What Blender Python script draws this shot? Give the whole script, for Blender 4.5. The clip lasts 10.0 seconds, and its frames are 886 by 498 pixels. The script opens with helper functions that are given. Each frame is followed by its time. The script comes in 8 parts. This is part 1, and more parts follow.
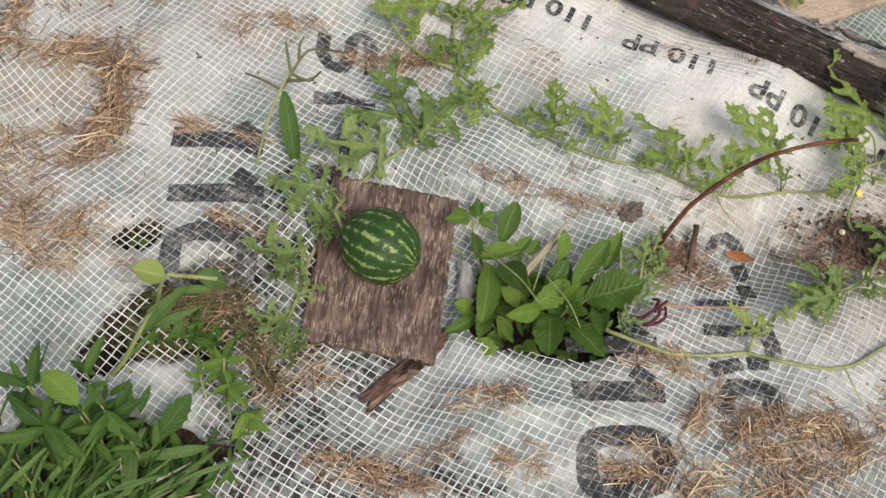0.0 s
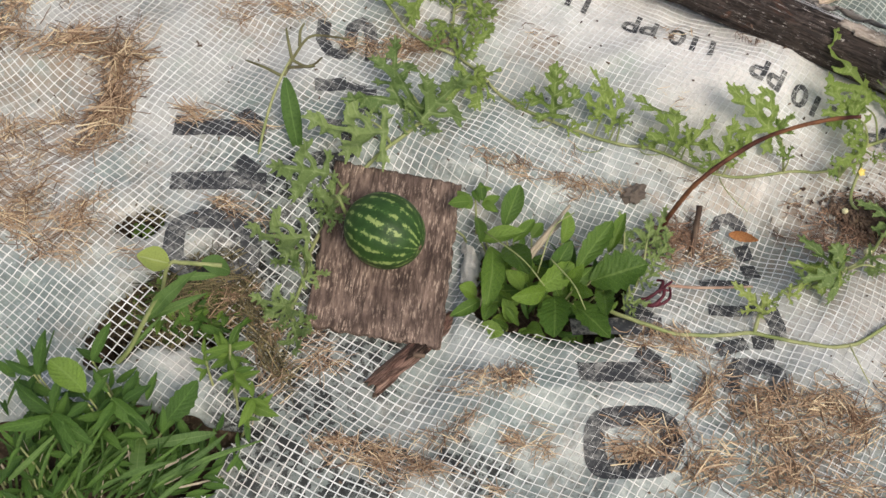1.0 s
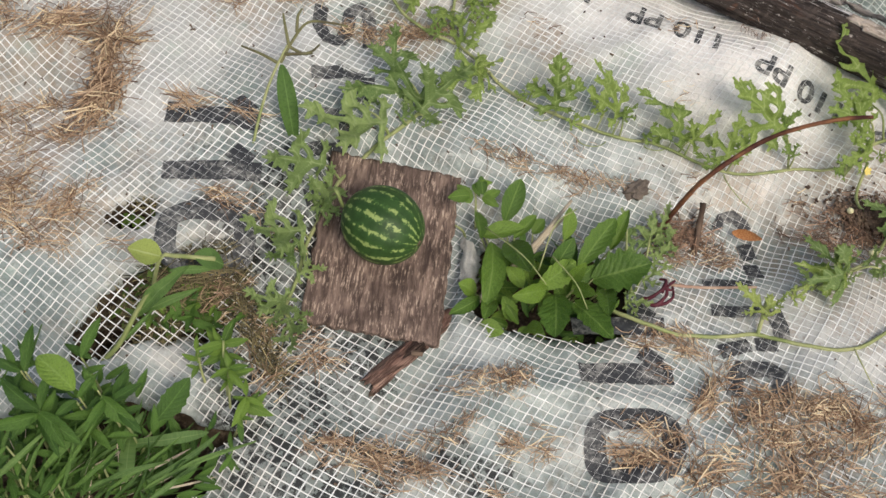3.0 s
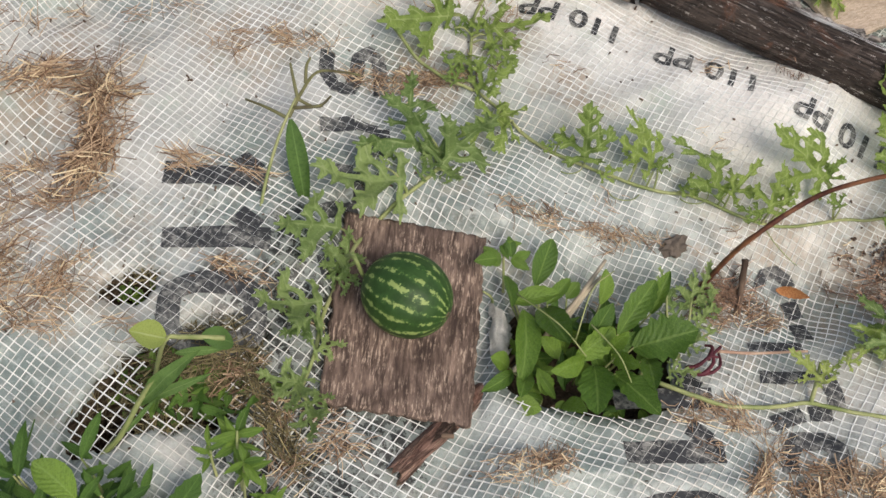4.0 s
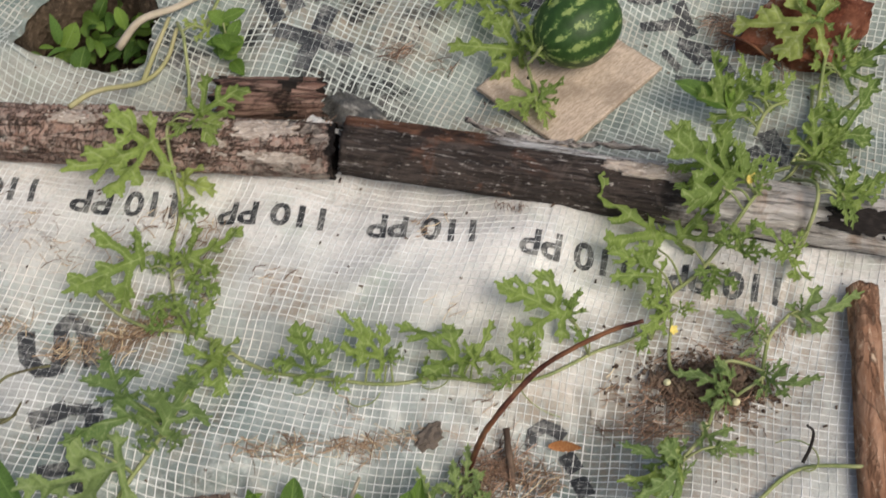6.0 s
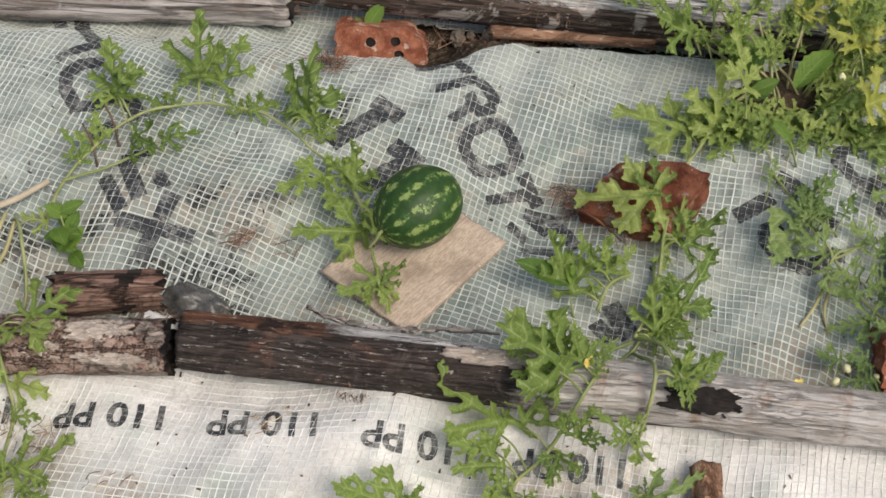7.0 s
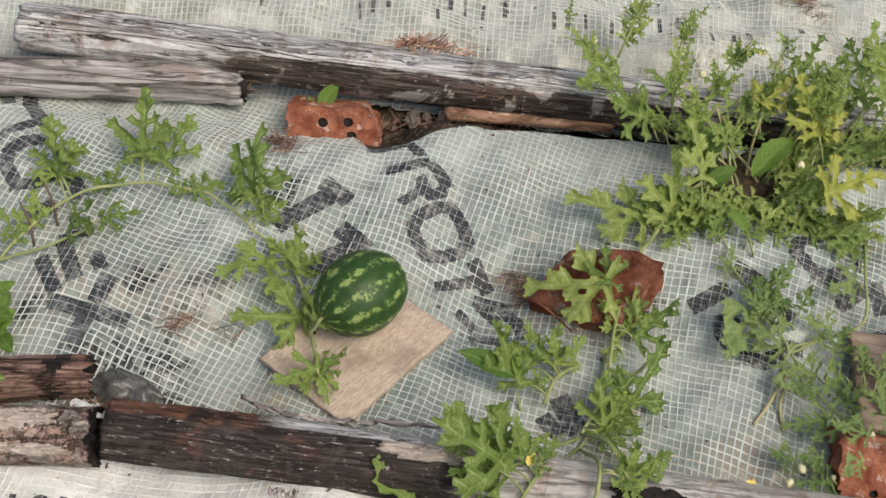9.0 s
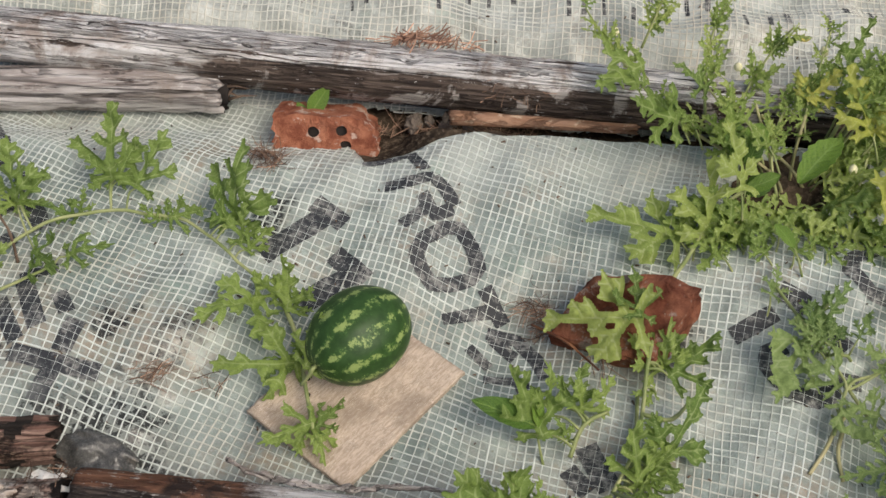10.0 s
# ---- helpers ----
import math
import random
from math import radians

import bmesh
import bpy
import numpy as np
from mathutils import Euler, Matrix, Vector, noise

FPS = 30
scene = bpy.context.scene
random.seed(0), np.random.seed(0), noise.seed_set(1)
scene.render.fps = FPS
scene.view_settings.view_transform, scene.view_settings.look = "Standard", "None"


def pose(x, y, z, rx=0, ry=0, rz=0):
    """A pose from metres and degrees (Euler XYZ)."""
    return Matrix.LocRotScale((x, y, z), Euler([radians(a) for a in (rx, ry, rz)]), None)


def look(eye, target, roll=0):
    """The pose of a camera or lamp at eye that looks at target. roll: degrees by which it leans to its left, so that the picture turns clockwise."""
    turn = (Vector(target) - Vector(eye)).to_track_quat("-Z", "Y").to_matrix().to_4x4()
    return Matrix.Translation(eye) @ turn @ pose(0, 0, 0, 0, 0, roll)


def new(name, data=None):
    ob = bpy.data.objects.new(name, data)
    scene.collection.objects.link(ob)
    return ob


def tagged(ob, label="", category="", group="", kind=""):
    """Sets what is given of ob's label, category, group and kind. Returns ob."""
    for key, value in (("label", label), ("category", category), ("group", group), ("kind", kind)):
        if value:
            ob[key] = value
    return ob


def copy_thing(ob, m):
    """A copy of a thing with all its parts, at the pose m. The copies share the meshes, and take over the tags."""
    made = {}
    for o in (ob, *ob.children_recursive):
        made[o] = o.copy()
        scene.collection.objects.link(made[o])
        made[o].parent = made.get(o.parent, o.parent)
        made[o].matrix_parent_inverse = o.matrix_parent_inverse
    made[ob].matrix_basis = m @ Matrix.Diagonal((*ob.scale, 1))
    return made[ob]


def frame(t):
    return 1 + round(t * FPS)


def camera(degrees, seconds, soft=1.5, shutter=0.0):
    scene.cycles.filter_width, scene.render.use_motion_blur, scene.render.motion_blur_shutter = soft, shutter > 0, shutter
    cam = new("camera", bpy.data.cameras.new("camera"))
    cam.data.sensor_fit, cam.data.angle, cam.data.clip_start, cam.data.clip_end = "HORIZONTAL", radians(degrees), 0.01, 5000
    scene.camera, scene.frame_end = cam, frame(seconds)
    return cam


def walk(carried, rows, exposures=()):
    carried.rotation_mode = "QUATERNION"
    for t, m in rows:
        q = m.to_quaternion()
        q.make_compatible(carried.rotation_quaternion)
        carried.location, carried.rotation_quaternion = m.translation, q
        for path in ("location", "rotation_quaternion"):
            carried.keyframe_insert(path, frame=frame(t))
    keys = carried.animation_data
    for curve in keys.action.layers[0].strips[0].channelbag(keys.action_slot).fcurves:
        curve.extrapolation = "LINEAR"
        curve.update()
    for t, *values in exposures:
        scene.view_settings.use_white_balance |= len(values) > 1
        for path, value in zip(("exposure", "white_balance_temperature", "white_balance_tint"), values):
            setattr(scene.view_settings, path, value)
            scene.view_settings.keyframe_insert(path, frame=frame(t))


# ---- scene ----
cam = camera(40.6, 10.0, shutter=0.15)
PATH = [
    (0, (-0.084, 0.0, 1.592), (0.05, 0.954, -0.161), 10.8),
    (0.5, (-0.086, -0.02, 1.586), (0.043, 0.941, -0.163), 10.1),
    (1, (-0.092, -0.016, 1.583), (0.046, 0.932, -0.172), 10.2),
    (1.5, (-0.094, -0.015, 1.578), (0.06, 0.928, -0.179), 10.3),
    (2, (-0.105, 0.002, 1.577), (0.054, 0.929, -0.188), 11.6),
    (3.3, (-0.134, 0.058, 1.547), (0.053, 0.971, -0.222), 14.3),
    (3.5, (-0.147, 0.091, 1.539), (0.047, 1.007, -0.229), 14.9),
    (4, (-0.202, 0.166, 1.454), (0.041, 1.092, -0.302), 15.7),
    (4.5, (-0.199, 0.207, 1.417), (0.061, 1.114, -0.346), 13.8),
    (5, (-0.145, 0.277, 1.429), (0.109, 1.139, -0.358), 13.7),
    (5.2, (-0.102, 0.313, 1.458), (0.144, 1.153, -0.318), 11.4),
    (5.5, (-0.016, 0.364, 1.498), (0.228, 1.209, -0.298), 7.0),
    (5.7, (0.096, 0.384, 1.513), (0.322, 1.256, -0.25), 2.9),
    (6, (0.194, 0.441, 1.541), (0.463, 1.34, -0.225), 0.8),
    (6.2, (0.243, 0.486, 1.565), (0.529, 1.399, -0.192), 0.4),
    (7.3, (0.391, 0.526, 1.607), (0.827, 1.539, -0.061), 3.9),
    (7.5, (0.398, 0.52, 1.609), (0.847, 1.543, -0.049), 3.9),
    (8, (0.418, 0.519, 1.608), (0.894, 1.544, -0.042), 3.8),
    (8.5, (0.44, 0.557, 1.58), (0.902, 1.595, -0.066), 4.6),
    (9, (0.462, 0.549, 1.571), (0.901, 1.631, -0.053), 4.0),
    (9.5, (0.488, 0.605, 1.512), (0.916, 1.699, -0.106), 2.6),
    (10, (0.545, 0.745, 1.456), (0.942, 1.774, -0.213), 1.6),
]
walk(cam, [(t, look(eye, target, roll)) for t, eye, target, roll in PATH], [(0.0, 0.03), (5.2, 0.04), (5.7, -0.05), (6.2, -0.12), (7.3, 0.0), (10.0, 0.02)])

# ---- light ----
SUN_ELEVATION, SUN_AZIMUTH = 58.0, 150.0
world = bpy.data.worlds.new("overcast_sky")
scene.world = world
world.use_nodes = True
wn = world.node_tree
sky = wn.nodes.new("ShaderNodeTexSky")
sky.sky_type, sky.sun_disc = "NISHITA", False
sky.sun_elevation, sky.sun_rotation = radians(SUN_ELEVATION), radians(SUN_AZIMUTH)
sky.air_density, sky.dust_density, sky.ozone_density = 1.0, 6.0, 1.0
wn.links.new(sky.outputs[0], wn.nodes["Background"].inputs[0])
wn.nodes["Background"].inputs[1].default_value = 0.125

sun = new("sun", bpy.data.lights.new("sun", "SUN"))
sun.data.energy, sun.data.angle, sun.data.color = 1.55, radians(30), (1.0, 0.93, 0.83)
sa, se = radians(SUN_AZIMUTH), radians(SUN_ELEVATION)
sun.matrix_world = look((math.sin(sa) * math.cos(se) * 20, math.cos(sa) * math.cos(se) * 20, math.sin(se) * 20), (0, 0, 0))


# ---- materials ----
class Nodes:
    """A small helper to write node materials in short lines."""

    def __init__(self, name):
        self.mat = bpy.data.materials.new(name)
        self.mat.use_nodes = True
        self.tree = self.mat.node_tree
        self.bsdf = self.tree.nodes["Principled BSDF"]
        self.out = self.tree.nodes["Material Output"]
        self.coord = self.tree.nodes.new("ShaderNodeTexCoord")

    def put(self, socket, value):
        if isinstance(value, bpy.types.NodeSocket):
            self.tree.links.new(value, socket)
        else:
            socket.default_value = value

    def node(self, kind, **inputs):
        n = self.tree.nodes.new(kind)
        for key, value in inputs.items():
            self.put(n.inputs[int(key[1:])] if key[0] == "i" and key[1:].isdigit() else n.inputs[key], value)
        return n

    def math(self, op, a, b=0.0, clamp=False):
        n = self.node("ShaderNodeMath", i0=a, i1=b)
        n.operation, n.use_clamp = op, clamp
        return n.outputs[0]

    def place(self, scale=(1, 1, 1), turn=(0, 0, 0), what="Object"):
        n = self.node("ShaderNodeMapping", Vector=self.coord.outputs[what])
        n.inputs["Scale"].default_value = scale
        n.inputs["Rotation"].default_value = [radians(a) for a in turn]
        return n.outputs[0]

    def noise(self, scale, detail=4.0, rough=0.55, where=None, warp=0.0):
        n = self.node("ShaderNodeTexNoise", Scale=scale, Detail=detail, Roughness=rough, Distortion=warp)
        self.put(n.inputs["Vector"], where if where is not None else self.coord.outputs["Object"])
        return n.outputs["Fac"]

    def voronoi(self, scale, where=None, feature="F1"):
        n = self.node("ShaderNodeTexVoronoi", Scale=scale)
        n.feature = feature
        self.put(n.inputs["Vector"], where if where is not None else self.coord.outputs["Object"])
        return n.outputs["Distance"]

    def ramp(self, fac, lo, hi):
        n = self.node("ShaderNodeMapRange", Value=fac)
        n.interpolation_type = "SMOOTHSTEP"
        n.inputs["From Min"].default_value, n.inputs["From Max"].default_value = lo, hi
        return n.outputs[0]

    def mix(self, fac, a, b):
        n = self.tree.nodes.new("ShaderNodeMix")
        n.data_type = "RGBA"
        self.put(n.inputs[0], fac)
        for socket, value in ((n.inputs[6], a), (n.inputs[7], b)):
            self.put(socket, (*value, 1.0) if isinstance(value, tuple) else value)
        return n.outputs[2]

    def random(self):
        return self.tree.nodes.new("ShaderNodeObjectInfo").outputs["Random"]

    def island(self):
        return self.tree.nodes.new("ShaderNodeNewGeometry").outputs["Random Per Island"]

    def bump(self, height, strength=0.5, distance=0.002):
        n = self.node("ShaderNodeBump", Height=height)
        n.inputs["Strength"].default_value, n.inputs["Distance"].default_value = strength, distance
        self.tree.links.new(n.outputs[0], self.bsdf.inputs["Normal"])
        return n.outputs[0]

    def finish(self, color, rough=0.7, specular=0.3):
        self.put(self.bsdf.inputs["Base Color"], (*color, 1.0) if isinstance(color, tuple) else color)
        self.put(self.bsdf.inputs["Roughness"], rough)
        self.put(self.bsdf.inputs["Specular IOR Level"], specular)
        return self.mat

    def leafy(self, color, share=0.3):
        """Light also passes through, as in a thin leaf."""
        t = self.node("ShaderNodeBsdfTranslucent")
        self.put(t.inputs["Color"], color)
        m = self.node("ShaderNodeMixShader", i0=share)
        self.tree.links.new(self.bsdf.outputs[0], m.inputs[1])
        self.tree.links.new(t.outputs[0], m.inputs[2])
        self.tree.links.new(m.outputs[0], self.out.inputs[0])
        return self.mat


def soil_material():
    n = Nodes("damp_soil")
    a, b = n.noise(9, 6, 0.6), n.noise(110, 5, 0.65)
    c = n.mix(n.ramp(a, 0.35, 0.65), (0.034, 0.025, 0.018), (0.1, 0.074, 0.05))
    c = n.mix(n.ramp(b, 0.45, 0.75), c, (0.19, 0.145, 0.1))
    n.bump(n.math("ADD", b, n.voronoi(60)), 0.9, 0.008)
    return n.finish(c, 0.95, 0.1)


def film_material(name, cool, pale, dust, dust_from, strips=(), mouldy=(), stains_and_shade=(), bleached=()):
    """Old translucent sheeting: hazy, blotched where damp lies behind it, dusty in patches."""
    n = Nodes(name)
    big, mid, fine = n.noise(4.2, 5, 0.6), n.noise(16, 5, 0.6), n.noise(170, 4, 0.7)
    c = n.mix(n.ramp(big, 0.36, 0.64), cool, pale)
    c = n.mix(n.math("MULTIPLY", n.ramp(mid, 0.42, 0.72), 0.75), c, tuple(v * 0.62 for v in cool))
    spread = n.math("ADD", n.math("MULTIPLY", n.noise(3.1, 6, 0.62), 0.7), n.math("MULTIPLY", n.noise(38, 4, 0.7), 0.3))
    c = n.mix(n.math("MULTIPLY", n.ramp(spread, dust_from, dust_from + 0.14), 0.8), c, dust)
    mould = n.math("MULTIPLY", n.ramp(n.noise(6.5, 3, 0.5), 0.56, 0.66), n.ramp(n.noise(75, 4, 0.7), 0.46, 0.6))
    c = n.mix(n.math("MULTIPLY", mould, 0.7), c, (0.075, 0.08, 0.07))
    sep = n.node("ShaderNodeSeparateXYZ", Vector=n.coord.outputs["Object"])
    q = n.math("ADD", n.math("MULTIPLY", sep.outputs[0], 0.438), n.math("MULTIPLY", sep.outputs[1], 0.9))
    q = n.math("ADD", q, n.math("MULTIPLY", n.math("SUBTRACT", n.noise(5, 5, 0.6), 0.5), 0.22))
    for color, lo, hi, share in strips:
        f = n.math("MULTIPLY", n.ramp(q, lo, hi), share)
        if hi > lo and name == "hazy_film":
            f = n.math("MULTIPLY", f, n.ramp(sep.outputs[0], 1.35, 1.2))
        c = n.mix(f, c, color)
    if bleached:
        # dry patches where the film has gone chalky
        ragged = n.math("MULTIPLY", n.math("SUBTRACT", n.noise(9, 5, 0.65), 0.5), 0.3)
        spread = 0.0
        for mx, my, size in bleached:
            d = n.node("ShaderNodeVectorMath", i0=n.coord.outputs["Object"], i1=(mx, my, 0.02))
            d.operation = "DISTANCE"
            spread = n.math("MAXIMUM", spread, n.ramp(n.math("ADD", d.outputs["Value"], ragged), size * 1.2, size * 0.4))
        c = n.mix(n.math("MULTIPLY", spread, 0.62), c, (0.6, 0.59, 0.56))
    specks = n.ramp(n.noise(95, 3, 0.6), 0.66, 0.74)
    c = n.mix(n.math("MULTIPLY", specks, 0.55), c, (0.16, 0.12, 0.075))
    c = n.mix(n.math("MULTIPLY", n.ramp(fine, 0.35, 0.75), 0.35), c, (0.24, 0.235, 0.21))
    c = n.mix(n.math("MULTIPLY", n.ramp(n.noise(60, 5, 0.75), 0.5, 0.68), 0.45), c, tuple(min(0.8, v * 1.35) for v in pale))
    if stains_and_shade:
        # dried mud and tannin; some on the middle sheet paint in slope shade
        ragged = n.math("MULTIPLY", n.math("SUBTRACT", n.noise(14, 6, 0.7), 0.5), 0.24)
        spread = 0.0
        for mx, my, size in stains_and_shade:
            d = n.node("ShaderNodeVectorMath", i0=n.coord.outputs["Object"], i1=(mx, my, 0.01))
            d.operation = "DISTANCE"
            spread = n.math("MAXIMUM", spread, n.ramp(n.math("ADD", d.outputs["Value"], ragged), size * 1.3, size * 0.3))
        spread = n.math("MULTIPLY", spread, n.ramp(n.noise(65, 5, 0.7), 0.3, 0.62))
        c = n.mix(n.math("MULTIPLY", spread, 0.72), c, (0.29, 0.22, 0.15))
    grit = n.noise(420, 3, 0.75)
    c = n.mix(n.math("MULTIPLY", n.ramp(grit, 0.52, 0.68), 0.22), c, (0.13, 0.12, 0.1))
    c = n.mix(n.math("MULTIPLY", n.ramp(grit, 0.46, 0.3), 0.18), c, (0.62, 0.62, 0.58))
    tint = n.noise(11, 3, 0.5)
    c = n.mix(n.math("MULTIPLY", n.ramp(tint, 0.58, 0.75), 0.3), c, (0.3, 0.42, 0.33))
    dirt = n.math("MULTIPLY", n.ramp(n.noise(7.5, 5, 0.65), 0.5, 0.68), n.ramp(n.noise(85, 4, 0.75), 0.44, 0.62))
    c = n.mix(n.math("MULTIPLY", dirt, 0.5), c, (0.27, 0.2, 0.14))
    if mouldy:
        # black mould that has spread in blotches behind the sheet; also the dark smear by the log joint
        ragged = n.math("MULTIPLY", n.math("SUBTRACT", n.noise(17, 5, 0.65), 0.5), 0.16)
        spread = 0.0
        for mx, my, size in mouldy:
            d = n.node("ShaderNodeVectorMath", i0=n.coord.outputs["Object"], i1=(mx, my, 0.01))
            d.operation = "DISTANCE"
            spread = n.math("MAXIMUM", spread, n.ramp(n.math("ADD", d.outputs["Value"], ragged), size * 1.25, size * 0.5))
        grown = n.math("ADD", n.math("MULTIPLY", n.noise(48, 5, 0.75), 0.7), n.math("MULTIPLY", n.noise(150, 3, 0.7), 0.3))
        c = n.mix(n.math("MULTIPLY", spread, 0.5), c, (0.15, 0.16, 0.145))
        c = n.mix(n.math("MULTIPLY", n.math("MULTIPLY", spread, n.ramp(grown, 0.48, 0.53)), 0.95), c, (0.026, 0.026, 0.024))
    n.bump(n.math("ADD", n.math("MULTIPLY", fine, 0.35), mid), 0.5, 0.004)
    return n.finish(c, n.ramp(mid, 0.1, 1.4), 0.35)


def thread_material(name, color, dirt, sunk):
    """Threads that are clean in places and sunk under grime in others."""
    n = Nodes(name)
    c = n.mix(n.ramp(n.noise(5, 6, 0.65), 0.45, 0.72), color, dirt)
    c = n.mix(n.math("MULTIPLY", n.ramp(n.noise(34, 5, 0.7), 0.42, 0.66), 0.85), c, sunk)
    c = n.mix(n.math("MULTIPLY", n.ramp(n.noise(140, 3, 0.6), 0.5, 0.8), 0.5), c, tuple(v * 0.75 for v in dirt))
    return n.finish(c, 0.55, 0.35)


def bark_material():
    """Scaly bark: plates split by dark cracks, pale where the outer skin has gone; black on the tip paints in the shade
    of a hollow end.
    """
    n = Nodes("scaly_bark")
    where = n.place((55, 75, 75))
    warp = n.noise(6, 4, 0.6, where)
    shifted = n.node("ShaderNodeVectorMath", i0=where, i1=n.node("ShaderNodeCombineXYZ", i0=warp, i1=n.noise(5, 4, 0.6, where), i2=warp).outputs[0])
    crack = n.voronoi(1.0, shifted.outputs[0], "DISTANCE_TO_EDGE")
    c = n.mix(n.ramp(n.noise(18, 6, 0.7), 0.35, 0.65), (0.25, 0.155, 0.12), (0.43, 0.295, 0.235))
    c = n.mix(n.ramp(n.noise(90, 5, 0.7), 0.42, 0.7), c, (0.45, 0.37, 0.31))
    c = n.mix(n.ramp(n.noise(9, 5, 0.6), 0.58, 0.68), c, (0.1, 0.07, 0.056))
    c = n.mix(n.ramp(n.noise(23, 5, 0.65), 0.6, 0.66), c, (0.44, 0.4, 0.35))
    c = n.mix(n.math("MULTIPLY", n.ramp(crack, 0.06, 0.01), 0.3), c, (0.06, 0.042, 0.034))
    split = n.math("ABSOLUTE", n.math("SUBTRACT", n.noise(2.0, 5, 0.6, n.place((4, 26, 26)), 0.6), 0.5))
    c = n.mix(n.math("MULTIPLY", n.ramp(split, 0.02, 0.005), 0.8), c, (0.04, 0.028, 0.022))
    chink = n.math("ABSOLUTE", n.math("SUBTRACT", n.noise(2.0, 5, 0.65, n.place((34, 16, 16)), 0.8), 0.5))
    c = n.mix(n.math("MULTIPLY", n.ramp(chink, 0.022, 0.006), 0.7), c, (0.05, 0.035, 0.028))
    sep = n.node("ShaderNodeSeparateXYZ", Vector=n.coord.outputs["Object"])
    # near-black by x at the tip: a hollow end's shade put into the colour
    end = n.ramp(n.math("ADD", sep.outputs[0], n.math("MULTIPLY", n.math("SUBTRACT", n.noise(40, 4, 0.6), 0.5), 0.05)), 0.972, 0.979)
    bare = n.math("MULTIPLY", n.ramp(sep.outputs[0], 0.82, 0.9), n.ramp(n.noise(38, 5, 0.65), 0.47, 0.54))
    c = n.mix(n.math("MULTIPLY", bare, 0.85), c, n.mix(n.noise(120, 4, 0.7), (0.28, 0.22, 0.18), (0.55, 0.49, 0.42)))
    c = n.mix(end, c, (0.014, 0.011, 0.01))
    n.bump(n.math("ADD", n.math("ADD", n.ramp(split, 0.0, 0.04), n.ramp(chink, 0.0, 0.03)), n.math("MULTIPLY", n.noise(70, 5, 0.7), 1.3)), 0.95, 0.006)
    return n.finish(c, 0.9, 0.2)


def print_material(name="black_print", wear=0.47):
    n = Nodes(name)
    a, b = n.noise(30, 5, 0.7), n.noise(125, 4, 0.75)
    worn = n.math("ADD", n.math("MULTIPLY", a, 0.5), n.math("MULTIPLY", b, 0.5))
    c = n.mix(n.ramp(worn, wear, wear + 0.17), (0.032, 0.035, 0.039), (0.27, 0.27, 0.25))
    c = n.mix(n.math("MULTIPLY", n.ramp(n.noise(9, 5, 0.6), 0.55, 0.7), 0.5), c, (0.2, 0.21, 0.2))
    n.bump(b, 0.4, 0.002)
    return n.finish(c, 0.6, 0.3)


def wood_material(name, dark, light, pale, grain=(3, 60, 60), fleck=0.6, rough=0.85, bump=0.6):
    """Weathered wood: grain drawn out along x, with pale flecks where the surface has lifted."""
    n = Nodes(name)
    where = n.place(grain)
    a, b = n.noise(2.2, 6, 0.62, where, 0.6), n.noise(7.0, 5, 0.7, where)
    blotch = n.noise(11, 4, 0.6)
    c = n.mix(n.ramp(a, 0.35, 0.68), dark, light)
    c = n.mix(n.math("MULTIPLY", n.ramp(blotch, 0.42, 0.62), 0.65), c, tuple(v * 0.6 for v in dark))
    lifted = n.math("MULTIPLY", n.ramp(b, fleck, fleck + 0.13), n.ramp(n.noise(17, 5, 0.65), 0.36, 0.6))
    c = n.mix(n.math("MULTIPLY", lifted, 0.9), c, pale)
    n.bump(n.math("ADD", a, n.math("MULTIPLY", b, 0.6)), bump, 0.004)
    return n.finish(c, rough, 0.2)


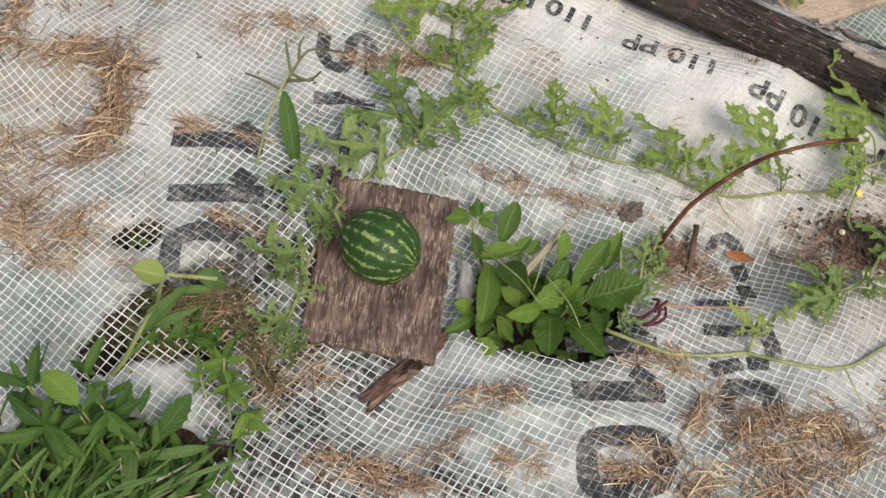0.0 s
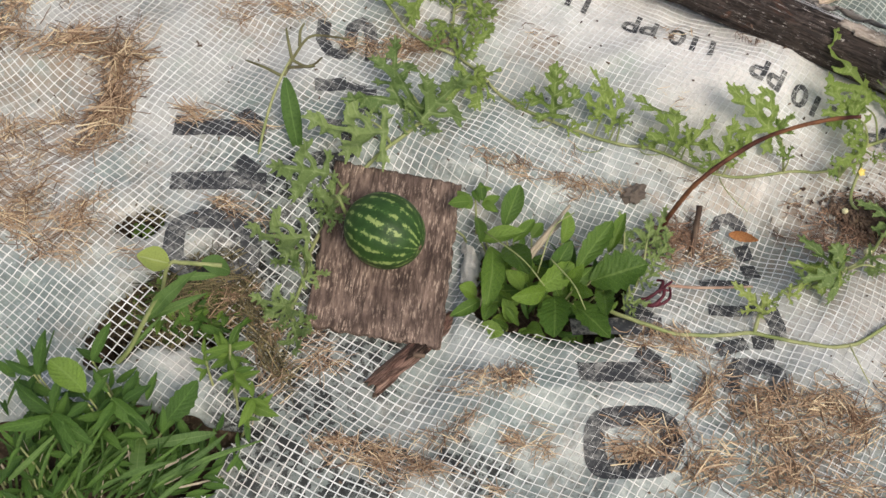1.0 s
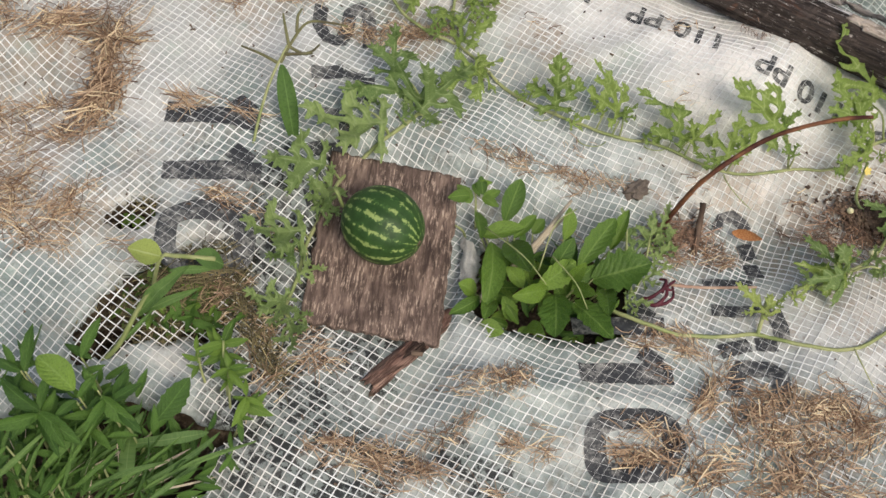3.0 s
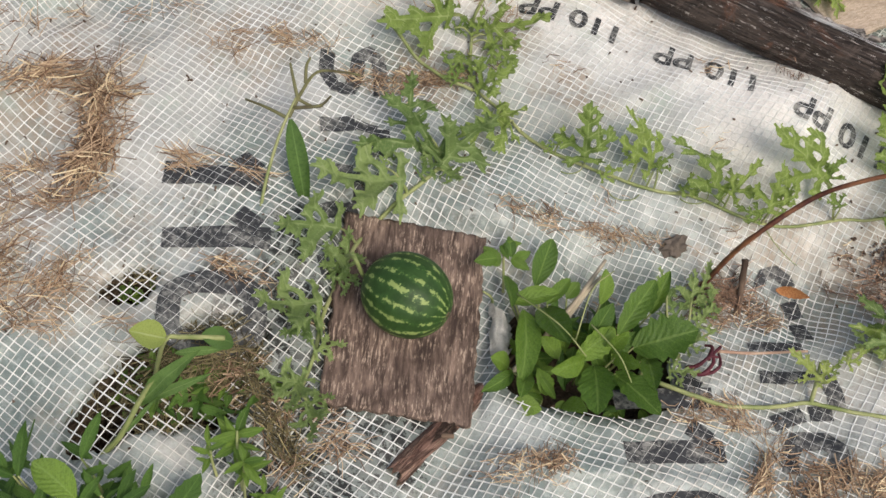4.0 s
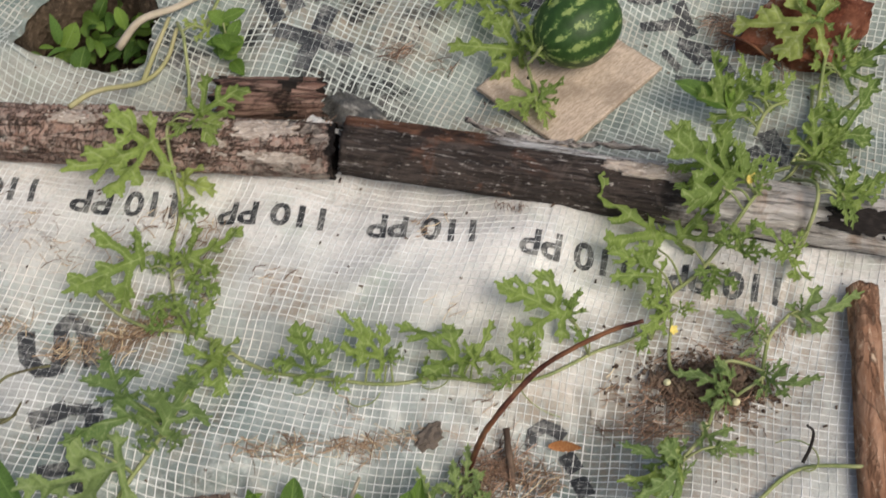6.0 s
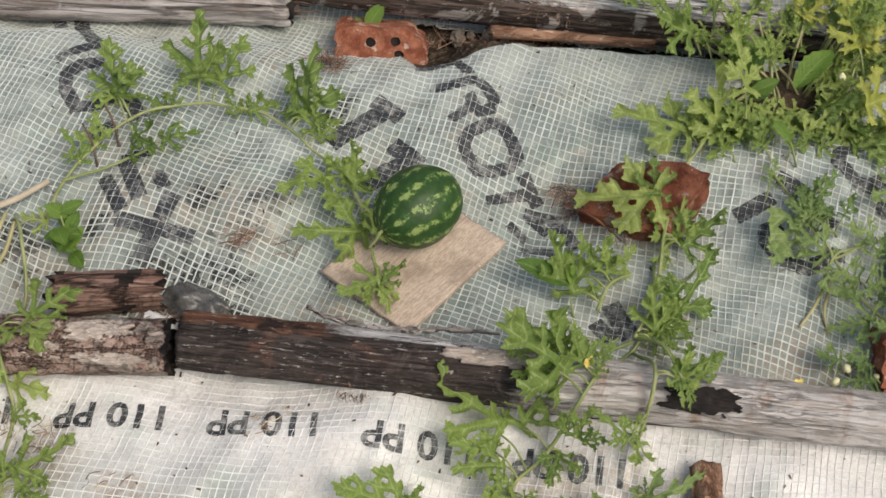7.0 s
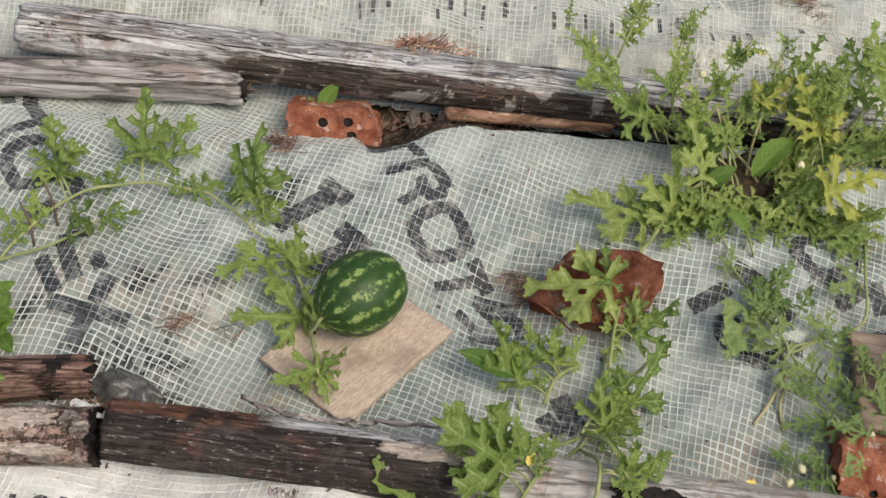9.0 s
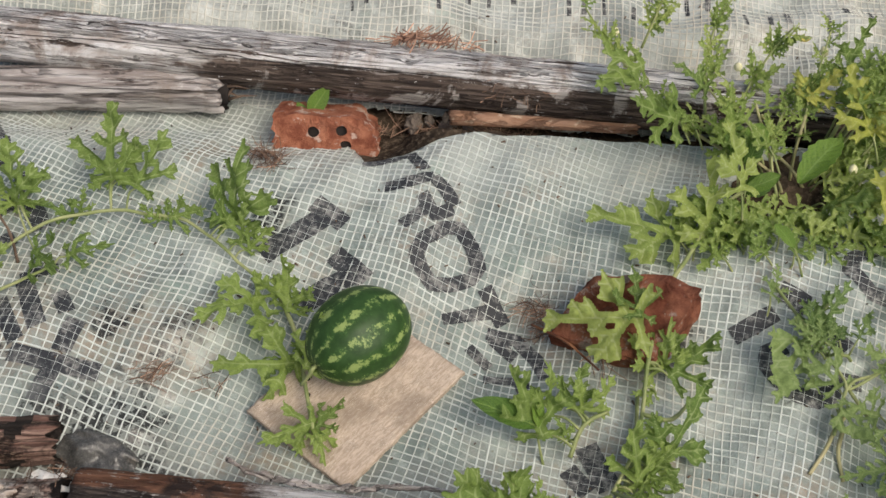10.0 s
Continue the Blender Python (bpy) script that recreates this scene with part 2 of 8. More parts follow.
def log_material(name, layers, crack=0.55, grain=(3, 26, 26), zones=(), flecks=None, swirls=0.9):
    """Old timber. layers: a colour, then (colour, noise scale, from, to) laid over one another.
    zones: (colours, axis, from, to, raggedness, x from, x to): a second skin where the local axis passes a height."""
    n = Nodes(name)
    where = n.place(grain)
    drawn = [n.noise(k, 6, 0.68, where, 0.9) for k in (1.3, 3.1, 7.5)]
    sep = n.node("ShaderNodeSeparateXYZ", Vector=n.coord.outputs["Object"])
    ragged = n.math("SUBTRACT", n.math("ADD", n.math("MULTIPLY", n.noise(14, 6, 0.7), 0.6), n.math("MULTIPLY", drawn[1], 0.4)), 0.5)

    def skin(stack):
        c = stack[0]
        for i, (color, scale, lo, hi) in enumerate(stack[1:]):
            f = n.noise(scale, 6, 0.68, where if i % 2 == 0 else None, 0.8)
            c = n.mix(n.ramp(f, lo, hi), c, color)
        return c
    c = skin(layers)
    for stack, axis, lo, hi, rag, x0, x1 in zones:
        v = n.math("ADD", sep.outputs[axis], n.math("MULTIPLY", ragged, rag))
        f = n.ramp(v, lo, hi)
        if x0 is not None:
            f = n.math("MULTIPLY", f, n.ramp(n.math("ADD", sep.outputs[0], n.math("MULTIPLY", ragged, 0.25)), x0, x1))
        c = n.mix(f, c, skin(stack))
    if flecks:
        f = n.ramp(n.math("ADD", n.math("MULTIPLY", n.noise(6, 6, 0.75, where), 0.6), n.math("MULTIPLY", n.noise(75, 3, 0.7), 0.4)), flecks[1], flecks[1] + 0.03)
        c = n.mix(f, c, flecks[0])
    line = n.math("ABSOLUTE", n.math("SUBTRACT", drawn[0], 0.5))
    c = n.mix(n.math("MULTIPLY", n.ramp(line, 0.018, 0.004), swirls), c, (0.022, 0.018, 0.015))
    c = n.mix(n.math("MULTIPLY", n.ramp(drawn[2], crack, crack + 0.14), 0.45), c, (0.055, 0.043, 0.034))
    split = n.math("ABSOLUTE", n.math("SUBTRACT", n.noise(1.5, 2, 0.5, n.place((grain[0] * 0.45, grain[1] * 0.6, grain[2] * 0.6)), 0.3), 0.5))
    c = n.mix(n.math("MULTIPLY", n.ramp(split, 0.014, 0.005), min(0.9, 0.35 + swirls)), c, (0.02, 0.016, 0.013))
    relief = n.math("ADD", n.math("MULTIPLY", n.ramp(line, 0.0, 0.03), 1.2), n.math("ADD", drawn[1], n.math("MULTIPLY", drawn[2], 0.7)))
    n.bump(relief, 0.85, 0.008)
    return n.finish(c, 0.88, 0.2)


def leaf_material(name, dark, light, vein, share=0.28, rough=0.5, spread=1.0, ribs=0.0):
    n = Nodes(name)
    sep = n.node("ShaderNodeSeparateXYZ", Vector=n.coord.outputs["UV"])
    across = n.math("ABSOLUTE", sep.outputs[0])
    rib = n.ramp(across, 0.1, 0.02)
    c = n.mix(n.math("MULTIPLY", n.random(), spread), dark, light)
    c = n.mix(n.math("MULTIPLY", n.ramp(n.noise(55, 4, 0.6), 0.35, 0.7), 0.4), c, tuple(0.75 * a + 0.25 * b for a, b in zip(light, vein)))
    c = n.mix(n.math("MULTIPLY", n.ramp(n.noise(27, 4, 0.6), 0.44, 0.66), 0.38), c, tuple(a * 0.75 for a in dark))
    c = n.mix(n.math("MULTIPLY", rib, 0.55), c, vein)
    relief = n.noise(160, 3, 0.6)
    if ribs:
        wave = n.math("SINE", n.math("MULTIPLY", n.math("SUBTRACT", n.math("MULTIPLY", sep.outputs[1], 8.0), n.math("MULTIPLY", across, 2.4)), 6.2832))
        line = n.ramp(wave, 0.75, 1.0)
        c = n.mix(n.math("MULTIPLY", line, ribs), c, vein)
        relief = n.math("ADD", relief, n.math("MULTIPLY", wave, -0.35))
    n.bump(relief, 0.45, 0.0025)
    n.finish(c, rough, 0.35)
    return n.leafy(c, share)


def stem_material(name, a, b, rough=0.55):
    n = Nodes(name)
    c = n.mix(n.ramp(n.noise(24, 5, 0.6), 0.35, 0.65), a, b)
    n.bump(n.noise(190, 3, 0.6), 0.4, 0.001)
    return n.finish(c, rough, 0.3)


def melon_material(count, phase, soft=0.0):
    """Dark rind with jagged, broken pale stripes that run from stem to blossom end (local z)."""
    n = Nodes("melon_rind")
    sep = n.node("ShaderNodeSeparateXYZ", Vector=n.coord.outputs["Object"])
    turn = n.math("ARCTAN2", sep.outputs[1], sep.outputs[0])
    jag, patch = n.noise(110, 4, 0.75), n.noise(80, 4, 0.6)
    a = n.math("ADD", n.math("MULTIPLY", turn, float(count)), n.math("MULTIPLY", n.math("SUBTRACT", jag, 0.5), 6.0))
    wave = n.math("SINE", n.math("ADD", a, phase))
    level = n.math("ADD", wave, n.math("MULTIPLY", n.math("SUBTRACT", patch, 0.5), 6.0))
    level = n.math("ADD", level, n.math("MULTIPLY", n.math("SUBTRACT", n.noise(260, 3, 0.7), 0.5), 2.2))
    stripe = n.ramp(level, 0.8 - soft, 1.05 + soft)
    c = n.mix(n.ramp(n.noise(70, 3, 0.6), 0.3, 0.7), (0.02, 0.052, 0.011), (0.034, 0.08, 0.018))
    faint = n.ramp(level, -0.2, 0.7)
    c = n.mix(n.math("MULTIPLY", faint, 0.5), c, (0.055, 0.125, 0.027))
    c = n.mix(stripe, c, n.mix(n.noise(150, 3, 0.6), (0.19, 0.27, 0.07), (0.32, 0.4, 0.14)))
    n.bump(n.noise(60, 3, 0.5), 0.12, 0.002)
    return n.finish(c, 0.46, 0.3)


def brick_material(name, k):
    n = Nodes(name)
    a, b = n.noise(30, 5, 0.65), n.noise(190, 4, 0.7)
    c = n.mix(n.ramp(a, 0.35, 0.65), (0.22 * k, 0.07 * k, 0.04 * k), (0.46 * k, 0.19 * k, 0.11 * k))
    c = n.mix(n.ramp(n.noise(33, 5, 0.7), 0.56, 0.62), c, (0.55 * k, 0.4 * k, 0.32 * k))
    c = n.mix(n.math("MULTIPLY", n.ramp(n.noise(12, 4, 0.6), 0.5, 0.75), 0.6), c, (0.11, 0.045, 0.03))
    n.bump(n.math("ADD", a, b), 0.8, 0.006)
    return n.finish(c, 0.92, 0.15)


def straw_material(name, a, b):
    n = Nodes(name)
    pick = n.island()
    c = n.mix(n.ramp(pick, 0.0, 0.85), a, b)
    c = n.mix(n.ramp(pick, 0.84, 0.9), c, tuple(min(0.7, v * 1.7) for v in b))
    return n.finish(c, 0.75, 0.25)


SOIL = soil_material()
FILM_A = film_material("hazy_film", (0.175, 0.232, 0.215), (0.425, 0.465, 0.445), (0.48, 0.435, 0.365), 0.51, [((0.81, 0.785, 0.745), 1.05, 1.3, 0.86)],
                       [(-0.15, 0.52, 0.12), (-0.22, 0.52, 0.08), (-0.08, 0.49, 0.07), (-0.065, 0.65, 0.06), (-0.19, 0.64, 0.1), (-0.27, 0.67, 0.06), (-0.09, 0.64, 0.05), (-0.24, 0.75, 0.1), (-0.27, 0.85, 0.06), (-0.21, 0.83, 0.07), (-0.2, 0.92, 0.05), (-0.12, 0.62, 0.07), (0.06, 0.5, 0.04), (0.45, 0.87, 0.05), (0.12, 0.5, 0.03)],
                       [(-0.58, 0.98, 0.1), (-0.65, 1.1, 0.09), (-0.55, 1.12, 0.07), (-0.5, 0.82, 0.06), (-0.02, 1.21, 0.06), (0.42, 0.9, 0.06), (0.7, 0.92, 0.19), (0.62, 0.89, 0.13), (0.82, 0.97, 0.12), (0.75, 1.03, 0.08), (0.5, 0.97, 0.06), (-0.5, 1.2, 0.09), (-0.3, 1.25, 0.08), (-0.62, 0.9, 0.08), (0.1, 1.3, 0.06), (0.55, 0.58, 0.07), (0.85, 0.98, 0.07), (0.2, 1.2, 0.05)],
                       [(-0.6, 0.95, 0.15), (-0.35, 1.2, 0.16), (-0.55, 1.22, 0.13), (-0.2, 1.14, 0.1), (-0.42, 1.06, 0.08), (-0.33, 0.625, 0.03), (0.62, 0.74, 0.14), (0.76, 0.78, 0.13), (0.9, 0.75, 0.12), (1.0, 0.95, 0.12)])
# brown smudges, and on the left some of the slope's shade as colour
FILM_B = film_material("green_grey_film", (0.185, 0.24, 0.217), (0.38, 0.43, 0.39), (0.42, 0.38, 0.3), 0.55, [((0.43, 0.4, 0.34), 1.56, 1.42, 0.6), ((0.46, 0.49, 0.44), 1.92, 2.03, 0.6)],
                       [(0.42, 1.675, 0.03), (0.48, 1.62, 0.045), (0.33, 1.545, 0.05), (0.36, 1.475, 0.1), (0.360, 1.492, 0.06), (0.25, 1.66, 0.03), (0.66, 1.77, 0.03), (1.12, 1.4, 0.05), (0.12, 1.66, 0.05), (0.4, 1.52, 0.06)],
                       [(0.47, 1.6, 0.08), (0.42, 1.64, 0.07), (0.3, 1.68, 0.09), (0.98, 1.47, 0.06), (1.18, 1.1, 0.08), (1.0, 1.22, 0.07), (0.6, 1.95, 0.04), (0.15, 1.6, 0.06), (0.55, 1.4, 0.05)])
FILM_C = film_material("far_film", (0.3, 0.335, 0.3), (0.54, 0.57, 0.525), (0.54, 0.5, 0.4), 0.53)
FLAP_FILM = film_material("brittle_film", (0.36, 0.36, 0.32), (0.56, 0.55, 0.5), (0.5, 0.46, 0.38), 0.5)
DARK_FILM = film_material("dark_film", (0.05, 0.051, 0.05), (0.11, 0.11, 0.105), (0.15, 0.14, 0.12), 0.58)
THREAD_A = thread_material("white_thread", (0.77, 0.79, 0.775), (0.68, 0.65, 0.59), (0.53, 0.55, 0.525))
THREAD_B = thread_material("cool_thread", (0.6, 0.645, 0.6), (0.49, 0.465, 0.385), (0.41, 0.44, 0.395))
THREAD_C = thread_material("dull_thread", (0.6, 0.61, 0.55), (0.54, 0.49, 0.39), (0.48, 0.49, 0.43))
PRINT = print_material()
FAINT = print_material("worn_print", 0.45)
BOARD_OLD = wood_material("weathered_plywood", (0.075, 0.052, 0.043), (0.27, 0.195, 0.155), (0.58, 0.45, 0.35), (8, 46, 46), 0.5, 0.85, 0.9)
BOARD_NEW = wood_material("tan_plywood", (0.45, 0.35, 0.26), (0.66, 0.545, 0.43), (0.77, 0.68, 0.56), (30, 130, 130), 0.52, 0.75, 0.4)
PLANK = wood_material("grey_plank", (0.27, 0.2, 0.15), (0.42, 0.325, 0.25), (0.54, 0.46, 0.38), (5, 60, 60), 0.56)
FAR_SILVER = [(0.52, 0.49, 0.46), ((0.82, 0.8, 0.775), 2.6, 0.36, 0.54), ((0.44, 0.37, 0.325), 14, 0.5, 0.66), ((0.1, 0.075, 0.062), 3.4, 0.565, 0.6), ((0.8, 0.785, 0.76), 30, 0.56, 0.7), ((0.26, 0.215, 0.185), 9, 0.58, 0.66)]
WARM = [(0.5, 0.45, 0.4), ((0.72, 0.685, 0.64), 2.6, 0.34, 0.58), ((0.44, 0.33, 0.25), 14, 0.52, 0.72), ((0.27, 0.2, 0.15), 4, 0.6, 0.7), ((0.72, 0.69, 0.65), 30, 0.56, 0.7)]
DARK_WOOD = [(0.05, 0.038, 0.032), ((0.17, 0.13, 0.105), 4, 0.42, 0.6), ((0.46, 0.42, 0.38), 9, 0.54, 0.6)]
BLACK = [(0.046, 0.038, 0.034), ((0.09, 0.07, 0.06), 4, 0.4, 0.6), ((0.15, 0.08, 0.055), 12, 0.58, 0.7), ((0.3, 0.27, 0.245), 6, 0.6, 0.66), ((0.12, 0.095, 0.08), 26, 0.52, 0.66)]
RUSTY = [(0.17, 0.08, 0.05), ((0.3, 0.15, 0.09), 3, 0.4, 0.65), ((0.045, 0.03, 0.025), 14, 0.5, 0.65)]
# the last zone blackens the lower side of the silvered part
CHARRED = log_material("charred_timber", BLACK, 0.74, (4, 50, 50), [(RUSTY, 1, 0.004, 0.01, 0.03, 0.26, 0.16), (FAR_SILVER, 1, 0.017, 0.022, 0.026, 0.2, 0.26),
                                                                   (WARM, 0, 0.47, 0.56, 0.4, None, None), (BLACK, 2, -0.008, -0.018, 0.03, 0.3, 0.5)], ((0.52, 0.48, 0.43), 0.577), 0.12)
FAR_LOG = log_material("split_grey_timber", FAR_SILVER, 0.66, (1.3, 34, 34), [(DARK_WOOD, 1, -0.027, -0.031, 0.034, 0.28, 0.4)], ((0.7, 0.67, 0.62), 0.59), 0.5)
STUB_LOG = log_material("weathered_grey_timber", [(0.33, 0.285, 0.26), ((0.6, 0.565, 0.535), 2.6, 0.38, 0.6), ((0.33, 0.28, 0.24), 14, 0.52, 0.7), ((0.1, 0.075, 0.062), 4, 0.6, 0.66), ((0.64, 0.61, 0.58), 30, 0.57, 0.7)], 0.68, (1.6, 22, 22), (), ((0.5, 0.46, 0.41), 0.62), 0.3)
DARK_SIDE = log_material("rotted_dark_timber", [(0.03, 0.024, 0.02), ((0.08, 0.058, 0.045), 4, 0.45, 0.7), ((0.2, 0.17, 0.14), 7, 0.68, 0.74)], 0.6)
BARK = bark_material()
RED_ROT = log_material("red_rotten_wood", [(0.2, 0.11, 0.083), ((0.38, 0.25, 0.195), 3, 0.4, 0.62), ((0.04, 0.026, 0.02), 15, 0.52, 0.68), ((0.4, 0.28, 0.2), 6, 0.56, 0.66)], 0.54, (3, 26, 26), (), None, 0.4)
STAKE = log_material("peeled_red_stake", [(0.3, 0.16, 0.095), ((0.43, 0.26, 0.17), 3, 0.4, 0.66), ((0.16, 0.08, 0.053), 5, 0.66, 0.74), ((0.6, 0.45, 0.32), 7, 0.56, 0.66)], 0.8, (6, 16, 16), (), None, 0.05)
# near-black for burnt wood, and for shade painted into holes and hollows
SOOT_AND_SHADE = stem_material("soot_and_shade", (0.012, 0.01, 0.009), (0.03, 0.025, 0.022), 0.95)
FLAKE = wood_material("pale_bark_flake", (0.3, 0.245, 0.2), (0.57, 0.5, 0.43), (0.72, 0.66, 0.58), (14, 34, 34), 0.5)
RIND_1 = melon_material(17, 0.4, 0.15)
RIND_2 = melon_material(12, 2.1, 0.35)
BRICK = brick_material("fired_clay", 1.0)
BRICK_DARK = brick_material("dark_fired_clay", 0.58)
LEAF = leaf_material("melon_leaf", (0.125, 0.215, 0.042), (0.32, 0.43, 0.1), (0.5, 0.59, 0.26), 0.42)
LEAF_PALE = leaf_material("pale_melon_leaf", (0.22, 0.32, 0.065), (0.4, 0.49, 0.125), (0.6, 0.66, 0.34), 0.42)
LEAF_GREY = leaf_material("grey_green_leaf", (0.12, 0.21, 0.055), (0.29, 0.39, 0.13), (0.42, 0.51, 0.24), 0.38)
LEAF_YELLOW = leaf_material("yellowing_leaf", (0.33, 0.38, 0.06), (0.47, 0.48, 0.1), (0.55, 0.56, 0.22))
WEED_LEAF = leaf_material("glossy_weed_leaf", (0.05, 0.12, 0.017), (0.19, 0.31, 0.045), (0.24, 0.36, 0.09), 0.22, 0.34, 1.0, 0.14)
WEED_DARK = leaf_material("dark_weed_leaf", (0.028, 0.08, 0.013), (0.115, 0.225, 0.038), (0.14, 0.26, 0.055), 0.25, 0.45, 1.0, 0.2)
BLADE = leaf_material("grass_blade", (0.028, 0.075, 0.014), (0.115, 0.22, 0.042), (0.18, 0.3, 0.08), 0.25, 0.45)
BLADE_PALE = leaf_material("pale_blade", (0.085, 0.17, 0.04), (0.15, 0.26, 0.065), (0.24, 0.36, 0.13), 0.25, 0.45)
STEM = stem_material("vine_stem", (0.2, 0.25, 0.085), (0.35, 0.37, 0.17))
STEM_PALE = stem_material("pale_stem", (0.34, 0.33, 0.15), (0.44, 0.4, 0.22))
STEM_BROWN = stem_material("rust_brown_stem", (0.06, 0.018, 0.014), (0.25, 0.11, 0.05))
TWIG = stem_material("dead_twig", (0.055, 0.036, 0.026), (0.17, 0.12, 0.085), 0.9)
DRY_PALE = stem_material("bleached_stalk", (0.42, 0.36, 0.26), (0.55, 0.48, 0.37), 0.85)
PINK = stem_material("pink_stalk", (0.38, 0.24, 0.17), (0.54, 0.42, 0.31), 0.7)
MAGENTA = stem_material("crimson_stalk", (0.07, 0.014, 0.022), (0.15, 0.035, 0.05), 0.6)
STRAW = straw_material("straw", (0.13, 0.075, 0.045), (0.47, 0.34, 0.22))
STRAW_DEEP = straw_material("damp_straw", (0.04, 0.034, 0.02), (0.2, 0.17, 0.085))
STRAW_RED = straw_material("reddish_dead_grass", (0.1, 0.05, 0.035), (0.36, 0.21, 0.14))
STRAW_DARK = straw_material("old_straw", (0.07, 0.042, 0.03), (0.26, 0.165, 0.11))
PETAL = stem_material("yellow_petal", (0.75, 0.58, 0.1), (0.8, 0.7, 0.25), 0.5)
BUD = stem_material("cream_bud", (0.7, 0.68, 0.36), (0.78, 0.74, 0.5), 0.5)
DEAD_LEAF = stem_material("orange_dead_leaf", (0.3, 0.11, 0.035), (0.5, 0.25, 0.1), 0.7)
CLOD = stem_material("grey_clod", (0.09, 0.07, 0.055), (0.2, 0.17, 0.14), 0.95)


# ---- the lie of the ground ----
# p runs along the beds, q across them.
def along(x, y):
    return 0.9 * x - 0.438 * y


def across(x, y):
    return 0.438 * x + 0.9 * y


def step(a, b, v):
    k = np.clip((v - a) / (b - a), 0, 1)
    return k * k * (3 - 2 * k)


_rng = np.random.RandomState(11)
WAVES = [(w, _rng.uniform(0, math.pi), _rng.uniform(0, 6.3), w * _rng.uniform(0.008, 0.022)) for w in np.geomspace(0.035, 0.45, 34)]
MOUNDS = [(0.035, -0.3, 0.92, 0.2, 0.25), (-0.04, 0.2, 0.87, 0.18, 0.1), (-0.05, 0.5, 0.9, 0.16, 0.09),
          (0.02, 0.5, 1.22, 0.4, 0.1), (0.012, 0.3, 0.62, 0.25, 0.1), (0.018, 0.4, 1.64, 0.16, 0.14),
          (0.02, 0.87, 1.74, 0.2, 0.09), (-0.022, 0.87, 1.44, 0.15, 0.12), (-0.02, 0.55, 1.5, 0.1, 0.1),
          (0.035, 1.45, 1.5, 0.25, 0.2), (0.03, -0.1, 1.73, 0.12, 0.04), (-0.03, 0.01, 0.655, 0.07, 0.05)]


# boards press the sheeting flat: origin, the end of the length, the end of the width
BEDS = [(0.031, 0.675, 0.006, 0.066, 0.951, 0.006, -0.166, 0.691, 0.022),
        (0.646, 1.324, 0.03, 0.855, 1.428, 0.012, 0.548, 1.476, 0.012),
        (1.358, 1.06, 0.03, 1.446, 1.238, 0.03, 1.53, 0.99, 0.03)]


def height(x, y):
    """The top of the sheeting over the beds."""
    x, y = np.asarray(x, float), np.asarray(y, float)
    z = np.full(np.broadcast(x, y).shape, 0.008)
    for a, cx, cy, sx, sy in MOUNDS:
        z = z + a * np.exp(-((x - cx) / sx) ** 2 - ((y - cy) / sy) ** 2)
    for w, turn, phase, a in WAVES:
        k = 6.283 / w
        z = z + a * 0.55 * np.sin(k * (x * math.cos(turn) + y * math.sin(turn)) + phase + 1.3 * np.sin(3.1 * x - 4.3 * y + phase))
    # creases
    z = z + 0.005 * (1 - np.abs(np.sin(9 * x + 5 * y + 2 * np.sin(4 * y + 1)))) ** 4
    z = z + 0.004 * (1 - np.abs(np.sin(13 * y - 6 * x + 2 * np.sin(5 * x)))) ** 5
    for k in range(7):
        turn, off = 0.5 + 0.83 * k, 0.37 * math.sin(k * 2.7)
        u = x * math.cos(turn) + y * math.sin(turn) - 0.5 - off + 0.03 * np.sin(7 * (y * math.cos(turn) - x * math.sin(turn)) + k)
        z = z + 0.007 * np.exp(-(u / 0.013) ** 2) * step(-0.2, 0.5, np.sin(5 * (y * math.cos(turn) - x * math.sin(turn)) + 2 * k))
    q = across(x, y)
    p = along(x, y)
    z = z + step(2.27, 2.36, q) * (0.007 * np.sin(q * 62 + 3 * np.sin(6 * p)) + 0.008 * np.sin(q * 21 - 9 * p) + 0.004 * np.sin(33 * p + 12 * q))
    late = step(-0.06, 0.06, p)
    z = z - 0.075 * (step(1.97, 2.1, q) * (1 - late) + step(2.09, 2.14, q) * late) + 0.06 * step(2.2, 2.36, q)
    for ox, oy, oz, lx, ly, lz, wx, wy, wz in BEDS:
        det = (lx - ox) * (wy - oy) - (ly - oy) * (wx - ox)
        u = ((x - ox) * (wy - oy) - (y - oy) * (wx - ox)) / det
        v = ((lx - ox) * (y - oy) - (ly - oy) * (x - ox)) / det
        flat = oz + u * (lz - oz) + v * (wz - oz) - 0.014
        f = step(0.62, 0.52, np.abs(u - 0.5)) * step(0.62, 0.52, np.abs(v - 0.5))
        z = z - f * np.maximum(z - flat, 0)
    return z


def lift(x, y):
    """The top of whatever lies there: sheeting or a log."""
    z = float(height(x, y))
    q = across(x, y)
    if x < 0.33:
        d = abs((y - 1.569 + 0.363 * (x + 0.157)) * 0.94)
    else:
        d = abs(q - 1.408)
    if d < 0.043:
        z = max(z, 0.05 + math.sqrt(0.043 ** 2 - d * d))
    d = abs(q - 2.2)
    if x > 0.3 and d < 0.05:
        z = max(z, 0.0 + math.sqrt(0.05 ** 2 - d * d))
    return z


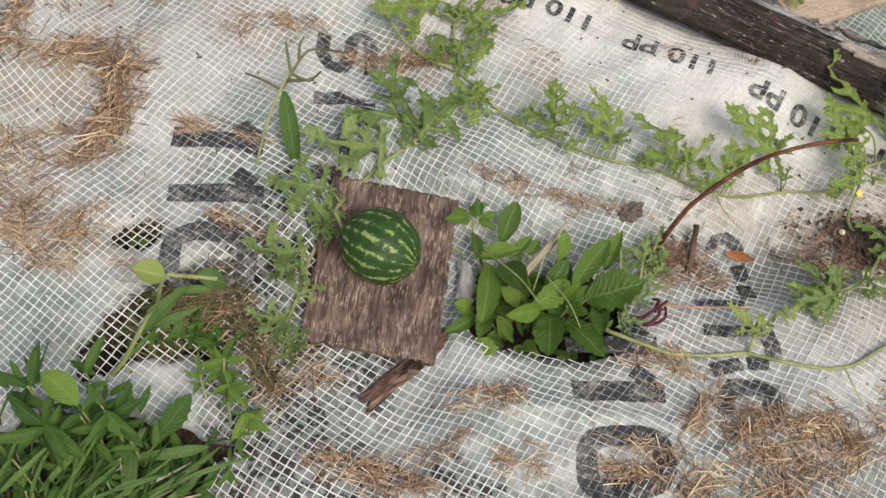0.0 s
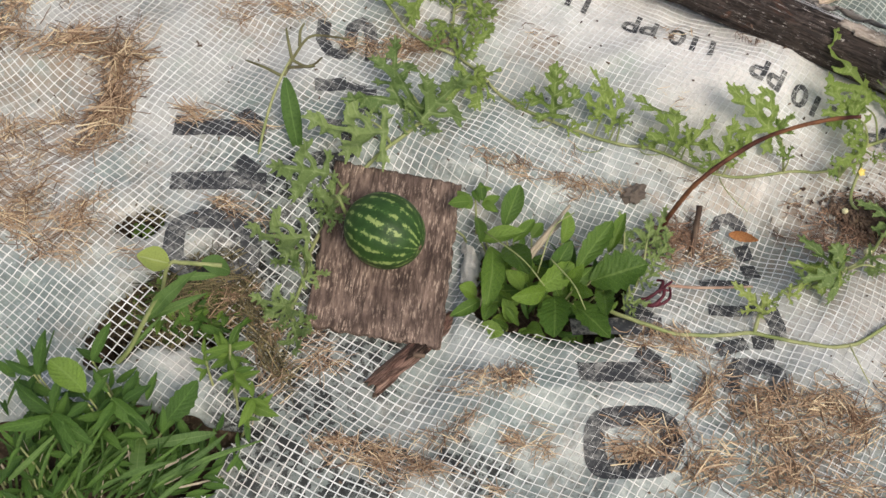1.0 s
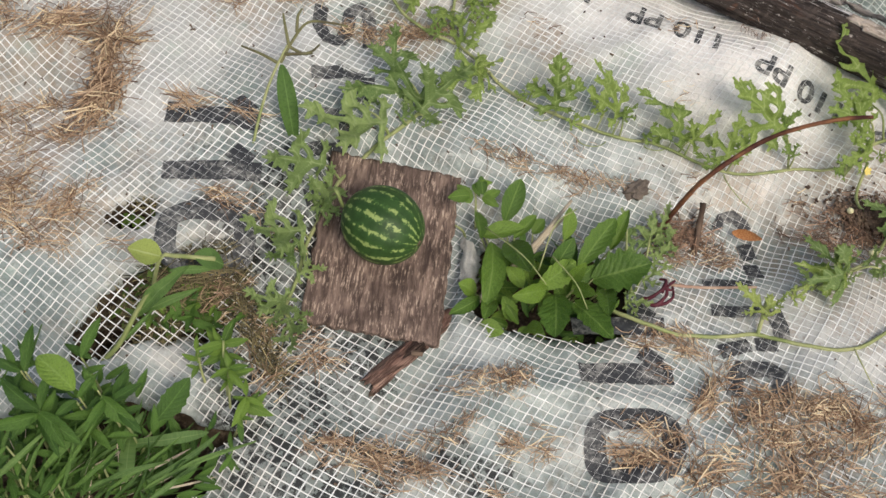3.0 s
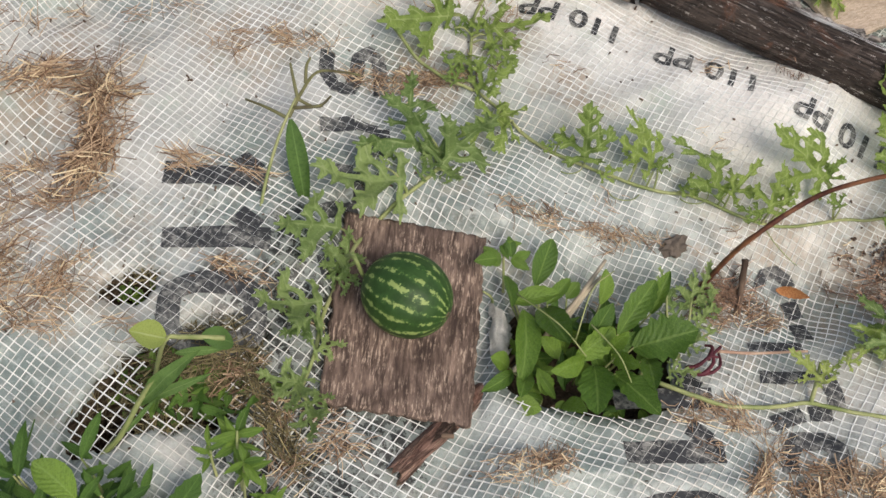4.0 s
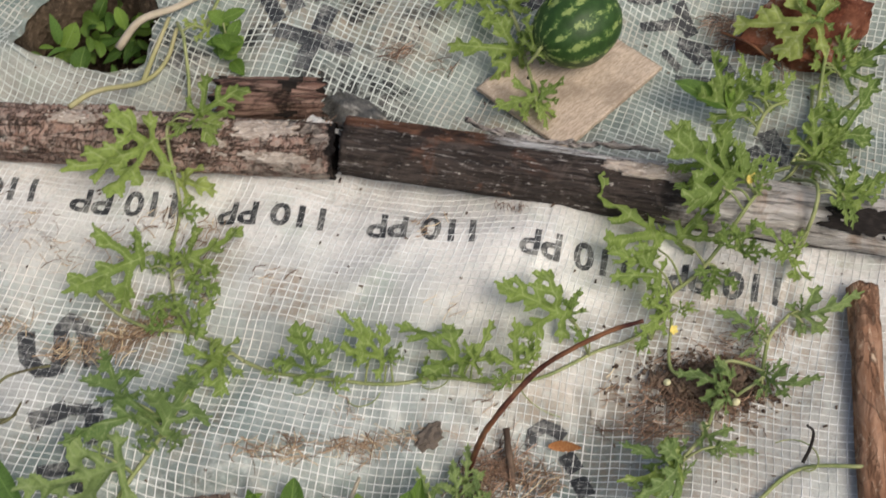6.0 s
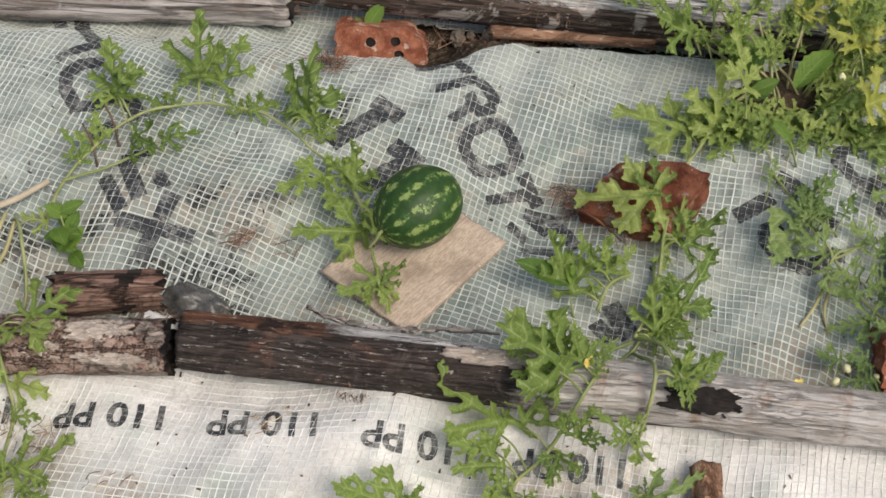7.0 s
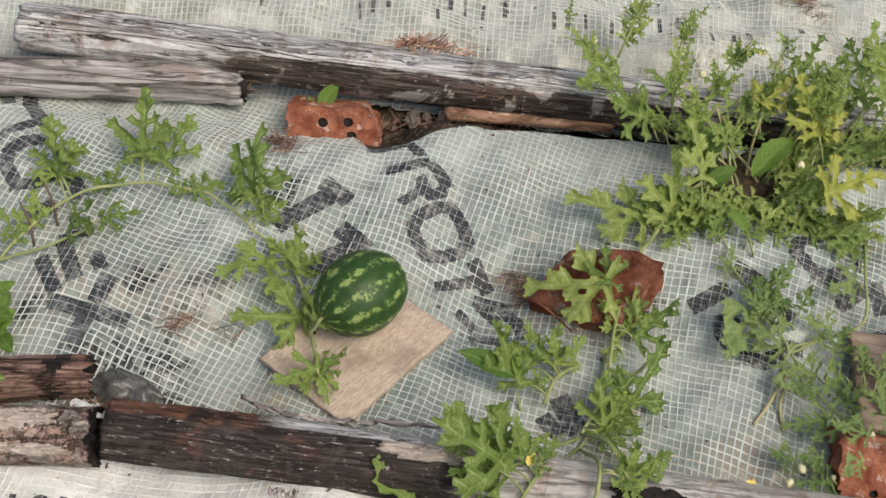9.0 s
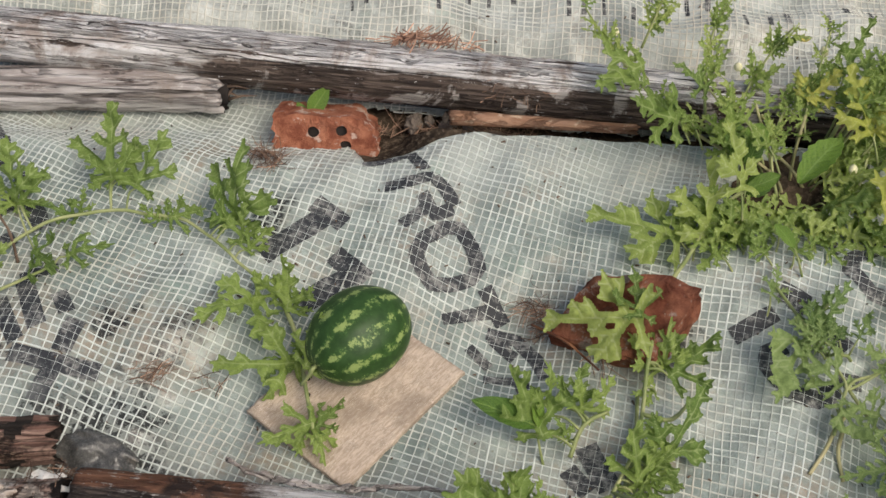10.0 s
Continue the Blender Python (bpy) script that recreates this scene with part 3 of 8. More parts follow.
def hole(x, y, cx, cy, a, b, turn, rough=0.2, square=2.0):
    """Below 1 inside a ragged oval."""
    c, s = math.cos(radians(turn)), math.sin(radians(turn))
    u, v = ((x - cx) * c + (y - cy) * s) / a, (-(x - cx) * s + (y - cy) * c) / b
    t = np.arctan2(v, u)
    return (np.abs(u) ** square + np.abs(v) ** square) ** (1 / square) * (1 + rough * (0.5 * np.sin(3 * t + cx * 9) + 0.35 * np.sin(7 * t + 2) + 0.3 * np.sin(13 * t)))


PLANT_HOLE = (0.194, 0.776, 0.119, 0.08, -4, 0.06, 3.5)
WEED_HOLE = (-0.418, 0.68, 0.066, 0.036, 56)
TANGLE_HOLE = (-0.325, 0.728, 0.092, 0.058, 24)
TORN_NET = (-0.322, 0.738, 0.062, 0.034, 24)
NOTCH_HOLE = (-0.412, 0.84, 0.036, 0.02, 20)
GRASS_HOLE = (-0.435, 0.485, 0.185, 0.076, 4)
ROOT_HOLE = (0.735, 0.927, 0.06, 0.024, -22)
ROOT_HEAP = (0.725, 0.925, 0.085, 0.042, -22)
CORNER_HOLE = (-0.004, 1.765, 0.104, 0.088, -26, 0.06, 4.0)
CLUMP_HOLE = (1.4, 1.56, 0.08, 0.06, -20)


# ---- mesh helpers ----
def make(name, verts, faces, mat=None, smooth=True, uvs=None):
    me = bpy.data.meshes.new(name)
    me.from_pydata([tuple(v) for v in verts], [], [tuple(f) for f in faces])
    if mat is not None:
        for m in mat if isinstance(mat, (list, tuple)) else [mat]:
            me.materials.append(m)
    me.polygons.foreach_set("use_smooth", [smooth] * len(me.polygons))
    if uvs is not None:
        layer = me.uv_layers.new(name="UVMap")
        index = np.empty(len(me.loops), int)
        me.loops.foreach_get("vertex_index", index)
        layer.data.foreach_set("uv", np.asarray(uvs, float)[index].ravel())
    me.update()
    return me


def thing(name, label, category, group="", kind="", data=None, m=None):
    ob = tagged(new(name, data), label, category, group, kind)
    if m is not None:
        ob.matrix_basis = m
    return ob


def part(name, data, parent, label="", m=None, kind=""):
    ob = tagged(new(name, data), label, kind=kind)
    ob.parent = parent
    if m is not None:
        ob.matrix_basis = m
    return ob


def smooth_path(points, steps=6):
    """Catmull-Rom through the points."""
    p = [Vector(v) for v in points]
    p = [p[0] * 2 - p[1], *p, p[-1] * 2 - p[-2]]
    out = []
    for i in range(1, len(p) - 2):
        for k in range(steps):
            t = k / steps
            a, b, c, d = p[i - 1:i + 3]
            out.append(0.5 * ((2 * b) + (c - a) * t + (2 * a - 5 * b + 4 * c - d) * t * t + (3 * b - a - 3 * c + d) * t ** 3))
    out.append(p[-2])
    return out


def tube(path, radii, sides=6, verts=None, faces=None, wobble=0.0):
    """Adds a closed tube along the path to verts and faces."""
    verts = [] if verts is None else verts
    faces = [] if faces is None else faces
    n, base = len(path), len(verts)
    up = Vector((0.13, 0.21, 1)).normalized()
    for i, p in enumerate(path):
        d = (path[min(i + 1, n - 1)] - path[max(i - 1, 0)])
        d = d.normalized() if d.length > 1e-9 else Vector((1, 0, 0))
        if abs(d.dot(up)) > 0.95:
            up = Vector((1, 0.2, 0.1)).normalized()
        s = d.cross(up).normalized()
        u = s.cross(d)
        f = i / max(n - 1, 1)
        r = radii if isinstance(radii, float) else radii[0] * (1 - f) + radii[1] * f
        for k in range(sides):
            a = 6.2832 * k / sides
            rr = r * (1 + wobble * noise.noise(p * 90 + Vector((k * 1.7, 0, 0))))
            verts.append(p + s * math.cos(a) * rr + u * math.sin(a) * rr)
    for i in range(n - 1):
        for k in range(sides):
            a, b = base + i * sides + k, base + i * sides + (k + 1) % sides
            faces.append((a, b, b + sides, a + sides))
    faces.append(tuple(base + k for k in range(sides))[::-1])
    faces.append(tuple(base + (n - 1) * sides + k for k in range(sides)))
    return verts, faces


def ground_path(points, off=0.006):
    """Points (x, y) or (x, y, rise) laid on whatever lies there."""
    return [Vector((q[0], q[1], lift(q[0], q[1]) + off + (q[2] if len(q) > 2 else 0))) for q in points]


# ---- ground ----
def ground():
    near_x, near_y = np.arange(-1.2, 2.2, 0.018), np.arange(-0.1, 3.0, 0.018)
    far = np.geomspace(0.05, 600, 30)
    xs = np.concatenate([near_x[0] - far[::-1], near_x, near_x[-1] + far])
    ys = np.concatenate([near_y[0] - far[::-1], near_y, near_y[-1] + far])
    x, y = np.meshgrid(xs, ys)
    inner = step(0, 0.4, np.minimum(np.minimum(x + 1.4, 2.4 - x), np.minimum(y + 0.3, 3.2 - y)))
    z = (np.clip(height(x, y), -0.1, 0.1) - 0.022) * inner - 0.06 * (1 - inner)
    for h, d in ((PLANT_HOLE, 0.09), (WEED_HOLE, 0.14), (TANGLE_HOLE, 0.03), (NOTCH_HOLE, 0.05), (GRASS_HOLE, 0.03), (CORNER_HOLE, 0.2), (CLUMP_HOLE, 0.01)):
        z = z - d * step(1.15, 0.75, hole(x, y, *h[:5], 0.1))
    z = z + 0.046 * step(1.25, 0.15, hole(x, y, *ROOT_HEAP, 0.3))
    q = across(x, y)
    z = z + 0.012 * step(1.99, 2.05, q) * step(2.2, 2.12, q)
    r = np.random.RandomState(3)
    z = z + r.normal(0, 0.0028, z.shape) * inner
    nx, ny = len(xs), len(ys)
    i = np.arange(nx * ny).reshape(ny, nx)
    f = np.stack([i[:-1, :-1], i[:-1, 1:], i[1:, 1:], i[1:, :-1]], -1).reshape(-1, 4)
    thing("ground", "damp dark brown garden soil under the plastic sheets", "soil", kind="structure",
          data=make("ground", np.stack([x, y, z], -1).reshape(-1, 3), f.tolist(), SOIL))


ground()


# ---- plastic sheets ----
def edge_b(x, y):
    """Where the middle sheet ends, as q by p."""
    p = along(x, y)
    return np.interp(p, [-0.13, -0.05, 0.04, 0.12, 0.36, 0.6], [2.17, 2.005, 2.05, 2.082, 2.1, 2.12]) + 0.004 * np.sin(31 * p)


def on_a(x, y):
    return (across(x, y) < 1.425) & (x > -1.0) & (x < 1.3 + 0.02 * np.sin(9 * y)) & (y > 0.12 + 0.02 * np.sin(7 * x))


def on_b(x, y):
    return (across(x, y) > 1.405) & (across(x, y) < edge_b(x, y)) & (along(x, y) > -1.05) & (x < 2.0)


def on_c(x, y):
    return (across(x, y) > 2.165 + 0.01 * np.sin(14 * x)) & (across(x, y) < 2.85) & (x > -0.3) & (x < 2.1)


def film(name, label, inside, holes, box, mat, cell=0.0065, rise=0.0, edge=None):
    xs, ys = np.arange(box[0], box[1], cell), np.arange(box[2], box[3], cell)
    x, y = np.meshgrid(xs, ys)
    if edge is not None:
        past = np.clip(across(x, y) - edge(x, y), 0, cell * 1.6) * (across(x, y) - edge(x, y) < cell * 1.6)
        x, y = x - 0.438 * past, y - 0.9 * past - 1e-6
    z = height(x, y) + rise
    keep = inside(x, y)
    for h in holes:
        near = hole(x, y, *h)
        keep &= near > 0.82
        out = np.where((near > 0.82) & (near < 1.0), 1.0 / np.maximum(near, 0.5), 1.0)
        x, y = h[0] + (x - h[0]) * out, h[1] + (y - h[1]) * out
        z = z - 0.012 * step(1.25, 1.0, near)
    i = np.arange(x.size).reshape(x.shape)
    ok = keep[:-1, :-1] & keep[:-1, 1:] & keep[1:, 1:] & keep[1:, :-1]
    f = np.stack([i[:-1, :-1], i[:-1, 1:], i[1:, 1:], i[1:, :-1]], -1)[ok]
    used, back = np.unique(f, return_inverse=True)
    v = np.stack([x, y, z], -1).reshape(-1, 3)[used]
    return thing(name, label, "plastic sheet", "plastic sheets over the beds", data=make(name, v, back.reshape(-1, 4).tolist(), mat))


def netting(parent, label, inside, holes, box, a_turn, b_turn, pitch, width, mat, bend, rise=0.0, seed=1):
    """Scrim threads laid in two directions over the film, each a raised strip."""
    r = np.random.RandomState(seed)
    a = np.array([math.cos(radians(a_turn)), math.sin(radians(a_turn))])
    b = np.array([math.cos(radians(b_turn)), math.sin(radians(b_turn))])
    mid = np.array([(box[0] + box[1]) / 2, (box[2] + box[3]) / 2])
    size = math.hypot(box[1] - box[0], box[3] - box[2]) * 0.75
    shear = abs(a[0] * b[1] - a[1] * b[0])
    all_v, all_f, base = [], [], 0
    for one, two in ((a, b), (b, a)):
        s = np.arange(-size, size, 0.0085)
        k = np.arange(-size, size, pitch / shear)
        k = k + r.normal(0, pitch * 0.05, k.shape)
        S, K = np.meshgrid(s, k)
        x, y = mid[0] + one[0] * S + two[0] * K, mid[1] + one[1] * S + two[1] * K
        x2, y2 = bend(x, y)
        x, y = x + x2, y + y2
        keep = inside(x, y) & (x > box[0]) & (x < box[1]) & (y > box[2]) & (y < box[3])
        for h in holes:
            keep &= hole(x, y, *h) > 1.02
        keep &= r.uniform(0, 1, keep.shape) > 0.003
        dx, dy = np.gradient(x, axis=1), np.gradient(y, axis=1)
        n = np.hypot(dx, dy) + 1e-9
        w = width * (0.5 + 0.1 * np.sin(K * 900 + S * 60) + 0.1 * np.sin(K * 37 - S * 11))
        ox, oy = -dy / n * w, dx / n * w
        z = height(x, y) + rise
        v = np.stack([np.stack([x - ox, y - oy, z + 0.0004], -1), np.stack([x, y, z + 0.0016], -1), np.stack([x + ox, y + oy, z + 0.0004], -1)], 2)
        i = base + np.arange(v.size // 3).reshape(v.shape[:3])
        ok = keep[:, :-1] & keep[:, 1:]
        for c in (0, 1):
            f = np.stack([i[:, :-1, c], i[:, 1:, c], i[:, 1:, c + 1], i[:, :-1, c + 1]], -1)[ok]
            all_f.append(f)
        all_v.append(v.reshape(-1, 3))
        base += v.size // 3
    v, f = np.concatenate(all_v), np.concatenate(all_f)
    used, back = np.unique(f, return_inverse=True)
    part("netting", make("netting", v[used], back.reshape(-1, 4).tolist(), mat), parent, label, kind="stuff")


def bend_a(x, y):
    left = np.minimum(x + 0.1, 0)
    return (0.010 * np.sin(9 * y + 3 * x) + 0.005 * np.sin(21 * x - 8 * y),
            0.36 * left ** 2 + 0.010 * np.sin(8 * x - 4 * y + 1) + 0.004 * np.sin(19 * y + 13 * x))


def bend_b(x, y):
    return 0.008 * np.sin(10 * y - 4 * x) + 0.003 * np.sin(26 * x), 0.010 * np.sin(8 * x + 3 * y) + 0.004 * np.sin(23 * x - 11 * y)


near_sheet = film("ground_sheet", "hazy off-white netted plastic sheet, dusty and strewn with straw", on_a, [PLANT_HOLE, WEED_HOLE, TANGLE_HOLE, NOTCH_HOLE, ROOT_HOLE, GRASS_HOLE], (-1.0, 1.32, 0.12, 1.95), FILM_A)
netting(near_sheet, "white scrim threads", on_a, [PLANT_HOLE, ROOT_HOLE, GRASS_HOLE, TORN_NET], (-0.95, 1.28, 0.16, 1.9), -24, 59, 0.0118, 0.00155, THREAD_A, bend_a, seed=1)
middle_sheet = film("ground_sheet", "greenish grey netted plastic sheet over the middle bed", on_b, [CORNER_HOLE, CLUMP_HOLE], (-0.35, 2.0, 0.6, 2.5), FILM_B, edge=edge_b)
netting(middle_sheet, "pale scrim threads", on_b, [CORNER_HOLE, CLUMP_HOLE], (-0.3, 1.95, 0.65, 2.45), -39, 55, 0.0122, 0.0021, THREAD_B, bend_b, seed=2)
far_sheet = film("ground_sheet", "crumpled grey-green woven plastic sheet behind the far log", on_c, [], (-0.3, 2.1, 1.3, 3.0), FILM_C)
netting(far_sheet, "dull scrim threads", on_c, [], (-0.2, 2.05, 1.35, 2.8), -26, 65, 0.0118, 0.0024, THREAD_C, bend_b, seed=3)


# ---- printing on the sheets ----
def stroke(points, width, closed=False):
    """A flat printed bar along the points, laid on the sheet."""
    pts = [Vector((*p, 0)) for p in points]
    if closed:
        pts.append(pts[0])
    fine = []
    for a, b in zip(pts, pts[1:]):
        n = max(2, int((b - a).length / 0.007))
        fine += [a.lerp(b, k / n) for k in range(n)]
    fine.append(pts[-1])
    verts, faces = [], []
    for i, p in enumerate(fine):
        before, after = fine[max(i - 1, 0)], fine[min(i + 1, len(fine) - 1)]
        if closed and i in (0, len(fine) - 1):
            before, after = fine[-2], fine[1]
        d = (after - before).normalized()
        side = Vector((-d.y, d.x, 0)) * width / 2
        for k in (-1, -0.33, 0.33, 1):
            v = p + side * k
            v.z = float(height(v.x, v.y)) + 0.0013
            verts.append(v)
    for i in range(len(fine) - 1):
        for k in range(3):
            a = i * 4 + k
            faces.append((a, a + 4, a + 5, a + 1))
    return verts, faces


def printed(parent, name, strokes, mat, label=""):
    verts, faces = [], []
    for s in strokes:
        v, f = stroke(*s)
        faces += [tuple(len(verts) + i for i in q) for q in f]
        verts += v
    part(name, make(name, verts, faces, mat), parent, label)


def digits(parent, x, y, turn, tall, text):
    """Large printed numerals; turn: the way their tops point."""
    c, s = math.cos(radians(turn)), math.sin(radians(turn))

    def at(u, v):  # u: reading way, v: up
        return x + c * v + s * u, y + s * v - c * u
    w, u0 = tall * 0.225, 0.0
    for i, ch in enumerate(text):
        if ch == "1":
            bars = [([at(u0, 0), at(u0, tall)], w), ([at(u0 - tall * 0.1, tall * 0.88), at(u0 - tall * 0.26, tall * 0.68)], w * 0.9)]
            u0 += tall * (0.43 if text[i + 1:] == "0" else 0.56)
        else:
            r, h = tall * 0.27, tall
            ring = []
            for k in range(28):
                a = 6.2832 * k / 28
                ring.append(at(u0 + r + 0.06 * tall + r * math.copysign(abs(math.cos(a)) ** 0.55, math.cos(a)),
                               h / 2 + (h / 2 - w / 2) * math.copysign(abs(math.sin(a)) ** 0.6, math.sin(a))))
            bars = [(ring, w * 0.95, True)]
            u0 += tall * 0.8
        printed(parent, "printed_numeral", bars, PRINT, "black printed numeral " + ch)


digits(near_sheet, -0.385, 1.015, -6, 0.142, "1")
digits(near_sheet, -0.378, 0.912, 1, 0.142, "10")
digits(near_sheet, 0.221, 0.716, 3, 0.137, "110")


def bars_of(parent, marks, mat=PRINT):
    """Each mark is one plain printed shape: bars of (x0, y0, x1, y1) in thick ink."""
    for width, *rows in marks:
        for a, b, c, d in rows:
            printed(parent, "printed_mark", [([(a, b), (c, d)], width)], mat)


# middle bed: columns of broken shapes, and the numerals beside the oval melon
def lines_of(parent, rows, mat=PRINT):
    for width, *pts in rows:
        printed(parent, "printed_mark", [(pts, width)], mat)


# near sheet: the columns of broken shapes on both sides of the numerals
lines_of(near_sheet, [
    (0.022, (-0.169, 1.256), (-0.171, 1.213), (-0.158, 1.189), (-0.134, 1.189), (-0.126, 1.219), (-0.123, 1.249), (-0.109, 1.261), (-0.094, 1.247), (-0.089, 1.218), (-0.089, 1.182)),
    (0.026, (-0.177, 1.115), (-0.127, 1.122)),
    (0.018, (-0.127, 1.122), (-0.096, 1.110)),
    (0.027, (-0.092, 1.109), (-0.091, 1.056)),
    (0.019, (-0.173, 1.036), (-0.130, 1.032)),
    (0.018, (-0.128, 1.027), (-0.116, 0.981)),
    (0.024, (-0.171, 0.961), (-0.120, 0.978)),
    (0.015, (-0.168, 0.899), (-0.160, 0.872)),
])
lines_of(near_sheet, [
    (0.017, (0.466, 0.916), (0.474, 0.933), (0.492, 0.938), (0.508, 0.926), (0.514, 0.916)),
    (0.023, (0.509, 0.896), (0.516, 0.867)),
    (0.023, (0.513, 0.857), (0.514, 0.825)),
    (0.015, (0.429, 0.812), (0.505, 0.813)),
    (0.019, (0.436, 0.764), (0.524, 0.763)),
    (0.024, (0.527, 0.765), (0.536, 0.737), (0.537, 0.721)),
    (0.022, (0.438, 0.691), (0.486, 0.708)),
    (0.022, (0.496, 0.711), (0.529, 0.712)),
    (0.026, (0.452, 0.623), (0.457, 0.652), (0.469, 0.669), (0.509, 0.671), (0.522, 0.657), (0.521, 0.611)),
    (0.017, (0.523, 0.541), (0.524, 0.490)),
])
# middle sheet: worn shapes in four columns
lines_of(middle_sheet, [
    (0.027, (0.277, 1.663), (0.325, 1.631), (0.386, 1.592)),
    (0.028, (0.373, 1.680), (0.342, 1.640)),
    (0.028, (0.334, 1.632), (0.298, 1.579)),
    (0.024, (0.274, 1.759), (0.288, 1.677)),
    (0.027, (0.313, 1.778), (0.320, 1.688)),
    (0.023, (0.356, 1.736), (0.362, 1.698)),
    (0.017, (0.308, 1.779), (0.363, 1.779)),
    (0.023, (0.268, 1.846), (0.312, 1.854)),
    (0.028, (0.330, 1.893), (0.348, 1.893), (0.350, 1.856)),
    (0.024, (0.321, 2.002), (0.283, 2.006), (0.255, 1.991), (0.247, 1.958), (0.257, 1.919), (0.287, 1.905), (0.326, 1.914)),
    (0.018, (0.334, 1.972), (0.340, 1.929)),
    (0.019, (0.245, 2.030), (0.288, 2.043), (0.332, 2.044)),
    (0.026, (0.297, 2.228), (0.296, 2.146), (0.316, 2.046)),
    (0.023, (0.254, 2.235), (0.262, 2.150)),
])
lines_of(middle_sheet, [
    (0.012, (0.825, 1.820), (0.875, 1.812), (0.904, 1.816)),
    (0.018, (0.901, 1.819), (0.907, 1.765)),
    (0.020, (0.842, 1.761), (0.870, 1.751), (0.916, 1.748)),
    (0.022, (0.914, 1.748), (0.923, 1.723), (0.928, 1.693)),
    (0.020, (0.924, 1.690), (0.894, 1.688), (0.888, 1.726)),
    (0.020, (0.889, 1.703), (0.843, 1.687)),
    (0.018, (0.853, 1.538), (0.923, 1.529)),
    (0.023, (0.925, 1.561), (0.929, 1.538), (0.934, 1.507)),
    (0.017, (0.873, 1.486), (0.891, 1.451)),
    (0.018, (0.909, 1.494), (0.930, 1.452)),
    (0.020, (0.907, 1.502), (0.943, 1.477), (0.955, 1.435), (0.955, 1.400)),
    (0.015, (0.876, 1.435), (0.921, 1.412)),
    (0.020, (0.922, 1.415), (0.916, 1.370)),
    (0.027, (0.927, 1.265), (0.939, 1.224)),
    (0.032, (0.963, 1.287), (0.966, 1.218)),
])
lines_of(middle_sheet, [
    (0.026, (1.218, 1.367), (1.288, 1.377)),
    (0.027, (1.307, 1.404), (1.331, 1.379), (1.311, 1.369)),
    (0.027, (1.276, 1.326), (1.253, 1.328), (1.241, 1.308), (1.254, 1.254), (1.275, 1.239), (1.311, 1.240)),
    (0.023, (1.336, 1.329), (1.349, 1.288)),
    (0.020, (1.313, 1.256), (1.347, 1.241)),
    (0.023, (1.479, 1.411), (1.422, 1.410), (1.408, 1.394), (1.419, 1.351), (1.439, 1.337), (1.471, 1.345)),
    (0.017, (1.407, 1.451), (1.414, 1.424)),
    (0.026, (1.437, 1.297), (1.505, 1.312)),
    (0.026, (1.515, 1.316), (1.503, 1.262)),
    (0.018, (1.459, 1.229), (1.486, 1.228)),
])
lines_of(middle_sheet, [
    (0.036, (0.639, 1.709), (0.747, 1.742)),
    (0.031, (0.735, 1.768), (0.766, 1.719)),
    (0.035, (0.668, 1.617), (0.764, 1.641)),
    (0.031, (0.737, 1.680), (0.767, 1.620)),
])
printed(middle_sheet, "printed_mark", [([(0.865, 1.654), (0.901, 1.666), (0.923, 1.659), (0.929, 1.624), (0.927, 1.590), (0.911, 1.579), (0.878, 1.581), (0.854, 1.591), (0.848, 1.614), (0.847, 1.635)], 0.022, True)], PRINT)
# one broad grey bar on the crumpled sheet by the log joint
bars_of(middle_sheet, [(0.05, (0.33, 1.5, 0.375, 1.47))], FAINT)


def lettering(parent, text, x, y, turn, tall, label):
    cu = bpy.data.curves.new("lettering", "FONT")
    cu.body, cu.size = text, tall * 1.38
    cu.resolution_u = 3
    cu.offset = 0.0015
    ob = bpy.data.objects.new("lettering", cu)
    scene.collection.objects.link(ob)
    bpy.context.view_layer.update()
    me = bpy.data.meshes.new_from_object(ob.evaluated_get(bpy.context.evaluated_depsgraph_get()))
    bpy.data.objects.remove(ob)
    bm = bmesh.new()
    bm.from_mesh(me)
    bmesh.ops.remove_doubles(bm, verts=bm.verts, dist=1e-5)
    for axis, n in (((1, 0, 0), 16), ((0, 1, 0), 4)):
        for k in range(1, n):
            at = Vector(axis) * (k * (0.2 if n == 16 else 0.05) / n)
            bmesh.ops.bisect_plane(bm, geom=bm.verts[:] + bm.edges[:] + bm.faces[:], plane_co=at, plane_no=axis)
    bmesh.ops.triangulate(bm, faces=bm.faces)
    m = pose(x, y, 0, 0, 0, turn)
    for v in bm.verts:
        v.co = m @ Vector((v.co.x * 1.06 - 0.012, v.co.y, 0))
        v.co.z = float(height(v.co.x, v.co.y)) + 0.0013
    bm.normal_update()
    for f in bm.faces:
        if f.normal.z < 0:
            f.normal_flip()
    bm.to_mesh(me)
    bm.free()
    me.materials.clear()
    me.materials.append(FAINT)
    part("printed_text", me, parent, label)


for tx, ty, tt in ((0.483, 1.243, 158), (0.682, 1.138, 154), (0.872, 1.036, 152), (0.279, 1.33, 159), (0.075, 1.412, 159), (-0.12, 1.494, 161), (-0.32, 1.56, 162)):
    lettering(near_sheet, "110 PP", tx, ty, tt, 0.041, "black lettering 110 PP")
# small unreadable lettering on the far sheet
for i in range(34):
    px = 0.6 + 0.034 * i + 0.008 * math.sin(i * 5)
    py = 2.285 - 0.44 * (px - 0.62) + 0.015 * math.sin(i * 0.7) + (0.05 if i % 9 > 4 else 0)
    if i % 6:
        bars_of(far_sheet, [(0.005 + 0.002 * (i % 3), (px, py, px + 0.01, py + 0.022 + 0.008 * (i % 2)))], FAINT)


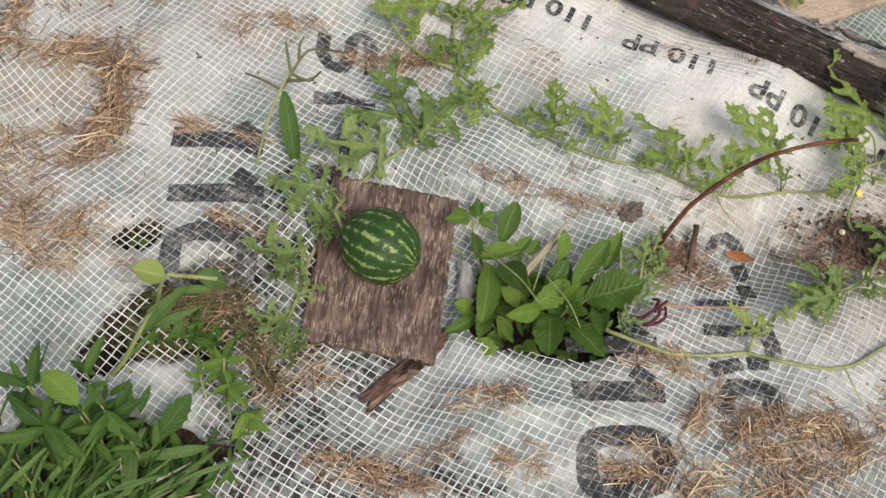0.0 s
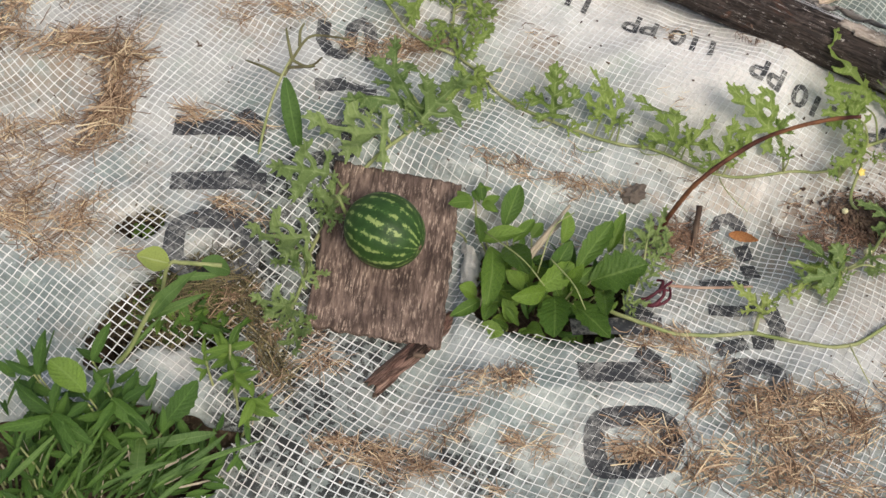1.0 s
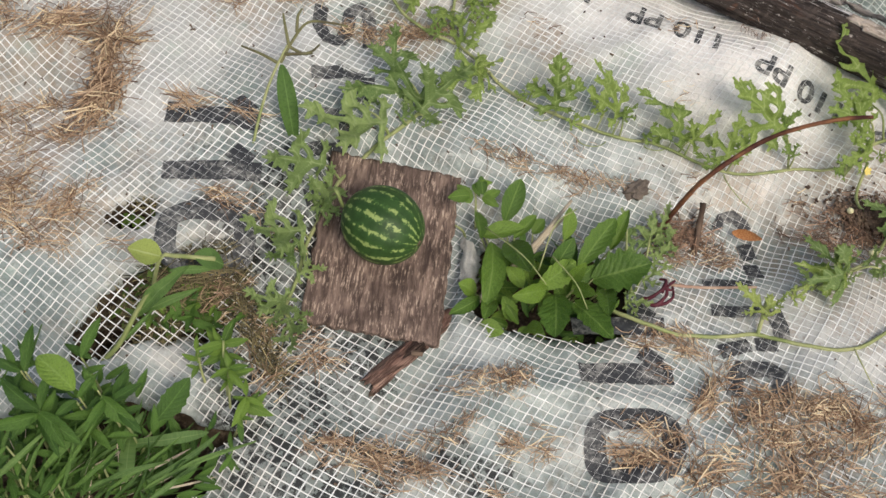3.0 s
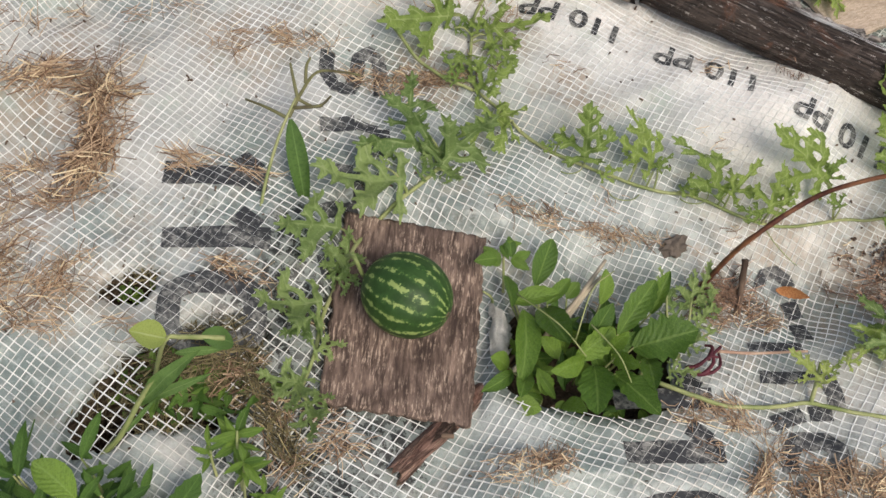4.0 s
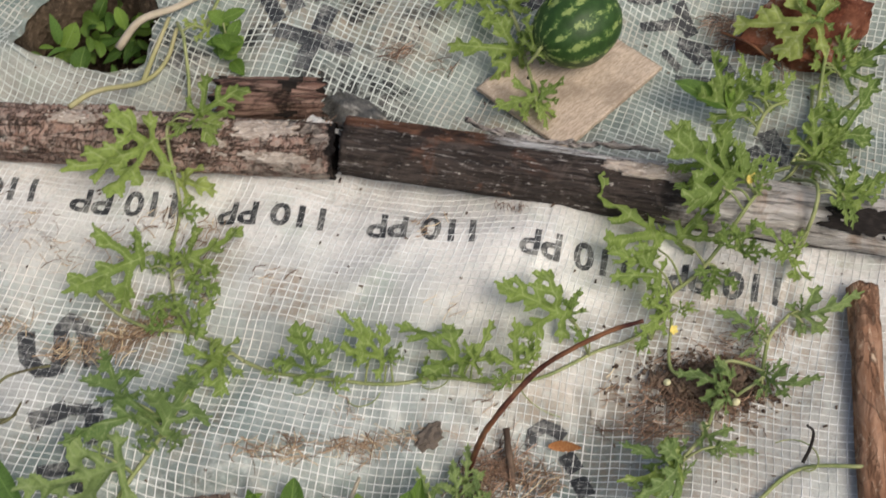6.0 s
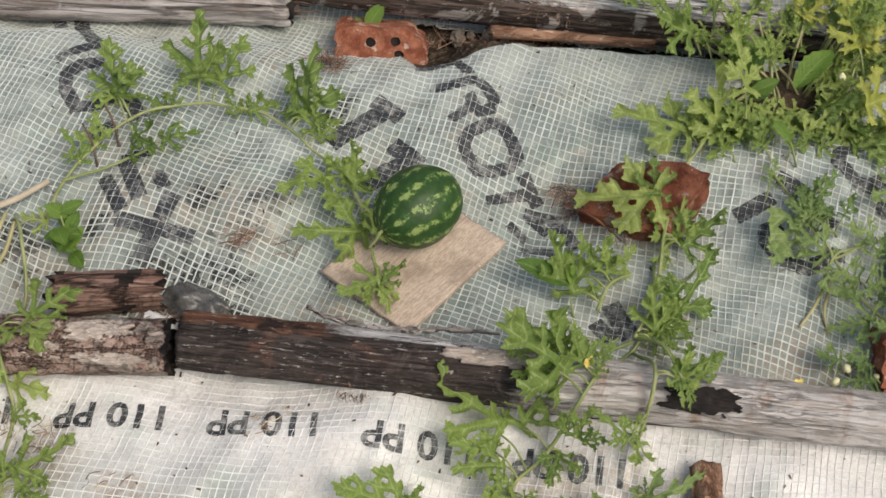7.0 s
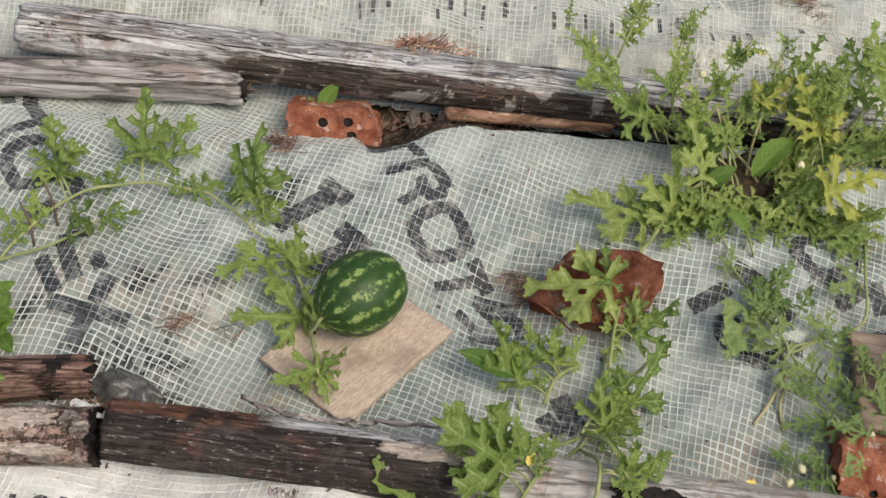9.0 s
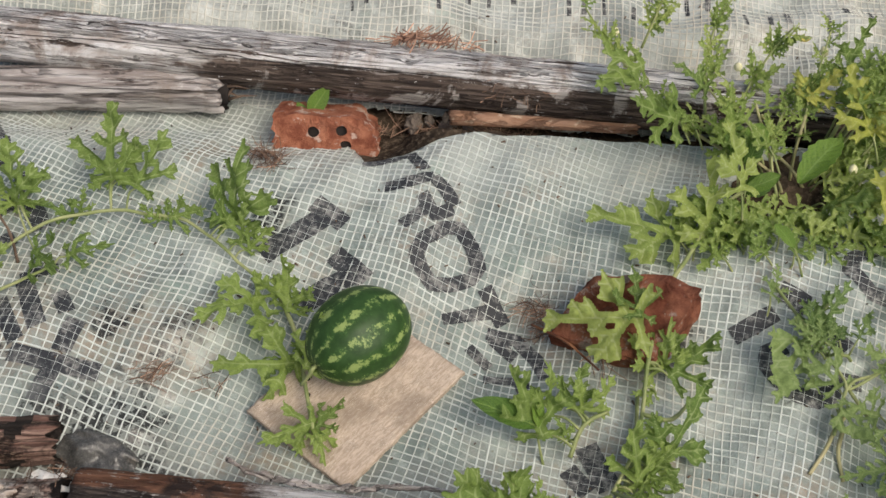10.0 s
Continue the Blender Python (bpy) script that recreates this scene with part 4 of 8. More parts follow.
# ---- logs ----
def log_mesh(name, length, r0, r1, mats, seed, rough=0.07, pick=None, bow=0.0, sides=44, ragged=0.0):
    """A timber along local x, from x = 0. pick(x, angle, noise) gives the material's index."""
    nx = max(12, int(length / 0.007))
    verts, faces, index = [], [], []
    for i in range(nx + 1):
        f = i / nx
        for k in range(sides):
            a = 6.2832 * k / sides
            d = Vector((f * length, math.cos(a), math.sin(a)))
            q = Vector((d.x * 5, d.y * 1.6, d.z * 1.6)) + Vector((seed * 7.3, 0, 0))
            r = (r0 * (1 - f) + r1 * f) * (1 + rough * noise.fractal(q, 0.9, 2.1, 4) * 1.3)
            g = noise.noise(Vector((d.x * 7, d.y * 9, d.z * 9 + seed)))
            r -= 0.0035 * max(0, 1 - abs(g) * 9)
            x = d.x
            if i in (0, nx):
                x += ragged * noise.noise(Vector((d.y * 3, d.z * 3, seed + i)))
            verts.append(Vector((x, d.y * r, d.z * r + bow * 4 * f * (1 - f))))
    for i in range(nx):
        for k in range(sides):
            a, b = i * sides + k, i * sides + (k + 1) % sides
            faces.append((a, b, b + sides, a + sides))
            if pick:
                index.append(pick(length * (i + 0.5) / nx, 6.2832 * (k + 0.5) / sides, noise.noise(Vector((i * 0.16, math.cos(6.28 * k / sides) * 1.5, math.sin(6.28 * k / sides) * 1.5 + seed)))))
            else:
                index.append(0)
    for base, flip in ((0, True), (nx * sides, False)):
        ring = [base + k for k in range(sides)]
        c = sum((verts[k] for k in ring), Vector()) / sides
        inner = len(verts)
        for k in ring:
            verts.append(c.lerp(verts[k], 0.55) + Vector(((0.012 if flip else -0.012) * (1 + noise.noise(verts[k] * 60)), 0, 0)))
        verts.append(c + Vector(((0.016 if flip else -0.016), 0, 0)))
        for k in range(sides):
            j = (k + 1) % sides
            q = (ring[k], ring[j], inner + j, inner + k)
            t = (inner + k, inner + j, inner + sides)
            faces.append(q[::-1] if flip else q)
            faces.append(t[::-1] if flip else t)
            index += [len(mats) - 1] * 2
    me = make(name, verts, faces, mats)
    me.polygons.foreach_set("material_index", index)
    return me


def lay(a, b, roll=0.0):
    """The pose of a timber whose local x runs from a to b."""
    a, b = Vector(a), Vector(b)
    x = (b - a).normalized()
    y = Vector((0, 0, 1)).cross(x).normalized()
    m = Matrix((x, y, x.cross(y))).transposed().to_4x4()
    m.translation = a
    return m @ pose(0, 0, 0, roll, 0, 0)


def patch(name, length, arc, radius, mat, seed, thick=0.003, ragged=0.35, cells=(44, 26)):
    """A ragged flake that hugs a timber of that radius; local x along it, arc in radians about local z up."""
    verts, faces, keep = [], [], {}
    nu, nv = cells
    for s in (0, 1):
        for i in range(nu + 1):
            for j in range(nv + 1):
                u, v = i / nu * 2 - 1, j / nv * 2 - 1
                edge = (abs(u) ** 3 + abs(v) ** 3) ** 0.333 + ragged * noise.noise(Vector((u * 3.1, v * 2.3, seed)))
                keep[i, j] = edge < 0.88
                r = radius + (thick * (1 - s)) * (0.6 + 0.8 * noise.noise(Vector((u * 6, v * 6, seed + 5)))) - s * 0.002
                a = v * arc / 2
                verts.append((u * length / 2, -math.sin(a) * r, math.cos(a) * r))
    n = (nu + 1) * (nv + 1)
    for i in range(nu):
        for j in range(nv):
            if keep[i, j]:
                a = i * (nv + 1) + j
                faces.append((a, a + 1, a + nv + 2, a + nv + 1))
                for di, dj, p, q in ((-1, 0, a, a + 1), (1, 0, a + nv + 2, a + nv + 1), (0, -1, a + nv + 1, a), (0, 1, a + 1, a + nv + 2)):
                    ii, jj = i + di, j + dj
                    if not (0 <= ii < nu and 0 <= jj < nv and keep[ii, jj]):
                        faces.append((q, p, p + n, q + n))
    used = sorted({k for f in faces for k in f})
    where = {k: i for i, k in enumerate(used)}
    return make(name, [verts[k] for k in used], [tuple(where[k] for k in f) for f in faces], mat)


# near row: a barky log, a charred one with a silvered end
LEFT_A, LEFT_B = (-0.613, 1.7325, 0.05), (0.325, 1.3955, 0.05)
m = lay(LEFT_A, LEFT_B, 20)
log_left = thing("log", "brown barky log lying along the edge of the bed", "log", "edging logs", m=m)
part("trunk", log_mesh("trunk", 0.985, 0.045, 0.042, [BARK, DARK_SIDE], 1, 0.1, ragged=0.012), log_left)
part("bark_flake", patch("bark_flake", 0.1, 0.8, 0.0445, FLAKE, 21, 0.004, 0.6), log_left, "peeling pale bark", pose(0.885, 0, 0, -22, 0, 0))
part("bark_flake", patch("bark_flake", 0.07, 0.6, 0.0455, FLAKE, 27, 0.004, 0.6), log_left, "peeling pale bark", pose(0.8, 0, 0, 18, 0, 0))
r = random.Random(61)
for k in range(16):
    part("bark_plate", patch("bark_plate", r.uniform(0.05, 0.11), r.uniform(0.35, 0.7), 0.0455, BARK if k % 3 else FLAKE, 60 + k, r.uniform(0.003, 0.006), 0.55, (26, 16)), log_left, "raised plate of bark", pose(r.uniform(0.45, 0.93), 0, 0, r.uniform(-60, 45), 0, 0))
RIGHT_A, RIGHT_B = (0.329, 1.408, 0.05), (1.85, 0.668, 0.045)
m = lay(RIGHT_A, RIGHT_B, 0)


log_right = thing("log", "charred black log that turns silver grey towards its far end", "log", "edging logs", m=m)
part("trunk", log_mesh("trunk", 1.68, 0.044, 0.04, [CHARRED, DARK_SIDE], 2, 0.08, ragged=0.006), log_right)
part("bark_flake", patch("bark_flake", 0.15, 0.55, 0.0455, FLAKE, 12, 0.006, 0.6), log_right, "pale cracked bark", pose(0.45, 0, 0, -6, 0, 0))
part("burnt_patch", patch("burnt_patch", 0.125, 0.95, 0.0415, SOOT_AND_SHADE, 31, 0.005, 0.45, (60, 34)), log_right, "sooty black burnt patch", pose(0.745, 0, 0, 26, 0, 0))

# a curled strip of bark that has come away behind the charred log
verts, faces = [], []
path = smooth_path([(0.515, 1.405, 0.055), (0.545, 1.37, 0.06), (0.6, 1.332, 0.07), (0.655, 1.304, 0.078), (0.72, 1.284, 0.074), (0.765, 1.26, 0.08)], 8)
for i, p in enumerate(path):
    w = 0.0028 * math.sin(math.pi * min(1, 0.12 + i / len(path))) * (1.2 + 1.6 * noise.noise(Vector((i * 0.37, 3, 1)))) + 0.0012
    for k in range(5):
        t = k / 4 * 2 - 1
        verts.append(p + Vector((0.42, 0.9, 0)) * (w * t) + Vector((0, 0, 0.008 * t * t + 0.012 * noise.noise(p * 90 + Vector((k, 0, 0))) - 0.014)))
for i in range(len(path) - 1):
    for k in range(4):
        a = i * 5 + k
        faces.append((a, a + 1, a + 6, a + 5))
ob = thing("bark_strip", "curled strip of grey bark beside the charred log", "bark", data=make("bark_strip", verts, faces, STUB_LOG))
solid = ob.modifiers.new("thick", "SOLIDIFY")
solid.thickness = 0.0025

stump = thing("log_piece", "short reddish rotten log piece behind the barky log", "log", m=lay((0.165, 1.548, 0.036), (0.318, 1.506, 0.036)))
part("trunk", log_mesh("trunk", 0.158, 0.033, 0.03, [RED_ROT, DARK_SIDE], 5, 0.16, lambda x, a, n: 1 if n > 0.35 else 0, ragged=0.02), stump)

# a torn pale flap of sheeting stands up between the two logs
verts, faces = [], []
for i in range(9):
    for j in range(7):
        u, v = i / 8, j / 6
        verts.append((0.285 + 0.05 * u - 0.006 * v + 0.006 * math.sin(9 * v), 1.425 + 0.035 * v - 0.01 * u, 0.078 - 0.012 * v - 0.03 * u * u + 0.007 * math.sin(11 * u + 5 * v)))
for i in range(8):
    for j in range(6):
        a = i * 7 + j
        if not (i > 5 and j > 3):
            faces.append((a, a + 7, a + 8, a + 1))
part("torn_flap", make("torn_flap", verts, faces, FILM_A), middle_sheet, "torn pale flap of sheet between two logs")

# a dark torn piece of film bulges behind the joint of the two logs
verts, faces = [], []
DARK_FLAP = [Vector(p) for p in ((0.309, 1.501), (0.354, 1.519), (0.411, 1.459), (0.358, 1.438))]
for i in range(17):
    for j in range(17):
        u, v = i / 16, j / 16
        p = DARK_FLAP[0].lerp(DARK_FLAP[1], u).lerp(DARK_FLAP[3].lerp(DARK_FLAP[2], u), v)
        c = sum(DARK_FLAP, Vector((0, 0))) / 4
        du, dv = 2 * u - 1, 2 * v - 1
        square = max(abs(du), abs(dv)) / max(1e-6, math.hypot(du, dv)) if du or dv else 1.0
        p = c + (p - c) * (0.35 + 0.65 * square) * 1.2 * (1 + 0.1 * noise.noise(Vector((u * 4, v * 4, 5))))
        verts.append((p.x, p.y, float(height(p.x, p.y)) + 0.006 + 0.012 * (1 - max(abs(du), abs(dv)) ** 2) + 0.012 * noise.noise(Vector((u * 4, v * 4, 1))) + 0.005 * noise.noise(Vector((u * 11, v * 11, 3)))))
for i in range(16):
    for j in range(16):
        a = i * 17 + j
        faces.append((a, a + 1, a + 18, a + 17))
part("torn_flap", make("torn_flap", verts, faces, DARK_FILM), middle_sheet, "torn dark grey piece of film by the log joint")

# far row
log_far = thing("log", "long silver-grey split log between the beds", "log", "edging logs", m=lay((0.318, 2.289, 0.006), (2.1, 1.4, 0.0), 0))
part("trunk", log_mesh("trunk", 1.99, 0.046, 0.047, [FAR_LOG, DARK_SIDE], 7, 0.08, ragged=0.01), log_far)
log_stub = thing("log_piece", "weathered grey broken log end lying by the far log", "log", m=lay((0.02, 2.31, -0.03), (0.668, 2.066, -0.03), 30))
part("trunk", log_mesh("trunk", 0.69, 0.037, 0.036, [STUB_LOG, DARK_SIDE], 9, 0.12, ragged=0.016), log_stub)
# a solid black plug paints the shade of a hollow in the broken end
v, f = tube(smooth_path([(0.655, 2.071, -0.03), (0.666, 2.0665, -0.03), (0.674, 2.0635, -0.031)], 4), (0.03, 0.022), 14, wobble=0.35)
part("rotten_core", make("rotten_core", v, f, SOOT_AND_SHADE), log_stub, "black plug painted as the shaded hollow of the broken end", m=log_stub.matrix_basis.inverted())
verts, faces = [], []
for k in range(14):
    a = Vector((0.662 + random.uniform(-0.01, 0.01), 2.066 + random.uniform(-0.02, 0.02), -0.03 + random.uniform(-0.025, 0.025)))
    b = a + Vector((random.uniform(0.015, 0.05), random.uniform(-0.02, 0.02), random.uniform(-0.015, 0.02)))
    tube([a, (a + b) / 2 + Vector((0, 0, 0.004)), b], (0.0035, 0.001), 4, verts, faces)
part("splinter", make("splinter", verts, faces, TWIG), log_stub, "splintered end", m=log_stub.matrix_basis.inverted())

# sticks
stake = thing("stake", "peeled reddish brown stake lying on the sheet", "stick", m=lay((0.975, 0.99, 0.03), (0.757, 0.458, 0.03)))
part("shaft", log_mesh("shaft", 0.58, 0.0215, 0.0195, [STAKE, DARK_SIDE], 13, 0.08, lambda x, a, n: 0, sides=24, ragged=0.006), stake)
stick = thing("stick", "thin reddish stick in the gap before the far log", "stick", m=lay((0.985, 1.873, 0.000), (1.253, 1.753, 0.002)))
part("shaft", log_mesh("shaft", 0.294, 0.012, 0.008, [STAKE, DARK_SIDE], 15, 0.12, sides=18, ragged=0.01), stick)
branch = thing("branch", "dark broken branch pushed under the weathered board", "branch", m=lay((-0.068, 0.608, 0.004), (0.118, 0.8, -0.02)))
part("shaft", log_mesh("shaft", 0.267, 0.0135, 0.012, [RED_ROT, TWIG], 17, 0.16, lambda x, a, n: 0, sides=22, ragged=0.014), branch)
v, f = tube(smooth_path([(-0.006, 0.662, 0.006), (0.0, 0.66, 0.009), (0.007, 0.66, 0.007)], 4), (0.0045, 0.0035), 7, wobble=0.6)
part("knot", make("knot", v, f, TWIG), branch, "stub of a broken side twig", m=branch.matrix_basis.inverted())


# ---- boards ----
def board(name, label, corners, thick, mat, seed, chips=0.003, grain_along=True):
    """A board from its corners: origin, the end of its length, the end of its width."""
    o, l, w = (Vector(c) for c in corners)
    lx, wy = (l - o).length, (w - o).length
    x = (l - o).normalized()
    z = x.cross((w - o).normalized()).normalized()
    if z.z < 0:
        z = -z
    y = (w - o).normalized()
    mm = Matrix((x, y, z)).transposed().to_4x4()
    mm.translation = o
    nu, nv = 60, 44
    verts, faces = [], []
    for s in (0, 1):
        for i in range(nu + 1):
            for j in range(nv + 1):
                u, v = i / nu, j / nv
                p = Vector((u * lx, v * wy, -thick * s))
                e = noise.noise(Vector((u * 14, v * 14, seed)))
                f2 = noise.noise(Vector((u * 47, v * 47, seed + 3)))
                if i in (0, nu):
                    p.x += (e + f2 * 0.6) * chips
                if j in (0, nv):
                    p.y += (e + f2 * 0.6) * chips
                if (i in (0, nu) or j in (0, nv)) and s == 0:
                    p.z -= 0.0012
                p.z += 0.0012 * noise.noise(Vector((u * 5, v * 9, seed + 7))) + (0.0005 * f2 if s == 0 else 0)
                verts.append(p)
    n = (nu + 1) * (nv + 1)
    for i in range(nu):
        for j in range(nv):
            a = i * (nv + 1) + j
            q = (a, a + nv + 1, a + nv + 2, a + 1)
            faces.append(q)
            faces.append(tuple(k + n for k in q[::-1]))
    rim = [i * (nv + 1) for i in range(nu + 1)] + [nu * (nv + 1) + j for j in range(1, nv + 1)] + [i * (nv + 1) + nv for i in range(nu - 1, -1, -1)] + [j for j in range(nv - 1, 0, -1)]
    for a, b in zip(rim, rim[1:] + rim[:1]):
        faces.append((b, a, a + n, b + n))
    me = make(name, verts, faces, mat)
    me.polygons.foreach_set("use_smooth", [i < nu * nv * 2 for i in range(len(me.polygons))])
    return thing(name, label, "board", "boards under the melons", data=me, m=mm), mm


near_board, NEAR_BOARD = board("plywood_board", "dark weathered flaking plywood square under the small melon",
                               [(0.031, 0.675, 0.006), (0.066, 0.951, 0.006), (-0.166, 0.691, 0.022)], 0.009, BOARD_OLD, 2, 0.0045)
far_board, FAR_BOARD = board("plywood_board", "tan plywood square tipped beside the charred log",
                             [(0.646, 1.324, 0.03), (0.855, 1.428, 0.012), (0.548, 1.476, 0.012)], 0.008, BOARD_NEW, 5, 0.0015)
side_board, SIDE_BOARD = board("plank", "grey-brown plank under a striped melon at the bed's edge",
                               [(1.345, 1.064, 0.03), (1.517, 0.994, 0.03), (1.433, 1.242, 0.03)], 0.012, PLANK, 8, 0.003)
# small raised black plugs paint the dark inside of nail holes
for hx, hy in ((0.641, 1.49), (0.635, 1.466), (0.631, 1.436)):
    c = FAR_BOARD.inverted() @ Vector((hx, hy, 0.0))
    v, f = tube([Vector((c.x, c.y, 0.0012)), Vector((c.x, c.y, 0.0028))], 0.0032, 8)
    part("nail_hole", make("nail_hole", v, f, SOOT_AND_SHADE), far_board, "small black nail hole")


# ---- melons ----
def melon(label, centre, axis, long, wide, mat, stalk):
    nu, nv = 56, 40
    verts, faces = [], []
    for i in range(nv + 1):
        t = math.pi * i / nv
        for k in range(nu):
            a = 6.2832 * k / nu
            rib = 1 + 0.012 * math.cos(a * 10) * math.sin(t)
            dent = 1 - 0.05 * math.exp(-(t / 0.16) ** 2) - 0.04 * math.exp(-((math.pi - t) / 0.14) ** 2)
            verts.append((wide * math.sin(t) * math.cos(a) * rib, wide * math.sin(t) * math.sin(a) * rib, long * math.cos(t) * dent))
    for i in range(nv):
        for k in range(nu):
            a, b = i * nu + k, i * nu + (k + 1) % nu
            faces.append((a, a + nu, b + nu, b))
    m = Matrix.Translation(centre) @ Vector(axis).to_track_quat("Z", "Y").to_matrix().to_4x4()
    top = thing("watermelon", label, "watermelon", "melons", m=m)
    part("rind", make("rind", verts, faces, mat), top)
    v, f = tube(smooth_path([(0, 0, long * 0.9), (0.002, 0.001, long * 1.05), *[m.inverted() @ Vector(s) for s in stalk]], 6), (0.0032, 0.0024), 8)
    part("stalk", make("stalk", v, f, STEM), top, "pale green stalk")
    v, f = [], []
    for k in range(7):
        a = 6.2832 * k / 7
        tube([Vector((0, 0, -long * 0.955)), Vector((0.004 * math.cos(a), 0.004 * math.sin(a), -long * 0.975))], (0.0022, 0.0008), 5, v, f)
    part("blossom_scar", make("blossom_scar", v, f, TWIG), top, "brown blossom scar")
    return top


melon("small round striped green watermelon resting on the weathered board", (-0.058, 0.827, 0.069), (-0.82, 0.45, -0.1), 0.0608, 0.055, RIND_1, [(-0.127, 0.868, 0.085), (-0.137, 0.885, 0.06)])
melon("oval dark green striped watermelon resting on the tan board", (0.722, 1.503, 0.078), (-0.9, -0.36, 0.05), 0.075, 0.062, RIND_2, [(0.645, 1.47, 0.075), (0.632, 1.47, 0.055)])
melon("light green striped watermelon lying on the grey plank", (1.51, 1.105, 0.095), (0.3, 0.9, 0.1), 0.075, 0.064, melon_material(10, 1.0), [(1.53, 1.19, 0.1), (1.54, 1.215, 0.06)])


# ---- bricks ----
def hollow_brick(label, m, wide, tall, deep, holes, seed, chip=0.006):
    """A broken clay brick: a chipped outline with round holes, drawn out in depth."""
    bm = bmesh.new()

    def ring(points):
        vs = [bm.verts.new((*p, 0)) for p in points]
        return [bm.edges.new((a, b)) for a, b in zip(vs, vs[1:] + vs[:1])]
    outline = []
    for (ax, ay), (bx, by) in (((0, 0), (wide, 0)), ((wide, 0), (wide, tall)), ((wide, tall), (0, tall)), ((0, tall), (0, 0))):
        n = 14
        for k in range(n):
            t = k / n
            x, y = ax + (bx - ax) * t, ay + (by - ay) * t
            e = noise.noise(Vector((x * 60, y * 60, seed))) * chip + noise.noise(Vector((x * 190, y * 190, seed + 2))) * chip * 0.5
            cut = 1 - min(1, math.hypot(x - wide, y - tall) / 0.05)
            outline.append((x + e - cut * 0.012, y + e * 0.8 - cut * 0.012))
    edges = ring(outline)
    for hx, hy, hr in holes:
        edges += ring([(hx + hr * math.cos(6.2832 * k / 14) * 1.05, hy + hr * math.sin(6.2832 * k / 14)) for k in range(14)])
    bmesh.ops.triangle_fill(bm, edges=edges, use_beauty=True)
    bmesh.ops.subdivide_edges(bm, edges=[e for e in bm.edges if e.calc_length() > 0.018], cuts=1)
    bmesh.ops.triangulate(bm, faces=bm.faces)
    got = bmesh.ops.extrude_face_region(bm, geom=bm.faces[:])
    moved = [e for e in got["geom"] if isinstance(e, bmesh.types.BMVert)]
    for v in moved:
        v.co.z -= deep * (1 + 0.18 * noise.noise(v.co * 45 + Vector((0, 0, seed))))
    bmesh.ops.recalc_face_normals(bm, faces=bm.faces)
    long = [e for e in bm.edges if e.calc_length() > 0.03]
    bmesh.ops.subdivide_edges(bm, edges=long, cuts=3)
    bmesh.ops.triangulate(bm, faces=bm.faces)
    for v in bm.verts:
        v.co += Vector([noise.noise(v.co * 75 + Vector((seed + 9 * k, 3, 1))) for k in range(3)]) * 0.0028
    for hx, hy, hr in holes:
        # a near-black disc closes each hole and paints the shade inside it
        ring_v = [bm.verts.new((hx + hr * 1.25 * math.cos(6.2832 * k / 10), hy + hr * 1.25 * math.sin(6.2832 * k / 10), -0.006)) for k in range(10)]
        bm.faces.new(ring_v).material_index = 1
    me = bpy.data.meshes.new("brick")
    bm.to_mesh(me)
    bm.free()
    me.materials.append(BRICK)
    me.materials.append(SOOT_AND_SHADE)
    return thing("brick", label, "brick", "loose bricks", data=me, m=m)


def facing(origin, right, up):
    x = Vector(right).normalized()
    z = x.cross(Vector(up)).normalized()
    m = Matrix((x, z.cross(x), z)).transposed().to_4x4()
    m.translation = origin
    return m


hollow_brick("broken orange clay brick with round holes beside the far log", facing((0.706, 1.918, -0.052), (0.91, -0.4, 0), (0.2, 0.55, 0.8)), 0.163, 0.08, 0.085,
             [(0.062, 0.052, 0.0085), (0.107, 0.057, 0.0085), (0.114, 0.034, 0.0085)], 3, 0.008)
hollow_brick("broken orange clay brick with large holes beside the log", facing((1.268, 0.997, 0.012), (0.92, -0.38, 0), (0.3, 0.75, 0.6)), 0.15, 0.105, 0.07,
             [(0.085, 0.07, 0.012), (0.092, 0.032, 0.01), (0.05, 0.025, 0.006), (0.127, 0.045, 0.012)], 6, 0.01)
bm = bmesh.new()
bmesh.ops.create_cube(bm, size=1)
bmesh.ops.subdivide_edges(bm, edges=bm.edges, cuts=9, use_grid_fill=True)
for v in bm.verts:
    p = v.co.copy()
    r = 1 - 0.12 * max(0, p.length - 0.62)
    v.co = Vector((p.x * 0.15, p.y * 0.115, p.z * 0.075)) * r
    v.co.x += 0.35 * v.co.y
    v.co.y *= 1.1 - 0.45 * abs(p.x - 0.15)
    v.co += Vector([noise.fractal(p * 3.1 + Vector((7 * k, 2, 4)), 0.8, 2, 4) for k in range(3)]) * 0.009
me = bpy.data.meshes.new("brick")
bm.to_mesh(me)
bm.free()
me.materials.append(BRICK_DARK)
thing("brick", "dark red brick lump half hidden under melon leaves", "brick", "loose bricks", data=me, m=pose(1.085, 1.432, 0.022, 16, -10, -38))


